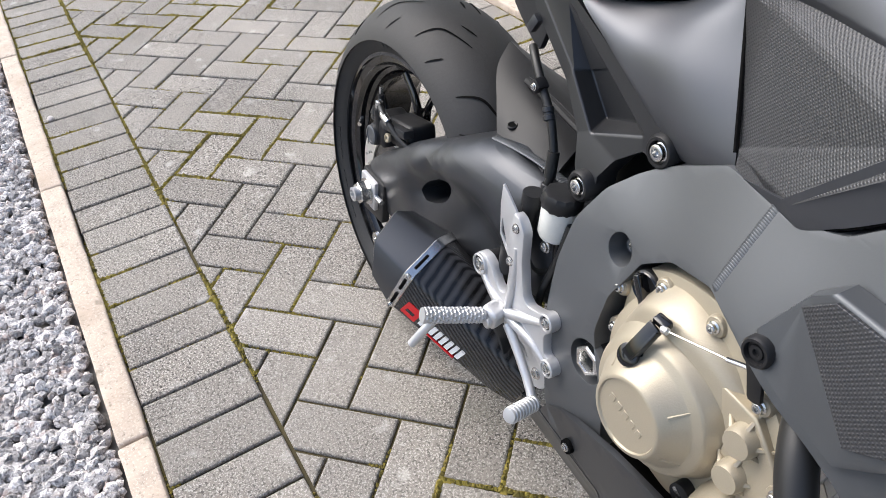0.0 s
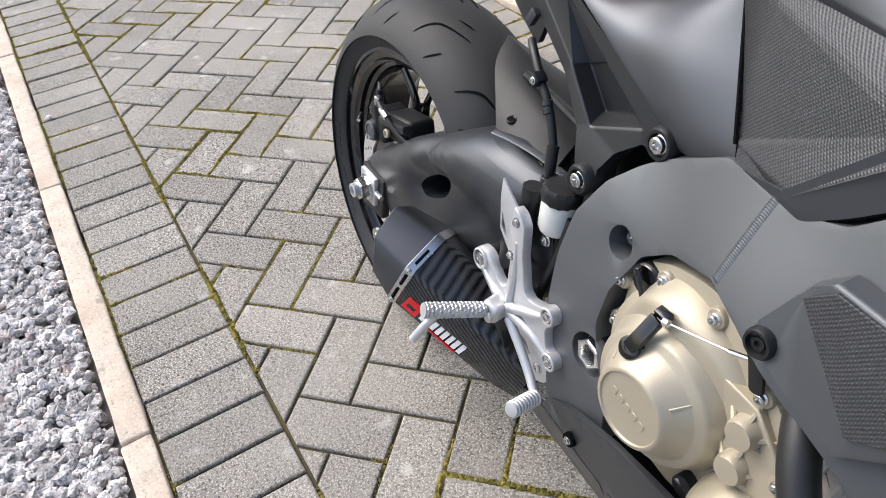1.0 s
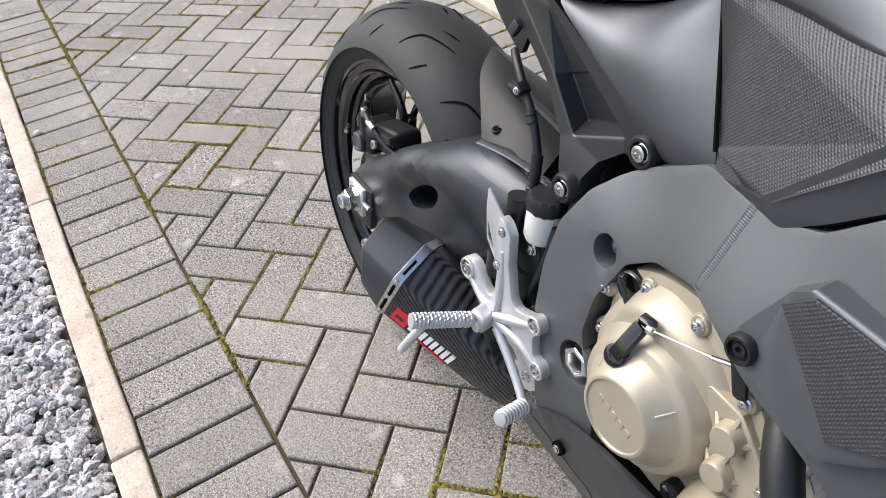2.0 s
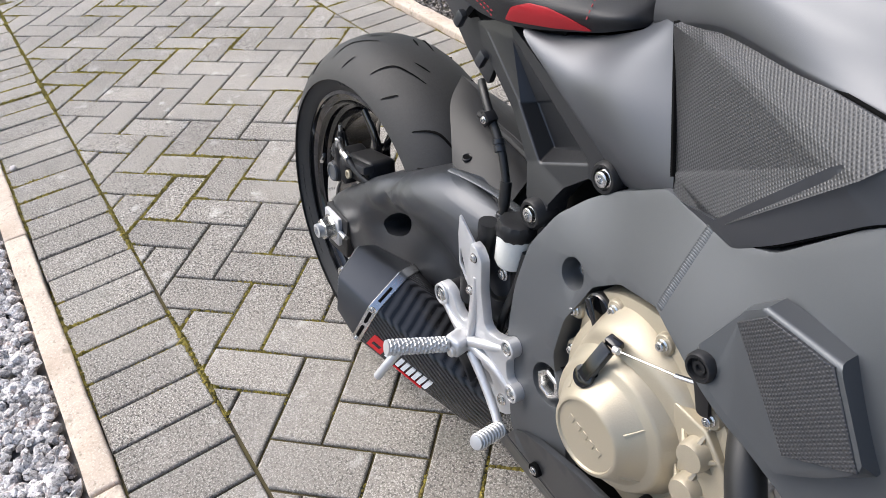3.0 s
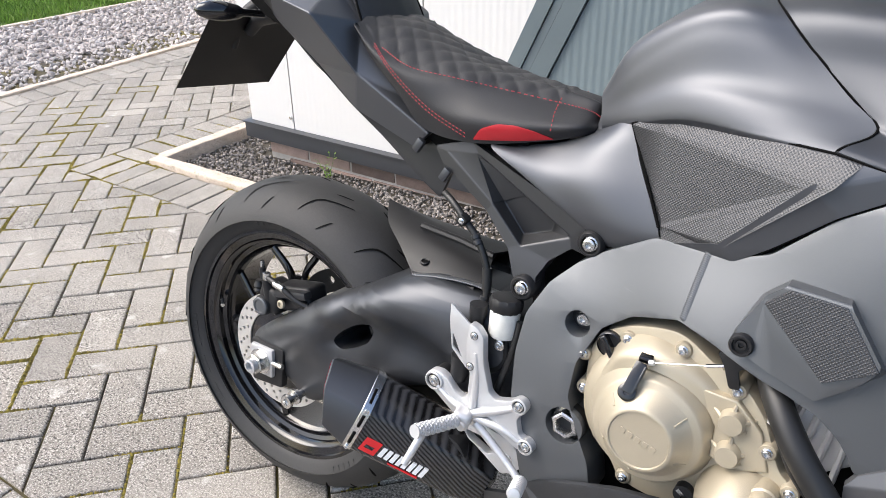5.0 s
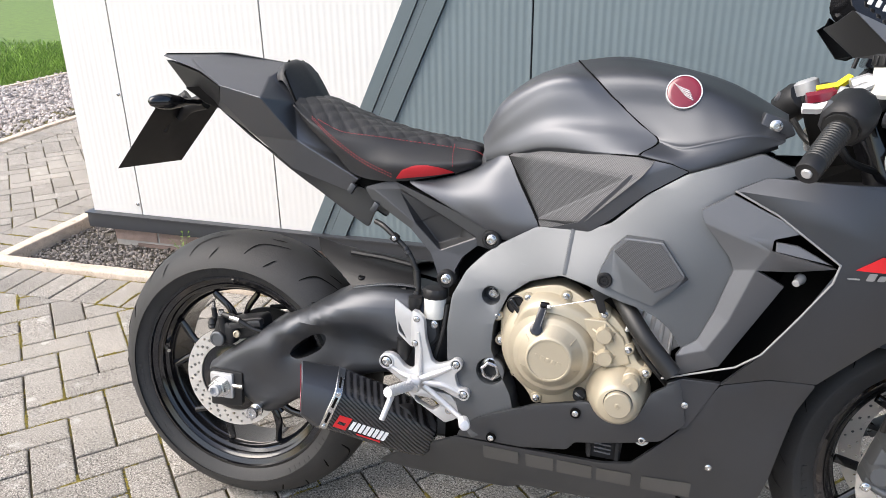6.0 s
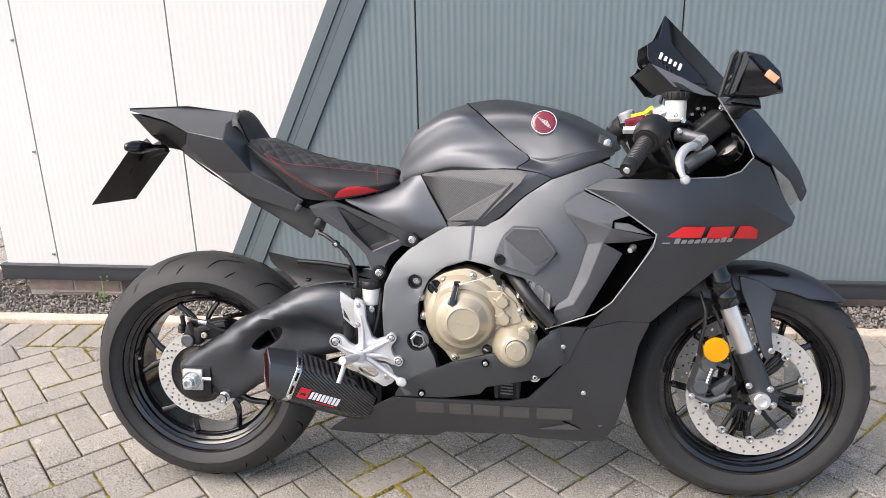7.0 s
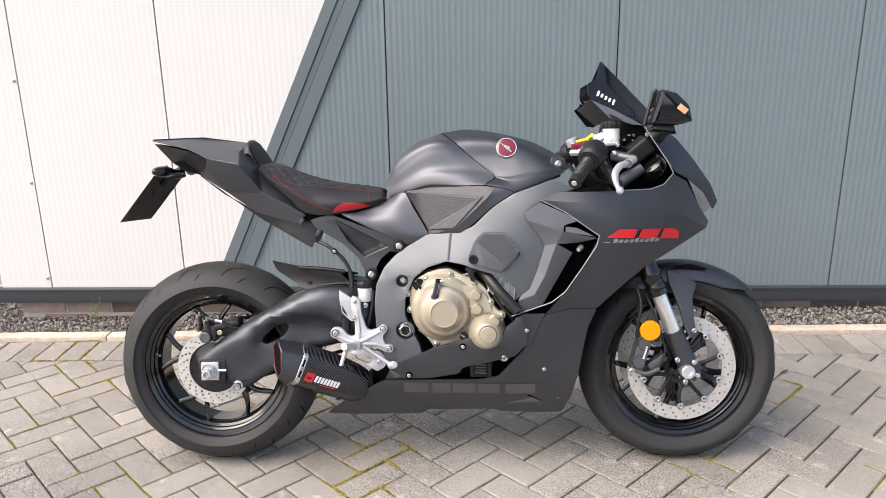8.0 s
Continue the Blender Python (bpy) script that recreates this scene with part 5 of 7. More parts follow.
folded("duct_fin", [(1.038, -0.213, 0.742), (1.070, -0.214, 0.7385), (1.120, -0.222, 0.714), (1.038, -0.2185, 0.7275)], [(0, 1, 2, 3)], DUCT, bike, "", 0.006, 0, 0.0015)
shell("nose_cowl", [(1.264, -0.128, 1.018), (1.314, -0.13, 1.011), (1.357, -0.12, 0.984), (1.419, -0.105, 0.916), (1.472, -0.085, 0.85), (1.498, -0.07, 0.8), (1.483, -0.08, 0.776), (1.444, -0.1, 0.83), (1.394, -0.13, 0.867), (1.348, -0.165, 0.888), (1.301, -0.155, 0.957)], MATTE)
shell("headlight", [(1.395, -0.13, 0.866), (1.444, -0.1, 0.829), (1.49, -0.075, 0.809), (1.465, -0.085, 0.774), (1.443, -0.1, 0.767), (1.421, -0.118, 0.815)], LENS, "clear headlight lens")
part("windscreen", flow([[(1.166, 0, 1.212), (1.228, 0, 1.15), (1.287, 0, 1.09), (1.339, 0, 1.036)], [(1.147, -0.045, 1.158), (1.2, -0.06, 1.105), (1.247, -0.07, 1.062), (1.293, -0.075, 1.019)], [(1.117, -0.07, 1.14), (1.123, -0.085, 1.098), (1.185, -0.1, 1.053), (1.267, -0.115, 1.018)]], 14, 5, True, True, 0.003), TINT, bike, "dark tinted double-bubble windscreen")
facets("screen_trim", [(1.092, -0.03, 1.070), (1.108, -0.05, 1.080), (1.12, -0.09, 1.095), (1.19, -0.115, 1.052), (1.265, -0.125, 1.018), (1.187, -0.13, 1.034), (1.164, -0.12, 1.022), (1.136, -0.07, 1.024)], [(0, 1, 2, 3, 4, 5, 6, 7)], PLASTIC, bike, "", 0.006)
facets("screen_bezel", [(a, b - 0.004, c) for a, b, c in [(1.12, -0.102, 1.093), (1.191, -0.11, 1.06), (1.265, -0.125, 1.019), (1.235, -0.128, 1.021), (1.171, -0.118, 1.041)]], [(0, 1, 2, 3, 4)], FRAME, bike, "satin grey screen bezel", 0.004)
both("subframe_lug", box((0.013, 0.01, 0.022), (0.280, -0.092, 0.752), (0, 32, 0), 0.004), MATTE, bike)
both("subframe_lug", box((0.013, 0.01, 0.022), (0.329, -0.092, 0.718), (0, 32, 0), 0.004), MATTE, bike)

# swingarm
shell("swingarm", [(-0.05, -0.125, 0.342), (-0.01, -0.128, 0.374), (0.104, -0.13, 0.454), (0.207, -0.13, 0.511), (0.292, -0.13, 0.553), (0.345, -0.128, 0.565), (0.411, -0.125, 0.561), (0.498, -0.12, 0.54), (0.495, -0.12, 0.407), (0.386, -0.125, 0.388), (0.319, -0.13, 0.373), (0.242, -0.13, 0.334), (0.165, -0.13, 0.294), (0.112, -0.128, 0.256), (0.083, -0.125, 0.249), (0.037, -0.125, 0.279), (-0.026, -0.125, 0.255), (-0.037, -0.125, 0.293)], MATTE, "black aluminium swingarm", holes=[[(0.151, -0.125, 0.398), (0.172, -0.125, 0.424), (0.203, -0.125, 0.447), (0.231, -0.125, 0.456), (0.24, -0.125, 0.445), (0.228, -0.125, 0.42), (0.202, -0.125, 0.403), (0.171, -0.125, 0.389)]], thick=0.09, step=0.013, r=0.012, soft=0, roll=0.03,
      stiff=2e-6,
      inner=[(0.10, -0.140, 0.38), (0.133, -0.142, 0.408), (0.168, -0.145, 0.447), (0.219, -0.147, 0.479), (0.26, -0.148, 0.489), (0.32, -0.146, 0.494), (0.375, -0.142, 0.475), (0.42, -0.138, 0.46), (0.14, -0.133, 0.388), (0.26, -0.130, 0.46), (0.32, -0.128, 0.465), (0.365, -0.127, 0.448), (0.3, -0.126, 0.42), (0.4, -0.126, 0.42), (0.1, -0.128, 0.33), (0.18, -0.127, 0.36), (0.25, -0.126, 0.40)])
bm = bmesh.new()
for p in glide([(0.292, -0.098, 0.556), (0.34, -0.101, 0.567), (0.39, -0.100, 0.572), (0.445, -0.096, 0.568)], 46):
    bmesh.ops.create_uvsphere(bm, u_segments=10, v_segments=8, radius=0.0062, matrix=Matrix.Translation(p - Vector((0, 0, 0.003))) @ Matrix.Diagonal((0.62, 1.15, 0.35, 1)))
part("weld_bead", bm, FRAME, bike, "rippled weld bead", kind="stuff")
# axle end: adjuster block, washer, nut
part("axle_recess", slab([(-0.028, -0.13, 0.262), (0.045, -0.13, 0.268), (0.048, -0.13, 0.345), (-0.03, -0.13, 0.345)], -0.1335, -0.12, 0.002), PLASTIC, bike)
part("axle_block", slab([(-0.025, -0.137, 0.285), (0.028, -0.137, 0.285), (0.028, -0.137, 0.34), (-0.025, -0.137, 0.34)], -0.1405, -0.125, 0.002), ALLOY, bike)
part("axle_washer", lathe([(0, -0.1385), (0.024, -0.1385), (0.024, -0.142), (0.0, -0.142)], (0, 0, 0.311), 32), STEEL, bike)
part("axle_nut", lathe([(0.0195, -0.14), (0.0195, -0.157), (0.017, -0.159), (0.0, -0.159)], (0, 0, 0.311), 6), STEEL, bike, "large zinc axle nut")
part("axle_end", lathe([(0.0125, -0.155), (0.0125, -0.168), (0.0085, -0.169), (0.0085, -0.16), (0, -0.16)], (0, 0, 0.311), 20), ALLOY, bike)
part("adjuster_bolt", tube([(0.028, -0.137, 0.315), (0.05, -0.137, 0.315)], 0.005, 4, 8), STEEL, bike)
part("paddock_bobbin", lathe([(0.008, -0.125), (0.008, -0.138), (0.014, -0.14), (0.014, -0.146), (0.008, -0.148), (0.008, -0.158), (0.013, -0.16), (0.012, -0.166), (0.006, -0.166), (0.005, -0.162), (0, -0.162)], (0.086, 0, 0.272), 20), STEEL, bike, "black and steel stand bobbin")

# rear caliper over the disc
bm = bmesh.new()
box((0.085, 0.05, 0.045), (0.045, -0.085, 0.435), (0, -12, 0), 0.01, bm, 3)
box((0.05, 0.055, 0.05), (0.0, -0.095, 0.425), (0, 15, 0), 0.012, bm, 3)
lathe([(0, -0.127), (0.017, -0.127), (0.019, -0.122), (0.019, -0.09), (0, -0.09)], (-0.012, 0, 0.412), 24, bm=bm)
tube([(-0.006, -0.118, 0.46), (0.0, -0.115, 0.42)], 0.009, 6, 12, bm)
tube([(-0.035, -0.1, 0.47), (-0.03, -0.1, 0.43)], 0.006, 6, 10, bm)
box((0.07, 0.03, 0.02), (0.075, -0.08, 0.41), (0, -20, 0), 0.006, bm)
cal = part("rear_caliper", bm, PLASTIC, bike, "black rear brake caliper with hose")
part("piston_cap", lathe([(0.0165, -0.126), (0.0165, -0.1295), (0.0145, -0.131), (0.012, -0.131), (0.0115, -0.1295), (0, -0.1295)], (-0.012, 0, 0.412), 28), FRAME, cal)
part("slide_pin_boot", lathe([(0.008, 0), (0.010, 0.004), (0.008, 0.008), (0.010, 0.012), (0.008, 0.016), (0.006, 0.022), (0, 0.022)], (-0.034, -0.108, 0.428), 14, (0, -0.1, 1)), HOSE, cal)
part("caliper_bridge", box((0.075, 0.02, 0.014), (0.05, -0.112, 0.449), (0, -12, 0), 0.004, None, 2), BLACKC, cal)
part("pad_pin", lathe([(0.0075, 0), (0.0075, 0.005), (0.0045, 0.006), (0.004, 0.003), (0, 0.003)], (0.03, -0.117, 0.425), 14, (0, -1, 0.15)), GOLD, cal, "brass-coloured pad pin plug")
part("hose_union", lathe([(0.0065, 0), (0.0065, 0.022), (0.0055, 0.023), (0, 0.023)], (0.02, -0.124, 0.463), 12, (0.9, -0.05, -0.15)), STEEL, cal)
for u, w in ((0.06, 0.425), (0.075, 0.437), (0.085, 0.418)):
    hexbolt(cal, (u, -0.104, w), 0.0042, 0.005)
part("banjo_bolt", lathe([(0.007, 0.0), (0.007, 0.012), (0.005, 0.013), (0, 0.013)], (-0.006, -0.118, 0.462), 6, (0, 0, 1)), STEEL, cal)
part("bleed_nipple", lathe([(0.004, 0), (0.004, 0.012), (0, 0.012)], (-0.035, -0.1, 0.472), 8, (0, 0, 1)), STEEL, cal)
hexbolt(cal, (0.035, -0.112, 0.445), 0.006, 0.005)
part("brake_hose", tube([(-0.004, -0.118, 0.466), (0.03, -0.125, 0.462), (0.075, -0.118, 0.44), (0.12, -0.1, 0.43)], 0.0055, 24, 10), HOSE, bike)
# chain run and guard on the far flank
part("chain", tube([(0.0, 0.085, 0.418), (0.25, 0.085, 0.46), (0.5, 0.085, 0.49)], 0.007, 24, 6), PLASTIC, bike)
part("chain", tube([(0.0, 0.085, 0.204), (0.25, 0.085, 0.28), (0.5, 0.085, 0.36)], 0.007, 24, 6), PLASTIC, bike)


def hugger():
    """A curved guard above the tyre, its rear edge swept back to the far side."""
    rows = [[(0.165, 0.0, 0.624), (0.261, 0.0, 0.604), (0.376, 0.0, 0.583)], [(0.19, -0.035, 0.6), (0.285, -0.04, 0.592), (0.393, -0.045, 0.581)], [(0.24, -0.066, 0.575), (0.315, -0.07, 0.573), (0.407, -0.075, 0.575)], [(0.279, -0.088, 0.55), (0.345, -0.094, 0.557), (0.419, -0.1, 0.568)]]
    return flow(rows, 30, 6, False, True, 0.003)


part("tyre_hugger", hugger(), PLASTIC, bike, "black plastic tyre hugger")
part("hugger_rib", rod([(0.255, -0.03, 0.606), (0.33, -0.035, 0.602), (0.395, -0.04, 0.594)], 0.006), PLASTIC, bike)
part("hugger_bracket", rod([(0.28, -0.086, 0.548), (0.33, -0.094, 0.551), (0.4, -0.1, 0.562)], 0.004), PLASTIC, bike)
part("hugger_hole", lathe([(0.0052, 0.0010), (0.0062, 0.0022), (0.0076, 0.0010), (0.0076, -0.002)], (0.295, -0.076, 0.568), 20, (0, -0.3, 1)), PLASTIC, bike)
# flat near-black disc that paints the shade of a hole in the guard
part("hugger_hole", lathe([(0.0058, 0.0012), (0, 0.0012)], (0.295, -0.076, 0.568), 20, (0, -0.3, 1)), VOID, bike)

# exhaust can: tip, clamp band, carbon sleeve
def loft(sections, cap0=True, cap1=True):
    bm = bmesh.new()
    rings = [[bm.verts.new(p) for p in s] for s in sections]
    for a, b in zip(rings, rings[1:]):
        for i in range(len(a)):
            bm.faces.new((a[i], a[(i + 1) % len(a)], b[(i + 1) % len(a)], b[i]))
    if cap0:
        bm.faces.new(rings[0][::-1])
    if cap1:
        bm.faces.new(rings[-1])
    return bm


AX, UP, OUT, ROOT = Vector((0.816, 0.418, -0.398)), Vector((0.358, 0.183, 0.916)), Vector((0.455, -0.89, 0.0)), Vector((0.281, -0.243, 0.314))


def can_point(e, o, d):
    """A point on the can: e up its near face, o outwards from it, d forwards along its axis."""
    return ROOT + UP * e + OUT * o + AX * d


HEXCAN = [(0.102, -0.062), (0.101, -0.054), (0.076, -0.004), (0.070, 0.0), (0.004, 0.0), (-0.002, -0.004), (-0.028, -0.054), (-0.029, -0.064), (-0.002, -0.114), (0.004, -0.118), (0.070, -0.118), (0.076, -0.114)]


def can_ring(d, k=1.0, slant=0.0, drop=0.0):
    return [can_point(0.036 + (e - 0.036) * k - drop, -0.059 + (o + 0.059) * k, d - slant * (e - 0.036)) for e, o in HEXCAN]


can = part("exhaust", loft([can_ring(0.0), can_ring(0.012), can_ring(0.10, 0.97), can_ring(0.19, 0.88, 0, 0.004), can_ring(0.222, 0.76, 0, 0.006), can_ring(0.232, 0.55, 0, 0.008)]), CARBON, bike, "carbon fibre exhaust can with black tip")
part("exhaust_tip", loft([can_ring(-0.048, 0.62, 0.3), can_ring(-0.056, 0.76, 0.3), can_ring(-0.054, 0.81, 0.3), can_ring(-0.004, 1.0)]), MATTE, can, "matte black angular exhaust tip")
part("exhaust_lip", loft([can_ring(-0.0535, 0.72, 0.3), can_ring(-0.0565, 0.715, 0.3), can_ring(-0.0535, 0.69, 0.3)], False, False), BADGE, can, "thin dark red ring round the outlet")
# closed near-black plug; the shade inside the outlet is its colour
part("exhaust_outlet", loft([can_ring(-0.0545, 0.69, 0.3), can_ring(-0.0535, 0.66, 0.3)]), VOID, can)
band = part("clamp_band", loft([can_ring(-0.004, 1.012), can_ring(-0.003, 1.03), can_ring(0.010, 1.03), can_ring(0.011, 1.012)], False, False), STEEL, can, "slotted steel clamp band")
# slots are near-black rods on the band, their shade painted rather than cut
for e0, e1, o0, o1 in ((0.012, 0.032, 0.002, 0.002), (0.045, 0.066, 0.002, 0.002), (0.080, 0.092, -0.011, -0.035)):
    part("band_slot", rod([can_point(e0, o0 + 0.0003, 0.0035), can_point(e1, o1 + 0.0003, 0.0035)], 0.0026, 8), VOID, band)
hexbolt(band, can_point(0.073, 0.001, 0.0035), 0.0036, 0.003, tuple(OUT))
hexbolt(band, can_point(0.003, 0.001, 0.0035), 0.0032, 0.003, tuple(OUT))


def on_can(e0, e1, d0, d1, mat, name, lean=0.0):
    """A thin decal on the can's near face."""
    bm = bmesh.new()
    bm.faces.new([bm.verts.new(can_point(e, 0.0007, d)) for e, d in ((e0, d0), (e0, d1), (e1, d1 + lean), (e1, d0 + lean))])
    for v in bmesh.ops.extrude_face_region(bm, geom=bm.faces[:])["geom"]:
        if isinstance(v, bmesh.types.BMVert):
            v.co -= OUT * 0.004
    return part(name, bm, mat, can)


# mark on the can: a red shape and pale slanted bars in place of lettering
on_can(0.008, 0.034, 0.020, 0.046, REDP, "red_mark", 0.004)
on_can(0.016, 0.022, 0.026, 0.040, CARBON, "dark_notch", 0.002).location = OUT * 0.0004
for i in range(8):
    on_can(0.012, 0.030, 0.051 + i * 0.0098, 0.0575 + i * 0.0098, WHITED, "white_bar", 0.003)
on_can(0.0065, 0.0085, 0.070, 0.120, REDP, "red_line")
part("exhaust_hanger", tube([(0.305, -0.1, 0.375), (0.345, -0.1, 0.395), (0.385, -0.1, 0.4)], 0.0035, 12, 8), STEEL, bike)
part("hanger_lug", slab([(0.385, 0, 0.345), (0.425, 0, 0.33), (0.44, 0, 0.31), (0.4, 0, 0.322)], -0.15, -0.12, 0.002), PLASTIC, bike)



# rearset: bracket, heel guard, peg, pedal
BR = [(0.433, 0, 0.542), (0.446, 0, 0.539), (0.457, 0, 0.527), (0.461, 0, 0.489), (0.474, 0, 0.447), (0.485, 0, 0.440), (0.507, 0, 0.447), (0.518, 0, 0.456), (0.530, 0, 0.455), (0.535, 0, 0.445), (0.531, 0, 0.435), (0.524, 0, 0.429), (0.521, 0, 0.421), (0.527, 0, 0.400), (0.534, 0, 0.398), (0.546, 0, 0.396), (0.551, 0, 0.387), (0.546, 0, 0.378), (0.535, 0, 0.376), (0.522, 0, 0.378), (0.501, 0, 0.388), (0.484, 0, 0.392), (0.467, 0, 0.390), (0.451, 0, 0.382), (0.436, 0, 0.382), (0.420, 0, 0.392), (0.404, 0, 0.402), (0.388, 0, 0.413), (0.372, 0, 0.423), (0.369, 0, 0.440), (0.378, 0, 0.449), (0.393, 0, 0.450), (0.405, 0, 0.444), (0.412, 0, 0.436), (0.420, 0, 0.427), (0.432, 0, 0.422), (0.440, 0, 0.428), (0.440, 0, 0.468), (0.434, 0, 0.474), (0.430, 0, 0.507)]
rearset = part("footrest_bracket", slab(BR, -0.166, -0.153, 0.0025), ALLOY, bike, "cast alloy footrest bracket")
for pts, r0, r1 in (([(0.447, -0.1645, 0.50), (0.452, -0.1655, 0.46), (0.452, -0.1675, 0.415)], 0.003, 0.006), ([(0.390, -0.165, 0.426), (0.415, -0.166, 0.412), (0.446, -0.168, 0.405)], 0.004, 0.007), ([(0.520, -0.164, 0.441), (0.49, -0.166, 0.425), (0.455, -0.169, 0.408)], 0.004, 0.008), ([(0.532, -0.164, 0.388), (0.50, -0.1655, 0.400), (0.458, -0.168, 0.402)], 0.004, 0.008)):
    part("bracket_rib", tube(pts, r0, 12, 12, None, r1), ALLOY, rearset)
for u, w, r in ((0.384, 0.433, 0.0115), (0.5225, 0.4455, 0.0085), (0.539, 0.387, 0.0085)):
    part("bracket_boss", lathe([(r + 0.0032, -0.155), (r + 0.0032, -0.1685), (r + 0.0022, -0.1695), (r + 0.0006, -0.1695), (r, -0.1665), (0, -0.1665)], (u, 0, w), 28), ALLOY, rearset)
    part("bolt_shadow", lathe([(r - 0.0002, -0.1663), (r - 0.0002, -0.1668), (0, -0.1668)], (u, 0, w), 24), PLASTIC, rearset)
    hexbolt(rearset, (u, -0.1668, w), r * 0.58, 0.0045)
part("boss_collar", lathe([(0.0135, -0.13), (0.0135, -0.156), (0, -0.156)], (0.384, 0, 0.433), 24), PLASTIC, rearset)
heel = part("heel_guard", slab([(0.396, 0, 0.558), (0.4, 0, 0.556), (0.429, 0, 0.536), (0.436, 0, 0.53), (0.436, 0, 0.467), (0.430, 0, 0.466), (0.416, 0, 0.478), (0.403, 0, 0.490), (0.396, 0, 0.532)], -0.1575, -0.1545, 0.0008, [[(0.403, 0, 0.514), (0.421, 0, 0.480), (0.4045, 0, 0.494)]], 0.002), ALLOY, rearset, "thin alloy heel guard")
for u, w in ((0.4425, 0.5255), (0.4405, 0.477)):
    part("bolt_shadow", lathe([(0.0062, -0.1655), (0.0062, -0.1666), (0, -0.1666)], (u, 0, w), 20), PLASTIC, rearset)
    hexbolt(rearset, (u, -0.1666, w), 0.0042, 0.003)
P0, P1 = Vector((0.442, -0.196, 0.404)), Vector((0.4255, -0.274, 0.4205))
peg = part("footpeg", tube([P0, P0.lerp(P1, 0.5), P1], 0.0094, 14, 14, None, 0.0094), ALLOY, rearset, "knurled alloy footpeg")
along = (P1 - P0).normalized()
cross_a = along.orthogonal().normalized()
cross_b = along.cross(cross_a)
bm = bmesh.new()
for i in range(15):
    for j in range(10):
        a = 2 * math.pi * (j + 0.5 * (i % 2)) / 10
        n = cross_a * math.cos(a) + cross_b * math.sin(a)
        q = P0.lerp(P1, 0.05 + 0.9 * i / 14) + n * 0.0096
        bmesh.ops.create_cone(bm, cap_ends=False, segments=4, radius1=0.0036, radius2=0.0009, depth=0.0018, matrix=Matrix.Translation(q) @ n.to_track_quat("Z", "Y").to_matrix().to_4x4())
part("knurling", bm, ALLOY, rearset, kind="stuff")
part("peg_hinge", box((0.026, 0.03, 0.026), (0.444, -0.180, 0.402), (0, 10, 15), 0.007, None, 3), ALLOY, rearset)
part("hinge_pin", lathe([(0.0075, -0.192), (0.0075, -0.1965), (0.006, -0.198), (0, -0.198)], (0.4505, 0, 0.398), 16), DISC, rearset)
part("peg_feeler", tube([(0.4275, -0.258, 0.408), (0.423, -0.270, 0.390), (0.417, -0.281, 0.369)], 0.0058, 10, 12, None, 0.0054), ALLOY, rearset, "alloy peg feeler rod")
pedal = part("brake_pedal", tube([(0.462, -0.172, 0.396), (0.490, -0.174, 0.378), (0.522, -0.178, 0.357), (0.546, -0.184, 0.342)], 0.0062, 20, 10, None, 0.0056), ALLOY, rearset, "alloy brake pedal")
tip = [(0, -0.004), (0.0075, -0.004)]
for k in range(8):
    tip += [(0.0105, 0.0062 * k), (0.0105, 0.0062 * k + 0.0028), (0.0092, 0.0062 * k + 0.004), (0.0092, 0.0062 * k + 0.0058)]
tip += [(0.0085, 0.0505), (0, 0.052)]
part("pedal_tip", lathe(tip, (0.5455, -0.184, 0.342), 14, (0.0135, -0.047, 0.0155)), ALLOY, rearset, "ribbed alloy pedal tip")
part("bracket_plate", slab([(0.42, -0.15, 0.372), (0.452, -0.15, 0.385), (0.51, -0.15, 0.375), (0.535, -0.15, 0.345), (0.52, -0.15, 0.325), (0.5, -0.15, 0.315), (0.44, -0.15, 0.352)], -0.152, -0.138, 0.002, [[(0.436, -0.15, 0.364), (0.475, -0.15, 0.362), (0.49, -0.15, 0.349), (0.475, -0.15, 0.338), (0.442, -0.15, 0.352)]]), ALLOY, bike)
hexbolt(bike, (0.508, -0.152, 0.343), 0.006, 0.004)

# rear master cylinder and reservoir
res = part("brake_reservoir", lathe([(0, 0), (0.018, 0.0), (0.021, 0.006), (0.0215, 0.036), (0.021, 0.04), (0, 0.04)], (0.4665, -0.128, 0.52), 28, (0, 0.02, 1)), RESIN, bike, "milky brake fluid reservoir with black cap")
bm = lathe([(0, 0.04), (0.0225, 0.04), (0.0245, 0.043), (0.0245, 0.054), (0.022, 0.059), (0.018, 0.06), (0.0, 0.0585)], (0.4665, -0.128, 0.52), 28, (0, 0.02, 1))
for v in bm.verts:
    d = Vector((v.co.x - 0.4665, v.co.y + 0.127, 0))
    if d.length > 0.02 and int(round(math.degrees(math.atan2(d.y, d.x)) / (360 / 28))) % 2:
        v.co -= d.normalized() * 0.002
part("reservoir_cap", bm, PLASTIC, res, "ribbed black reservoir cap")
bm = bmesh.new()
tube([(0.43, -0.138, 0.552), (0.425, -0.138, 0.5), (0.412, -0.142, 0.44)], 0.011, 14, 12, bm)
lathe([(0, 0), (0.013, 0), (0.013, 0.016), (0, 0.016)], (0.43, -0.138, 0.545), 14, (0, 0, 1), bm)
tube([(0.412, -0.142, 0.475), (0.41, -0.143, 0.435)], 0.015, 8, 14, bm, 0.012)
part("master_cylinder", bm, PLASTIC, bike, "black rear master cylinder")
part("brake_hose", tube([(0.47, -0.125, 0.52), (0.474, -0.125, 0.48), (0.45, -0.13, 0.46), (0.43, -0.135, 0.48)], 0.006, 20, 10), HOSE, bike)
part("brake_hose", tube([(0.492, -0.13, 0.55), (0.487, -0.135, 0.5), (0.475, -0.138, 0.45), (0.468, -0.135, 0.41)], 0.005, 20, 10), HOSE, bike)
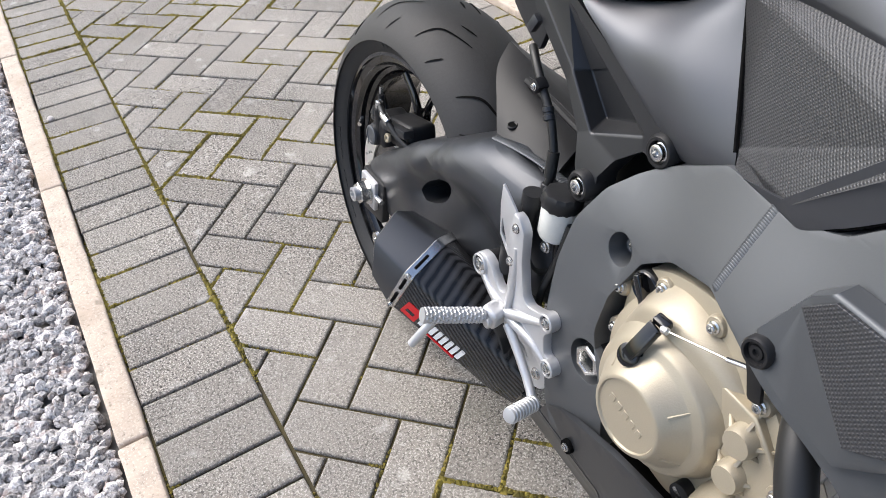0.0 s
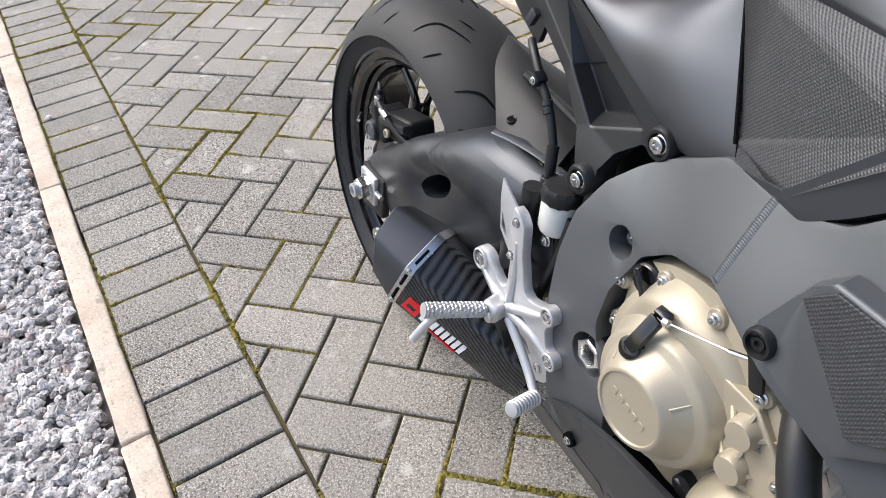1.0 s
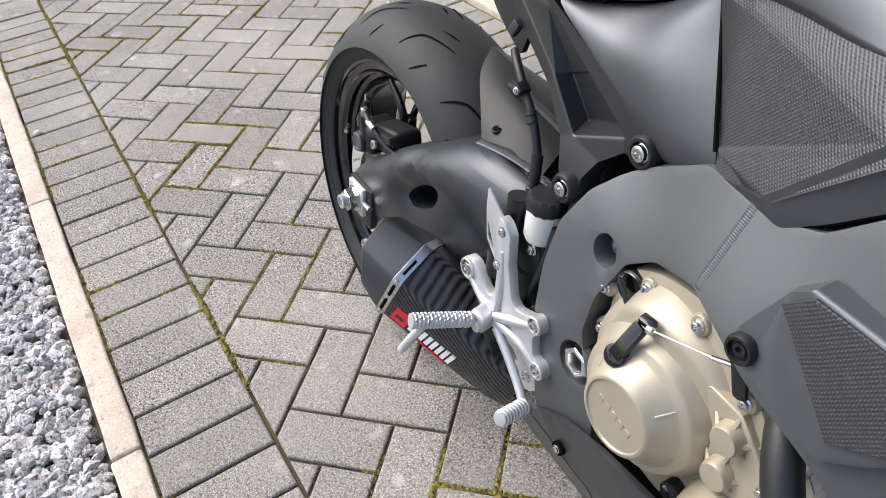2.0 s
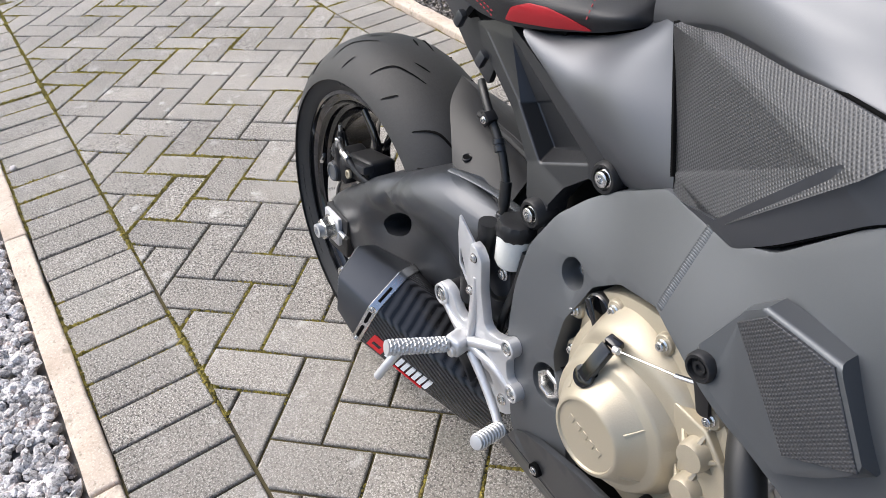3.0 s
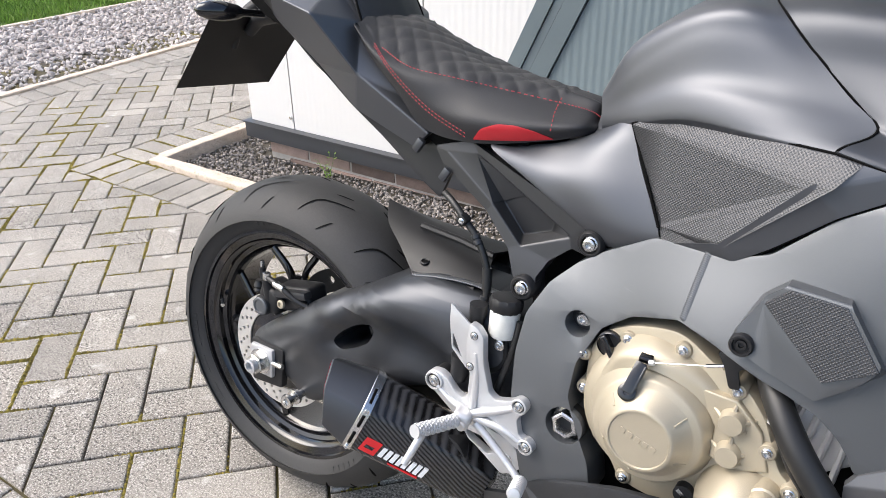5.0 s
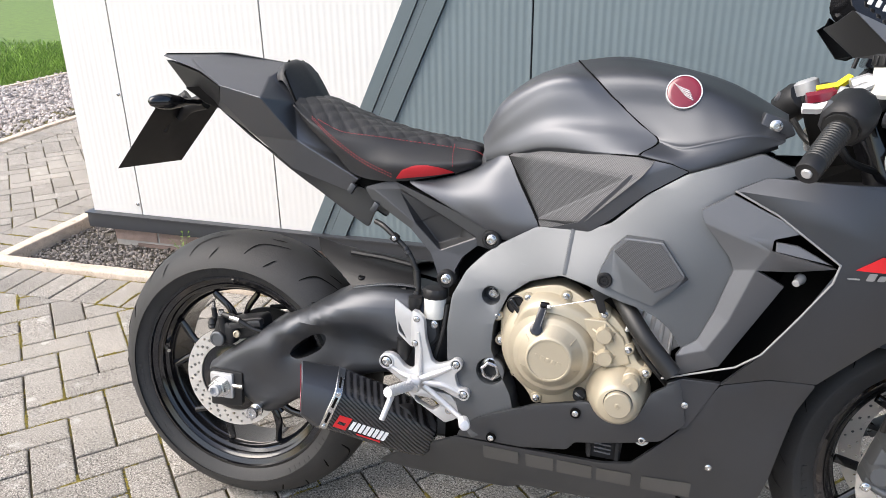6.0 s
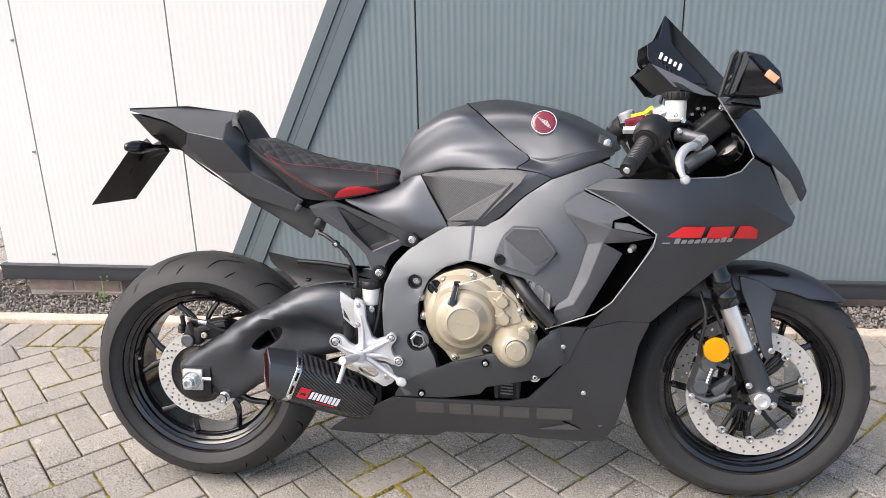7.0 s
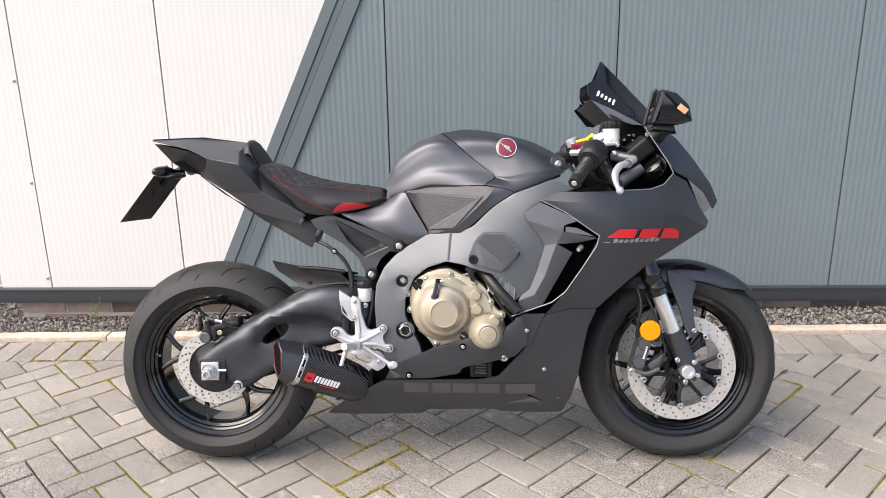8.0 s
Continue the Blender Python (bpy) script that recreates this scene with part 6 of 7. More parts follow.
hexbolt(bike, (0.469, -0.14, 0.51), 0.006, 0.005)
hose = part("brake_hose", tube([(0.33, -0.09, 0.69), (0.35, -0.1, 0.684), (0.378, -0.108, 0.665), (0.407, -0.112, 0.638), (0.428, -0.115, 0.592), (0.428, -0.12, 0.555)], 0.0052, 40, 10), HOSE, bike, "black braided brake hose")
part("hose_sleeve", tube([(0.424, -0.114, 0.606), (0.428, -0.117, 0.575)], 0.0072, 6, 10), HOSE, hose)
for p, d in (((0.398, -0.1115, 0.649), (0.55, -0.1, -0.8)), ((0.4275, -0.1185, 0.566), (0.0, -0.1, -1))):
    part("hose_crimp", lathe([(0.0054, 0), (0.0069, 0.001), (0.0069, 0.006), (0.0057, 0.007), (0.0057, 0.009), (0.0069, 0.010), (0.0069, 0.015), (0.0054, 0.016)], p, 14, d), BLACKC, hose)
part("hose_clamp", box((0.014, 0.016, 0.015), (0.378, -0.112, 0.666), (0, 35, 0), 0.003), PLASTIC, bike)
hexbolt(bike, (0.379, -0.120, 0.666), 0.0034, 0.003)

# frame fasteners
for u, v, w, r in ((0.567, -0.106, 0.679, 0.012), (0.486, -0.121, 0.598, 0.012)):
    part("bolt_boss", lathe([(r + 0.006, v + 0.02), (r + 0.006, v - 0.004), (r + 0.003, v - 0.008), (r, v - 0.008), (r, v - 0.002), (0, v - 0.002)], (u, 0, w), 28), PLASTIC, bike)
    hexbolt(bike, (u, v - 0.002, w), r * 0.7, 0.009)
FB, FP = frame_h(0.578, 0.581), frame_h(0.586, 0.438)
part("bolt_sleeve", lathe([(0.0186, FB + 0.008), (0.0184, FB + 0.026), (0, FB + 0.026)], (0.578, 0, 0.581), 24), BLACKC, bike)
hexbolt(bike, (0.578, FB + 0.025, 0.581), 0.0085, 0.010)
part("pivot_sleeve", lathe([(0.0285, FP + 0.008), (0.0280, FP + 0.022), (0, FP + 0.022)], (0.586, 0, 0.438), 32), PLASTIC, bike)
part("pivot_washer", lathe([(0.0225, FP + 0.022), (0.0225, FP + 0.016), (0.021, FP + 0.015), (0.0, FP + 0.015)], (0.586, 0, 0.438), 32), STEEL, bike)
part("pivot_nut", lathe([(0.0195, FP + 0.016), (0.0195, FP + 0.001), (0.0172, FP - 0.001), (0.0138, FP - 0.001), (0.0128, FP + 0.0005), (0.0124, FP + 0.0145)], (0.586, 0, 0.438), 6), STEEL, bike, "large hollow hexagonal swingarm pivot nut")
part("pivot_bore", lathe([(0.0135, FP + 0.0135), (0.0, FP + 0.0135)], (0.586, 0, 0.438), 24), PLASTIC, bike)
part("frame_bolt", lathe([(0.0128, -0.19), (0.0128, -0.213), (0.0112, -0.2155), (0.0090, -0.2155), (0.0084, -0.2115), (0.0062, -0.2115), (0.0056, -0.2135), (0.0030, -0.2135), (0.0026, -0.211), (0, -0.211)], (0.783, 0, 0.652), 24), PLASTIC, bike)
# one ripple after another along the spar's seam
bm = bmesh.new()
for i in range(40):
    f = i / 39
    u, w = 0.715 + 0.008 * f, 0.646 + 0.084 * f
    bmesh.ops.create_uvsphere(bm, u_segments=10, v_segments=6, radius=0.0068, matrix=Matrix.Translation((u, frame_h(u, w) + 0.0006, w)) @ pose(0, 0, 0, 0, 20, 0) @ Matrix.Diagonal((1.0, 0.17, 0.42, 1)))
part("weld_bead", bm, FRAME, bike, "rippled weld bead", kind="stuff")

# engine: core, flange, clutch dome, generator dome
# plain boxes behind the openings; the shade in there is their near-black colour
engine = part("engine", box((0.42, 0.2, 0.3), (0.74, 0, 0.44), (0, 12, 0), 0.03), VOID, bike, "engine core, near-black for the shade behind the covers")
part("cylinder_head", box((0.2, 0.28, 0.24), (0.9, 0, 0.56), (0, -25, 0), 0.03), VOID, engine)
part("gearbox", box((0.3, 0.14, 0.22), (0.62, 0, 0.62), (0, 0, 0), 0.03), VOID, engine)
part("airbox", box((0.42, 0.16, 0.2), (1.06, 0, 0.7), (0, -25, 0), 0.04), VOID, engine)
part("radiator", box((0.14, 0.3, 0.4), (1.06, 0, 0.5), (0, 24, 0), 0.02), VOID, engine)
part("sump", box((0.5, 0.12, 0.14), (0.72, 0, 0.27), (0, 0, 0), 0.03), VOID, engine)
FL = [(0.598, 0, 0.543), (0.603, 0, 0.565), (0.619, 0, 0.588), (0.649, 0, 0.606), (0.680, 0, 0.616), (0.707, 0, 0.621), (0.728, 0, 0.615), (0.753, 0, 0.601), (0.780, 0, 0.594), (0.804, 0, 0.579), (0.822, 0, 0.559), (0.836, 0, 0.531), (0.849, 0, 0.504), (0.873, 0, 0.492), (0.866, 0, 0.466), (0.869, 0, 0.439), (0.860, 0, 0.404), (0.840, 0, 0.381), (0.816, 0, 0.375), (0.791, 0, 0.386), (0.772, 0, 0.403), (0.754, 0, 0.399), (0.728, 0, 0.389), (0.695, 0, 0.387), (0.667, 0, 0.389), (0.653, 0, 0.409), (0.629, 0, 0.429), (0.609, 0, 0.471), (0.598, 0, 0.508)]
FLANGE = lambda u: -0.138 - 0.18 * (u - 0.59)
bm = slab(FL, 0.0, 0.05, 0.004, r=0.008)
for v in bm.verts:
    v.co.y += FLANGE(v.co.x)
cover = part("engine_cover", bm, GOLD, bike, "champagne gold cast engine cover")
part("clutch_dome", lathe([(0.098, -0.13), (0.097, -0.148), (0.0945, -0.155), (0.0895, -0.160), (0.0815, -0.1645), (0.0795, -0.167), (0.0685, -0.1905), (0.0665, -0.1932), (0.0645, -0.1945), (0.0585, -0.1965), (0.0565, -0.1982), (0.0425, -0.2165), (0.0405, -0.2195), (0.0385, -0.2205), (0.0365, -0.2205), (0.0355, -0.2185), (0.0, -0.2185)], (0.700, 0, 0.500), 80), GOLD, cover)
for a in (40, 142, 205, 262, 338):
    c, d = math.cos(radians(a)), math.sin(radians(a))
    part("dome_rib", tube([(0.700 + 0.046 * c, -0.2115, 0.500 + 0.046 * d), (0.700 + 0.060 * c, -0.192, 0.500 + 0.060 * d)], 0.0016, 4, 6), GOLD, cover)
for i in range(5):
    part("raised_mark", box((0.0068, 0.0012, 0.0075), (0.680 + i * 0.0095, -0.2188, 0.5055 - i * 0.0028), (0, 14, 0), 0.0004, None, 1), GOLD, cover)
part("generator_dome", lathe([(0.056, -0.15), (0.0555, -0.176), (0.052, -0.192), (0.044, -0.210), (0.036, -0.2245), (0.0325, -0.229), (0.030, -0.2305), (0.0, -0.231)], (0.821, 0, 0.439), 56), GOLD, cover)
part("generator_cap", lathe([(0.0232, -0.228), (0.0232, -0.2395), (0.0215, -0.2415), (0.0, -0.242)], (0.8235, 0, 0.4435), 40), GOLD, cover, "round gold inspection cap")
part("cap_groove", lathe([(0.0246, -0.2300), (0.0244, -0.2316), (0.0228, -0.2316)], (0.8235, 0, 0.4435), 40), PLASTIC, cover)
hexbolt(cover, (0.8235, -0.242, 0.4435), 0.0042, 0.002, mat=GOLD)
part("small_cap", lathe([(0.0175, -0.165), (0.0165, -0.205), (0.0145, -0.207), (0.0138, -0.2195), (0.0125, -0.2215), (0, -0.2215)], (0.841, 0, 0.476), 28), GOLD, cover)
hexbolt(cover, (0.841, -0.2215, 0.476), 0.003, 0.0015, mat=GOLD)
for u, w in ((0.790, 0.547), (0.7935, 0.506)):
    bm = lathe([(0.0175, -0.16), (0.0142, -0.193), (0.0125, -0.1965), (0, -0.197)], (u, 0, w), 28)
    for a in (15, 90, 165, 270, 330):
        c, d = math.cos(radians(a)), math.sin(radians(a))
        tube([(u + 0.012 * c, -0.188, w + 0.012 * d), (u + 0.027 * c, -0.176, w + 0.027 * d)], 0.0032, 4, 6, bm, 0.0012)
    part("cover_boss", bm, GOLD, cover)
# raised field with a folded rim round the two bosses
folded("boss_field", [(0.742, -0.178, 0.570), (0.790, -0.184, 0.572), (0.822, -0.186, 0.545), (0.838, -0.186, 0.500), (0.800, -0.186, 0.485), (0.774, -0.184, 0.492), (0.772, -0.181, 0.53)], [(0, 1, 2, 3, 4, 5, 6)], GOLD, cover, "", 0.02, 0, 0.003, False)
# shoulder that rises behind the clutch dome
part("cover_shoulder", flow([[(0.625, -0.15, 0.545), (0.645, -0.15, 0.588), (0.69, -0.15, 0.607), (0.75, -0.15, 0.595), (0.8, -0.15, 0.56), (0.825, -0.15, 0.51)],
                             [(0.628, -0.166, 0.54), (0.648, -0.172, 0.575), (0.69, -0.176, 0.592), (0.745, -0.176, 0.58), (0.785, -0.172, 0.548), (0.8, -0.166, 0.505)],
                             [(0.635, -0.172, 0.53), (0.655, -0.176, 0.56), (0.69, -0.184, 0.575), (0.735, -0.182, 0.565), (0.765, -0.178, 0.54), (0.775, -0.166, 0.5)]], 30, 5, False, False, 0.006), GOLD, cover)
for u, w in ((0.649, 0.588), (0.718, 0.603), (0.787, 0.581), (0.832, 0.525), (0.633, 0.441), (0.675, 0.399), (0.600, 0.497), (0.864, 0.489), (0.592, 0.544)):
    f = FLANGE(u)
    part("bolt_boss", lathe([(0.0105, f + 0.03), (0.0105, f - 0.003), (0.009, f - 0.005), (0, f - 0.005)], (u, 0, w), 18), GOLD, cover)
    hexbolt(cover, (u, f - 0.005, w), 0.0046, 0.006)
part("oil_filler_cap", lathe([(0.0175, -0.135), (0.0175, -0.149), (0.0155, -0.1515), (0.0135, -0.149), (0.0, -0.149)], (0.6265, 0, 0.571), 28), PLASTIC, cover, "black oil filler cap with a bright grip")
part("filler_grip", box((0.0085, 0.014, 0.031), (0.6265, -0.153, 0.571), (0, -35, 0), 0.0025, None, 3), GLOSS, cover)
part("filler_rim", lathe([(0.0148, -0.1512), (0.0158, -0.1524), (0.0168, -0.1512)], (0.6265, 0, 0.571), 28), GLOSS, cover)
part("drain_cap", lathe([(0.012, -0.15), (0.012, -0.18), (0, -0.18)], (0.755, 0, 0.425), 20), PLASTIC, cover)
part("drain_slot", box((0.018, 0.002, 0.005), (0.755, -0.1805, 0.425), (0, 35, 0)), STEEL, cover)
SB, SD = Vector((0.674, -0.178, 0.536)), Vector((0, -0.9, 0.42)).normalized()
part("arm_boss", lathe([(0.0145, -0.01), (0.0130, 0.022), (0.0115, 0.024), (0, 0.024)], SB, 24, SD), GOLD, cover)
part("clutch_arm", lathe([(0.0112, 0.023), (0.0112, 0.027), (0.0085, 0.0275), (0.0085, 0.0300), (0.0108, 0.0305), (0.0108, 0.0350), (0.0092, 0.0358), (0.004, 0.0358), (0.0035, 0.0348), (0, 0.0348)], SB, 24, SD), GLOSS, cover, "black clutch release arm")
arm0 = SB + SD * 0.034
arm1 = Vector((0.682, -0.192, 0.588))
along = (arm1 - arm0).normalized()
across = along.cross(SD).normalized()
turn = Matrix((along, across, along.cross(across))).transposed().to_4x4()
for size, shift in (((0.040, 0.0135, 0.0045), 0.0), ((0.036, 0.0025, 0.009), 0.0068)):
    bm = box(size, bevel=0.0012)
    bmesh.ops.transform(bm, verts=bm.verts, matrix=Matrix.Translation(arm0.lerp(arm1, 0.45) + across * shift) @ turn)
    part("clutch_lever", bm, GLOSS, cover)
part("arm_clevis", box((0.016, 0.010, 0.008), (0.684, -0.188, 0.589), (20, 0, 0), 0.002), GLOSS, cover)
part("cable_nipple", lathe([(0, 0), (0.0035, 0), (0.0035, 0.006), (0, 0.006)], (0.689, -0.193, 0.588), 12, (1, 0, 0.2)), CHROME, cover)
part("clutch_cable", tube([(0.690, -0.193, 0.588), (0.73, -0.188, 0.598), (0.764, -0.184, 0.607), (0.79, -0.178, 0.615), (0.83, -0.160, 0.630)], 0.0010, 20, 6), STEEL, cover, "bare steel clutch cable")
part("cable_stay", slab([(0.758, -0.185, 0.625), (0.795, -0.185, 0.63), (0.797, -0.185, 0.618), (0.783, -0.185, 0.61), (0.79, -0.195, 0.588), (0.778, -0.195, 0.585), (0.768, -0.185, 0.61)], -0.187, -0.183, 0.0005), PLASTIC, cover)
part("cable_adjuster", tube([(0.75, -0.186, 0.603), (0.776, -0.181, 0.611)], 0.0024, 6, 8), STEEL, cover)
# coolant pipe and bare cylinder casting in the gap
part("coolant_pipe", tube([(0.801, -0.13, 0.621), (0.821, -0.18, 0.601), (0.857, -0.212, 0.560), (0.907, -0.226, 0.507)], 0.0155, 30, 16), HOSE, bike, "black coolant pipe")
part("cylinder_casting", slab([(0.80, 0, 0.615), (0.85, 0, 0.625), (0.90, 0, 0.61), (0.922, 0, 0.572), (0.920, 0, 0.54), (0.885, 0, 0.512), (0.858, 0, 0.516), (0.828, 0, 0.555)], -0.172, -0.1, 0.006), ALLOY, bike, "bare alloy cylinder casting")
for k in range(5):
    part("cylinder_rib", rod([(0.838 + k * 0.016, -0.174, 0.6 - k * 0.006), (0.826 + k * 0.018, -0.174, 0.555 - k * 0.011)], 0.004), ALLOY, bike)
hexbolt(bike, (0.886, -0.173, 0.585), 0.006, 0.008)
part("wiring", tube([(0.84, -0.19, 0.55), (0.86, -0.195, 0.52), (0.885, -0.19, 0.49), (0.9, -0.18, 0.47)], 0.005, 14, 8), HOSE, bike)
# slotted vent between the mid panel and the belly pan
grille = part("side_vent", slab([(0.77, 0, 0.345), (0.838, 0, 0.35), (0.835, 0, 0.298), (0.774, 0, 0.3)], -0.158, -0.14, 0.001), PLASTIC, bike, "slotted black vent above the belly pan")
for k in range(4):
    part("vent_slat", box((0.03, 0.004, 0.003), (0.803, -0.16, 0.336 - k * 0.008), (0, 4, 0)), FRAME, grille)
for u in (0.779, 0.829):
    part("vent_post", box((0.006, 0.01, 0.046), (u, -0.162, 0.325)), PLASTIC, grille)
part("panel_washer", lathe([(0, -0.196), (0.012, -0.196), (0.013, -0.199), (0.012, -0.201), (0, -0.201)], (0.869, 0, 0.37), 24), ALLOY, bike)
hexbolt(bike, (0.869, -0.201, 0.37), 0.006, 0.006)

# front forks, calipers, mudguard
def fork(s):
    d = Vector((0.157, 0, -0.37)).normalized()
    low = Vector((1.418, 0.1 * s, 0.315))
    at = lambda k: low - d * k
    leg = part("fork", tube([at(-0.03), at(0.06), at(0.115)], 0.03, 14, 20, None, 0.0265), MATTE, bike, "front fork leg with chrome stanchion")
    part("stanchion", tube([at(0.11), at(0.27)], 0.0215, 4, 24), CHROME, leg, "polished chrome stanchion")
    part("fork_seal", lathe([(0.0215, 0), (0.029, 0.0), (0.03, 0.006), (0.028, 0.012), (0.03, 0.018), (0.03, 0.03), (0.0275, 0.034), (0.0275, 0.05), (0.03, 0.054), (0.03, 0.07), (0.0265, 0.078), (0.0265, 0.44), (0, 0.44)], at(0.235), 28, -d), GLOSS, leg)
    part("axle_clamp", box((0.06, 0.03, 0.05), tuple(low + Vector((0.005, 0, -0.01))), (0, 23, 0), 0.008, None, 3), MATTE, leg)
    return leg


forks = [fork(s) for s in (-1, 1)]
part("front_axle", lathe([(0.02, -0.1), (0.02, -0.139), (0.0175, -0.142), (0.011, -0.142), (0.0105, -0.135), (0, -0.135)], (1.409, 0, 0.305), 28), CHROME, bike, "bright hollow front axle end")
for dx, dz in ((0.03, -0.012), (-0.005, -0.03), (0.02, 0.028), (-0.03, 0.035)):
    hexbolt(bike, (1.409 + dx, -0.128, 0.305 + dz), 0.006, 0.006)
for s in (-1, 1):
    bm = bmesh.new()
    box((0.04, 0.05, 0.115), (1.278, 0.095 * s, 0.36), (0, 16, 0), 0.007, bm, 2)
    for k in (-0.028, 0.028):
        lathe([(0, 0.128 * s), (0.017, 0.128 * s), (0.02, 0.12 * s), (0.02, 0.08 * s), (0, 0.08 * s)], (1.276 + k * 0.28, 0, 0.36 + k), 20, bm=bm)
    tube([(1.25, 0.11 * s, 0.31), (1.29, 0.12 * s, 0.296), (1.33, 0.115 * s, 0.31)], 0.007, 10, 10, bm)
    box((0.05, 0.03, 0.02), (1.315, 0.1 * s, 0.39), (0, 20, 0), 0.005, bm)
    box((0.06, 0.03, 0.022), (1.325, 0.1 * s, 0.33), (0, -35, 0), 0.005, bm)
    c = part("front_caliper", bm, FRAME, bike, "grey radial front brake caliper")
    for k in range(6):
        part("caliper_mark", box((0.005, 0.002, 0.0048), (1.285 + 0.0018 * (k - 2.5), 0.1295 * s, 0.362 + 0.0064 * (k - 2.5)), (0, 16, 0)), WHITED, c)
    hexbolt(c, (1.248, 0.125 * s, 0.308), 0.006, 0.006, (0, s, 0))
    hexbolt(c, (1.31, 0.12 * s, 0.408), 0.006, 0.006, (0, s, 0))
    part("brake_hose", tube([(1.262, 0.115 * s, 0.41), (1.266, 0.12 * s, 0.46), (1.272, 0.115 * s, 0.51), (1.262, 0.09 * s, 0.56)], 0.0048, 20, 8), HOSE, bike, "front brake hose")
    part("brake_hose", tube([(1.33, 0.115 * s, 0.315), (1.345, 0.12 * s, 0.36), (1.338, 0.115 * s, 0.40), (1.32, 0.11 * s, 0.46), (1.29, 0.1 * s, 0.53)], 0.0038, 24, 8), HOSE, bike)
    part("reflector_bracket", slab([(1.28, 0.13 * s, 0.44), (1.31, 0.13 * s, 0.44), (1.325, 0.13 * s, 0.40), (1.312, 0.13 * s, 0.395)], 0.14 * s, 0.135 * s, 0.0), PLASTIC, bike)
    part("reflector", lathe([(0.0, 0.14 * s), (0.0295, 0.14 * s), (0.0295, 0.148 * s), (0.027, 0.151 * s), (0.0, 0.1515 * s)], (1.294, 0, 0.432), 40), AMBER, bike, "round amber reflector")


def mudguard():
    rows = []
    for v, r, a0, a1 in ((0.0, 0.318, 46, 128), (-0.035, 0.316, 47, 128), (-0.06, 0.305, 50, 127), (-0.072, 0.288, 56, 122), (-0.078, 0.268, 66, 116)):
        rows.append([(1.408 + r * math.cos(radians(a)), v, 0.3 + r * math.sin(radians(a))) for a in (a0 + (a1 - a0) * k / 6 for k in range(7))])
    return flow(rows, 36, 5, False, True, 0.003)


mud = part("front_mudguard", mudguard(), MATTE, bike, "matte black front mudguard")
st = [(1.352, -0.09, 0.6), (1.405, -0.088, 0.585), (1.44, -0.09, 0.56), (1.425, -0.1, 0.52), (1.43, -0.11, 0.45), (1.438, -0.115, 0.41), (1.418, -0.115, 0.4), (1.405, -0.11, 0.43), (1.385, -0.1, 0.5), (1.36, -0.092, 0.56)]
bm = sheet(st, warp(st), 0.02, 0.012, 0.003)
part("mudguard_strut", mirrored(bm), MATTE, mud)
part("mudguard_strut", bm, MATTE, mud)
# near-black slab paints the shade of a slot in the mudguard
part("mudguard_slot", slab([(1.372, -0.07, 0.608), (1.43, -0.07, 0.614), (1.478, -0.07, 0.6), (1.43, -0.07, 0.602)], -0.0745, -0.06, 0.0), VOID, mud)
hexbolt(mud, (1.428, -0.118, 0.425), 0.006, 0.005)

def mirror_shell(s):
    """A wedge-shaped mirror housing with folded edges."""
    outline = [(1.271, -0.28, 1.104), (1.309, -0.28, 1.095), (1.342, -0.28, 1.063), (1.351, -0.28, 1.022), (1.309, -0.28, 1.013), (1.26, -0.28, 1.015), (1.246, -0.28, 1.018)]
    bm = slab(outline, -0.315, -0.24, 0.012, r=0.005)
    return mirrored(bm) if s > 0 else bm


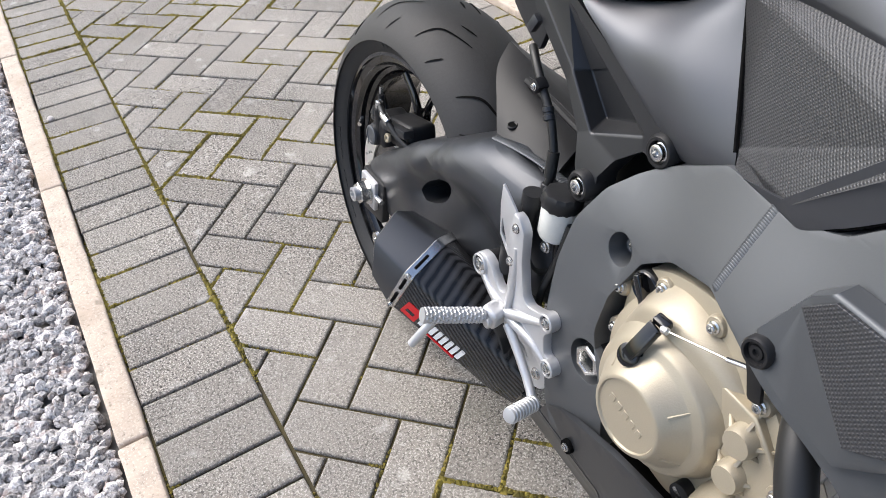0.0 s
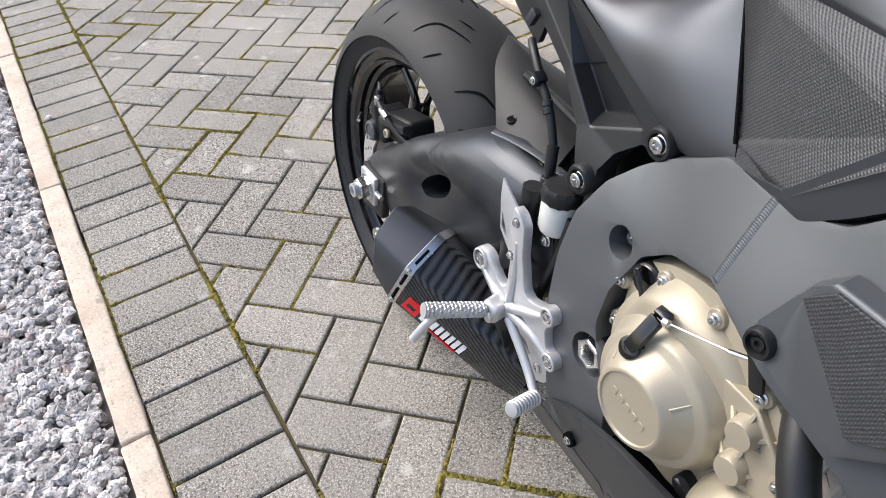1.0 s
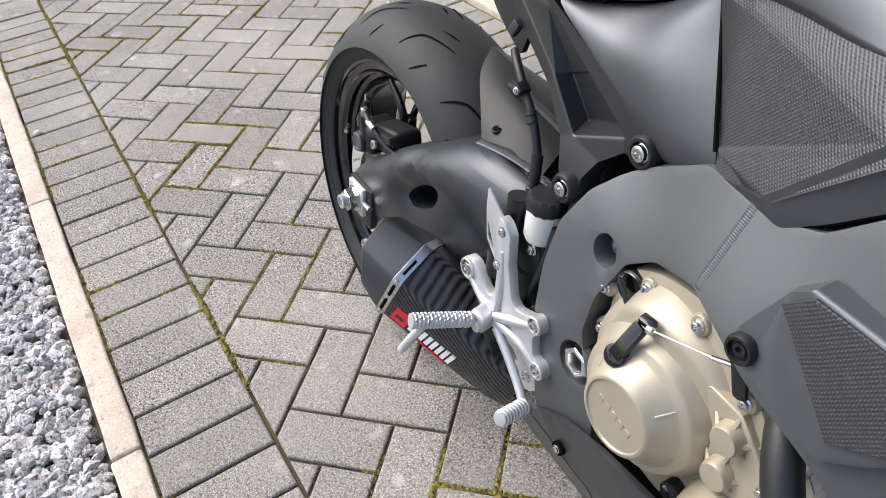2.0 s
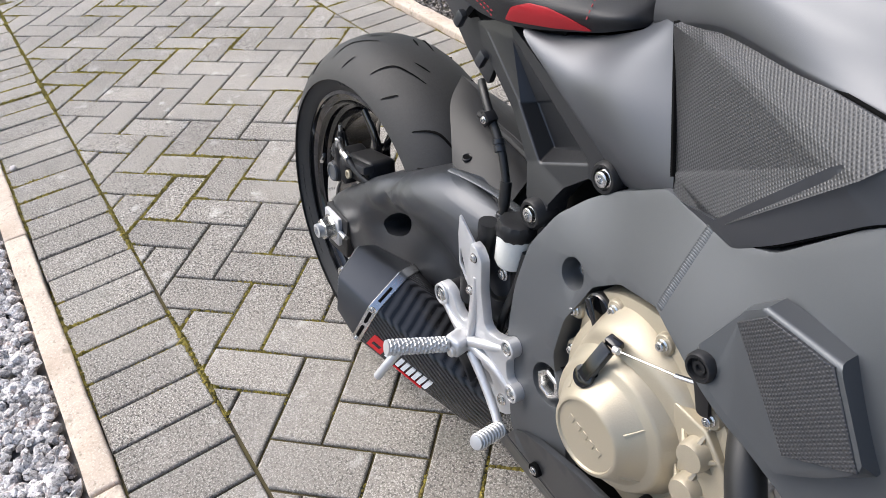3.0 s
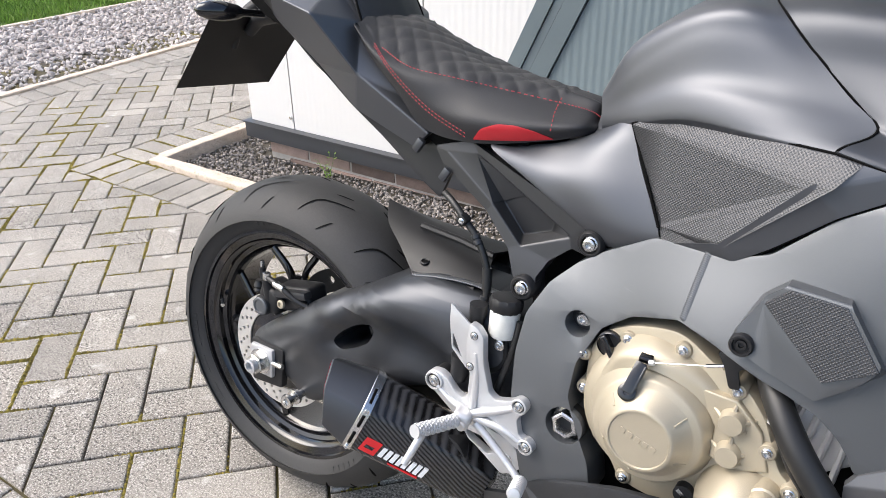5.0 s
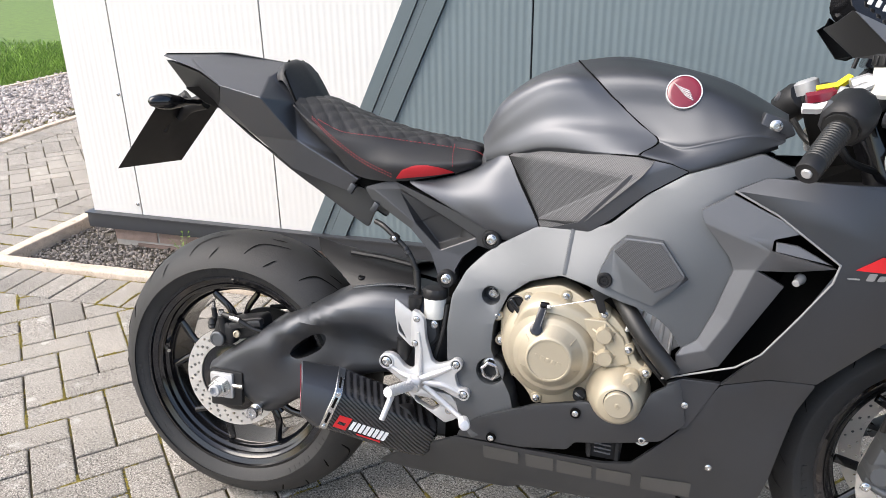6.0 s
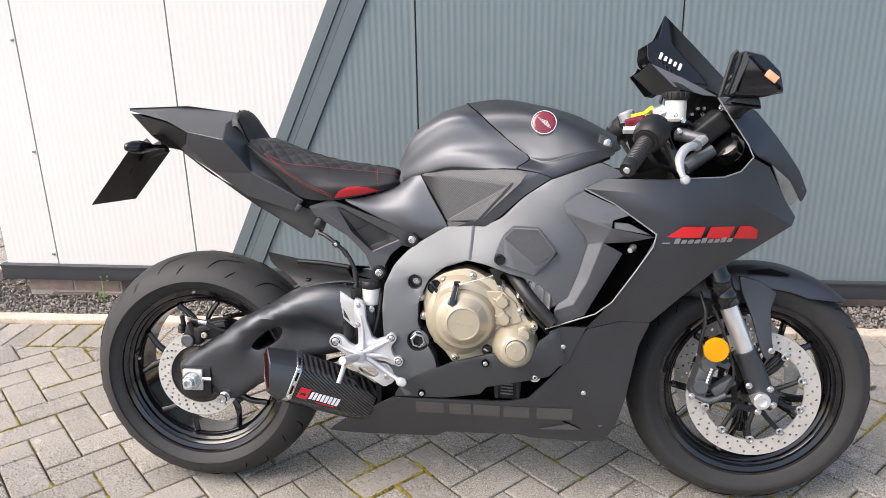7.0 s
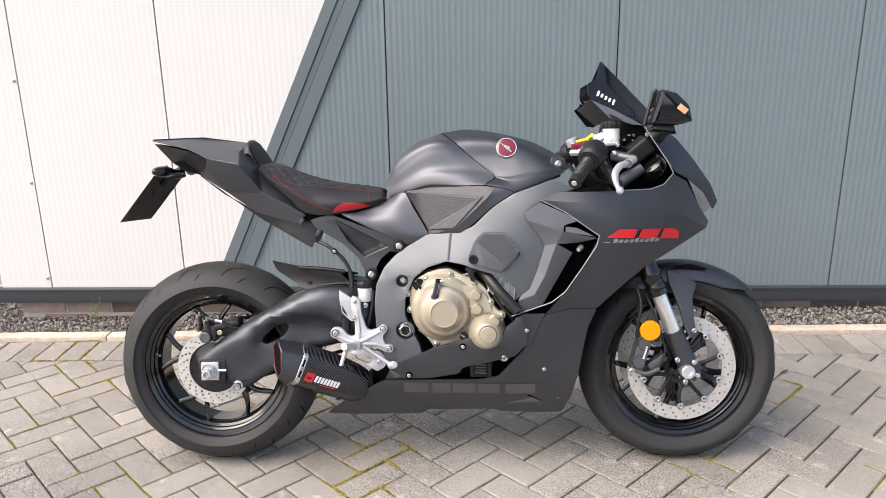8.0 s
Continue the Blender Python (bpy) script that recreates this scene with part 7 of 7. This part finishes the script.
# cockpit: bars, levers, reservoir, yoke, mirrors
for s in (-1, 1):
    bar = part("handlebar", tube([(1.050, 0.335 * s, 0.877), (1.092, 0.265 * s, 0.924), (1.122, 0.220 * s, 0.946), (1.191, 0.120 * s, 0.959)], 0.011, 20, 14), PLASTIC, bike, "black clip-on handlebar with rubber grip")
    g0, g1 = Vector((1.050, 0.335 * s, 0.877)), Vector((1.092, 0.265 * s, 0.924))
    d = (g1 - g0).normalized()
    ln = (g1 - g0).length
    prof = [(0, 0), (0.0165, 0.0)]
    for k in range(14):
        prof += [(0.0165, ln * (0.04 + 0.062 * k)), (0.0178, ln * (0.055 + 0.062 * k)), (0.0178, ln * (0.075 + 0.062 * k)), (0.0165, ln * (0.09 + 0.062 * k))]
    prof += [(0.0165, ln * 0.93), (0.024, ln * 0.94), (0.024, ln), (0, ln)]
    part("grip", lathe(prof, g0, 24, d), HOSE, bar, "ribbed rubber grip")
    end = part("bar_end", lathe([(0, -0.001), (0.007, -0.001), (0.009, -0.002), (0.0155, -0.002), (0.017, 0.002), (0.017, 0.018), (0.0165, 0.022)], g0 - d * 0.02, 24, d), PLASTIC, bar)
    part("bar_end_screw", lathe([(0, -0.004), (0.006, -0.004), (0.0075, -0.002), (0.0075, 0.0)], g0 - d * 0.02, 16, d), ALLOY, bar)
    part("switch_housing", lathe([(0, 0), (0.028, 0.0), (0.034, 0.006), (0.036, 0.02), (0.036, 0.05), (0.03, 0.062), (0, 0.064)], g1 - d * 0.002, 10, d), PLASTIC, bar, "black switch housing")
    part("start_button", box((0.012, 0.01, 0.02), g1 + d * 0.03 + Vector((-0.03, -0.01, 0.012)), (0, 20, 0), 0.003), DUCT, bar)
    part("lever_clamp", box((0.03, 0.035, 0.04), (1.14, 0.15 * s, 0.955), (10, 30, -20 * s), 0.006), ALLOY, bar)
    part("brake_lever", tube([(1.221, 0.200 * s, 0.924), (1.199, 0.235 * s, 0.914), (1.172, 0.270 * s, 0.907), (1.154, 0.300 * s, 0.888), (1.153, 0.318 * s, 0.867), (1.158, 0.328 * s, 0.851)], 0.0135, 30, 12, None, 0.0075, 0.8), ALLOY, bar, "silver brake lever with ball end")
    part("lever_ball", lathe([(0.0, -0.0105), (0.0075, -0.0075), (0.0105, 0), (0.0075, 0.0075), (0, 0.0105)], (1.161, 0.330 * s, 0.846), 16), ALLOY, bar)
    part("lever_adjuster", lathe([(0.0, 0), (0.012, 0.0), (0.012, 0.003), (0.008, 0.004), (0, 0.004)], (1.197, 0.250 * s, 0.912), 16, (0, s, 0.3)), DUCT, bar)
    part("lever_perch", tube([(1.175, 0.160 * s, 0.936), (1.202, 0.180 * s, 0.930), (1.229, 0.195 * s, 0.925)], 0.016, 10, 12, None, 0.011), DUCT, bar)
rs = part("front_reservoir", lathe([(0, -0.012), (0.018, -0.012), (0.023, -0.006), (0.023, 0.034), (0, 0.034)], (1.168, -0.165, 0.975), 28, (0, 0, 1)), RESIN, bike, "white front brake reservoir with black cap")
part("reservoir_cap", lathe([(0, 0.034), (0.0245, 0.034), (0.0255, 0.038), (0.0255, 0.05), (0.023, 0.053), (0.0, 0.053)], (1.168, -0.165, 0.975), 24, (0, 0, 1)), PLASTIC, rs)
for k in range(14):
    a = 2 * math.pi * k / 14
    part("cap_rib", box((0.004, 0.005, 0.014), (1.168 + 0.0255 * math.cos(a), -0.165 + 0.0255 * math.sin(a), 1.019), (0, 0, math.degrees(a)), 0.001, None, 1), PLASTIC, rs)
part("reservoir_stay", rod([(1.13, -0.16, 0.95), (1.128, -0.165, 0.975), (1.147, -0.17, 0.985)], 0.006), ALLOY, bike)
part("lever_clamp_cap", box((0.04, 0.03, 0.022), (1.125, -0.155, 0.965), (10, 10, 20), 0.006, None, 3), ALLOY, bike)
for du, dw in ((0.0, 0.0), (0.018, -0.012), (0.045, -0.02), (0.052, 0.004), (0.035, 0.015)):
    hexbolt(bike, (1.13 + du, -0.182, 0.962 + dw), 0.005, 0.006)
part("instrument_pod", lathe([(0, -0.03), (0.02, -0.028), (0.036, -0.015), (0.04, 0.0), (0.034, 0.02), (0, 0.03)], (1.295, -0.12, 0.9), 28, (-0.5, -0.5, 0.6)), GLOSS, bike, "dark glossy inner pod")
part("inner_duct", box((0.09, 0.05, 0.05), (1.245, -0.13, 0.945), (15, -38, 0), 0.012, None, 3), PLASTIC, bike)
part("steering_damper", tube([(1.2, -0.14, 0.86), (1.26, -0.13, 0.9)], 0.018, 8, 14), DUCT, bike)
for k in range(6):
    part("screen_nut", lathe([(0, 0), (0.005, 0), (0.004, 0.006), (0, 0.006)], (1.215 + 0.012 * (k % 3), -0.1 - 0.004 * k, 0.965 + 0.013 * (k // 2)), 10, (0, -1, 0.2)), STEEL, bike)
bm = bmesh.new()
box((0.06, 0.22, 0.02), (1.13, 0, 0.955), (0, -20, 0), 0.006, bm)
for s in (-1, 1):
    lathe([(0, 0), (0.026, 0), (0.026, 0.03), (0.02, 0.034), (0, 0.034)], (1.13, 0.1 * s, 0.945), 20, (-0.37, 0, 0.93), bm)
part("top_yoke", bm, PLASTIC, bike, "black top yoke")
part("ignition_switch", lathe([(0, 0), (0.02, 0), (0.02, 0.02), (0.014, 0.024), (0, 0.024)], (1.09, 0, 0.965), 20, (-0.37, 0, 0.93)), ALLOY, bike)
part("key_tag", rod([(1.079, -0.120, 0.973), (1.108, -0.120, 0.979), (1.128, -0.110, 0.994)], 0.0065, 4), YELLOW, bike, "yellow key tag")
part("key_fob", rod([(1.063, -0.140, 0.957), (1.082, -0.140, 0.961), (1.104, -0.130, 0.967)], 0.011, 6), BADGE, bike, "dark red key fob")
part("key_ribbon", rod([(1.057, -0.150, 0.944), (1.078, -0.150, 0.944), (1.097, -0.150, 0.950)], 0.008, 4), WHITED, bike, "red and white key ribbon")
part("clip_on_clamp", rod([(1.125, -0.130, 0.981), (1.147, -0.130, 0.989), (1.164, -0.140, 0.984)], 0.011, 8), ALLOY, bike, "bright clamp casting")
# dashboard, steering head and nose core: cockpit shade put into a near-black colour
part("dashboard", box((0.05, 0.22, 0.11), (1.24, 0, 0.98), (0, 28, 0), 0.01), VOID, bike, "instrument panel, near-black for the shade in the cockpit")
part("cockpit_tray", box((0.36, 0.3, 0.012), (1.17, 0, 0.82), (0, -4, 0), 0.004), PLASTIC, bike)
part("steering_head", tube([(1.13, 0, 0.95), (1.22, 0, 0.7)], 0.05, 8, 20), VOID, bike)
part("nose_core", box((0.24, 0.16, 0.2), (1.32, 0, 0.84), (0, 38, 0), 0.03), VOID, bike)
for s in (-1, 1):
    part("cable", tube([(1.14, 0.16 * s, 0.94), (1.2, 0.15 * s, 0.96), (1.24, 0.1 * s, 0.9), (1.22, 0.08 * s, 0.82)], 0.005, 24, 8), HOSE, bike)
    part("cable", tube([(1.1, 0.19 * s, 0.91), (1.13, 0.17 * s, 0.87), (1.18, 0.12 * s, 0.85)], 0.006, 18, 8), HOSE, bike)
    m = part("mirror", mirror_shell(s), GLOSS, bike, "gloss black mirror with clear amber indicator")
    part("mirror_glass", rod([(p[0] - 0.004, 0.285 * s, p[2]) for p in [(1.267, -0.28, 1.104), (1.259, -0.28, 1.096), (1.238, -0.28, 1.015)]], 0.0045, 12), PLASTIC, m)
    bm = slab([(1.26, -0.28, 1.015), (1.307, -0.28, 1.014), (1.314, -0.28, 0.991), (1.246, -0.28, 1)], -0.30, -0.26, 0.006)
    part("mirror_foot", mirrored(bm) if s > 0 else bm, PLASTIC, m)
    part("mirror_stem", tube([(1.318, 0.10 * s, 0.985), (1.31, 0.16 * s, 0.995), (1.298, 0.265 * s, 1.003)], 0.016, 12, 14, None, 0.013), PLASTIC, m)
    m.location = (-0.012, 0.035 * s, -0.003)
    part("mirror_indicator", box((0.026, 0.004, 0.015), (1.322, 0.3155 * s, 1.053), (0, 38, 4 * s), 0.0015), PEACH, m, "clear amber indicator strip")

# decals and small fasteners
def plaque(name, u0, u1, w0, w1, h, mat, parent, slant=0.0, lift=0.0012, tilt=0.0):
    o = [(u0, 0, w0), (u1, 0, w0 + tilt), (u1 + slant, 0, w1 + tilt), (u0 + slant, 0, w1)]
    return part(name, sheet(o, lambda u, w: h(u, w) - lift, 0.02, 0.001, 0, r=0.002), mat, parent)


for u0, u1 in ((0.578, 0.648), (0.662, 0.715), (0.722, 0.787), (0.796, 0.858), (0.876, 0.962)):
    plaque("grey_bar", u0, u1, 0.247, 0.281, belly_h, DECAL, belly)
for o in ([(1.150, 0, 0.7125), (1.226, 0, 0.709), (1.235, 0, 0.7345), (1.184, 0, 0.7355)], [(1.238, 0, 0.7085), (1.292, 0, 0.7055), (1.303, 0, 0.7335), (1.247, 0, 0.7345)], [(1.304, 0, 0.7055), (1.362, 0, 0.7015), (1.360, 0, 0.723), (1.340, 0, 0.7335), (1.314, 0, 0.7335)]):
    part("red_shape", sheet(o, lambda u, w: fairing_h(u, w) - 0.0012, 0.02, 0.001, 0, r=0.0015), REDP, fairing)
plaque("silver_bar", 1.14, 1.158, 0.6975, 0.7, fairing_h, SILVERD, fairing)
for k in range(9):
    plaque("silver_bar", 1.166 + k * 0.0152, 1.1775 + k * 0.0152, 0.697, 0.706 + (0.003 if k in (0, 4, 7) else 0), fairing_h, SILVERD, fairing, 0.004)
part("fairing_lip", rod([(0.971, -0.201, 0.815), (1.037, -0.207, 0.782), (1.128, -0.231, 0.718), (1.121, -0.233, 0.69), (1.081, -0.233, 0.628), (1.036, -0.231, 0.562), (1.001, -0.222, 0.532), (0.921, -0.21, 0.501), (0.89, -0.205, 0.489)], 0.0017), SILVERD, fairing, "bright fairing edge")
part("cockpit_lip", rod([(1.265, -0.142, 1.014), (1.301, -0.155, 0.957), (1.328, -0.168, 0.913), (1.339, -0.178, 0.885), (1.309, -0.195, 0.855), (1.271, -0.206, 0.843), (1.19, -0.212, 0.84)], 0.0015), SILVERD, fairing)
for u, v, w in ((0.752, -0.203, 0.400), (0.595, -0.166, 0.306), (0.984, -0.19, 0.331), (1.03, -0.145, 0.235), (0.932, -0.213, 0.45)):
    hexbolt(bike, (u, v, w), 0.0042, 0.003)
for u, v, w in ((0.752, -0.203, 0.400), (0.595, -0.166, 0.306)):
    part("screw_recess", lathe([(0.0095, v + 0.006), (0.0092, v + 0.0005), (0.0055, v + 0.0005)], (u, 0, w), 20), VOID, bike)
for u, v, w in ((1.272, -0.142, 0.992), (1.326, -0.128, 0.945)):
    hexbolt(bike, (u, v, w), 0.004, 0.003)
shroud_tree = BVHTree.FromPolygons([v.co.copy() for v in shroud.data.vertices], [tuple(f.vertices) for f in shroud.data.polygons])
BP, BN = shroud_tree.ray_cast(Vector((0.881, -0.5, 0.961)), Vector((0, 1, 0)))[:2]
BN = BN if BN.y < 0 else -BN
badge = part("tank_badge", lathe([(0, 0.0022), (0.02, 0.0021), (0.0275, 0.0014), (0.0285, 0.0005)], BP, 40, BN), BADGE, bike, "round dark red tank badge with silver rim")
part("badge_ring", lathe([(0.0272, 0.0005), (0.0275, 0.0022), (0.0292, 0.0022), (0.0302, -0.004)], BP, 40, BN), ALLOY, badge)
side = Vector((1, 0, 0)) - BN * BN.x
side.normalize()
rise = BN.cross(side) if BN.cross(side).z > 0 else side.cross(BN)
for i in range(5):
    # a swept pale wing of narrowing feathers
    a, b = BP + BN * 0.0026 + side * (-0.017 + 0.0042 * i) + rise * (0.0135 - 0.0046 * i), BP + BN * 0.0026 + side * (0.0085 + 0.0017 * i) + rise * (0.001 - 0.0038 * i)
    part("badge_feather", tube([a, a.lerp(b, 0.5) - rise * 0.001, b], 0.0012, 8, 6, None, 0.0026, 0.4), WHITED, badge)
hexbolt(bike, (1.028, -0.12, 0.913), 0.0075, 0.006)
part("tank_front_bracket", slab([(1.01, -0.11, 0.935), (1.05, -0.1, 0.92), (1.06, -0.1, 0.9), (1.03, -0.11, 0.885), (1.0, -0.11, 0.9)], -0.119, -0.09, 0.003), MATTE, bike)
for k in range(5):
    part("screen_mark", box((0.007, 0.003, 0.016 if k % 4 == 0 else 0.011), (1.146 + k * 0.0105, -0.0795 - k * 0.0025, 1.112 - k * 0.0065), (0, 20, 0), 0.001, None, 1), WHITED, bike)

pad_mid = [sum(PAD[i][k] for i in (0, 1, 2, 3, 8)) / 5 for k in range(3)]
folded("frame_grip", [tuple(p[k] * 0.9 + pad_mid[k] * 0.1 - (0.0014 if k == 1 else 0) for k in range(3)) for p in (PAD[0], PAD[1], PAD[2], PAD[3], PAD[8])], [(0, 1, 2, 3, 4)], GRIPTEX, bike, "embossed frame grip", 0.003, 0, 0.0008)
# near-black sheet on the belly pan paints the shade of a slot
part("belly_slot", sheet([(0.942, 0, 0.245), (0.987, 0, 0.220), (0.975, 0, 0.226), (0.938, 0, 0.241)], lambda u, w: belly_h(u, w) - 0.0012, 0.02, 0.001, 0, r=0.002), VOID, belly)
part("belly_scoop", sheet([(0.884, 0, 0.215), (0.983, 0, 0.220), (0.954, 0, 0.235)], lambda u, w: belly_h(u, w) - 0.004, 0.02, 0.004, 0, r=0.002), DUCT, belly)
part("duct_sensor", lathe([(0, 0), (0.008, 0), (0.009, 0.006), (0.006, 0.012), (0.006, 0.02), (0, 0.021)], (1.086, -0.185, 0.682), 14, (-0.5, -0.8, -0.3)), ALLOY, bike, "small bright sensor in the duct")



# ---- paving blocks, nearest ones each an object of their own ----
def lay_blocks():
    near_ones = [p for p in pieces if -1.9 < sum(a[0] for a in p[0]) / len(p[0]) < 1.75 and sum(a[1] for a in p[0]) / len(p[0]) < 0.62]
    near_ones.sort(key=lambda p: abs(sum(a[0] for a in p[0]) / len(p[0]) + 0.1))
    chosen = {id(p) for p in near_ones[:300]}
    vs, fs = [], []
    for p in pieces:
        poly, z = p
        v, f = block(poly, z)
        if id(p) in chosen:
            me = bpy.data.meshes.new("paving_block")
            n = len(poly)
            cx, cy = sum(a[0] for a in poly) / n, sum(a[1] for a in poly) / n
            me.from_pydata([(a - cx, b - cy, c) for a, b, c in v], [], f)
            me.materials.append(PAVER)
            ob = new("paving_block", me)
            ob.parent = pavement
            ob.matrix_local = pose(cx, cy, 0, rnd.gauss(0, 0.25), rnd.gauss(0, 0.25), 0)
        else:
            k = len(vs)
            vs += v
            fs += [tuple(i + k for i in face) for face in f]
    ob = raw("paving_blocks", vs, fs, PAVER_FAR, pavement)
    tagged(ob, kind="stuff")


lay_blocks()
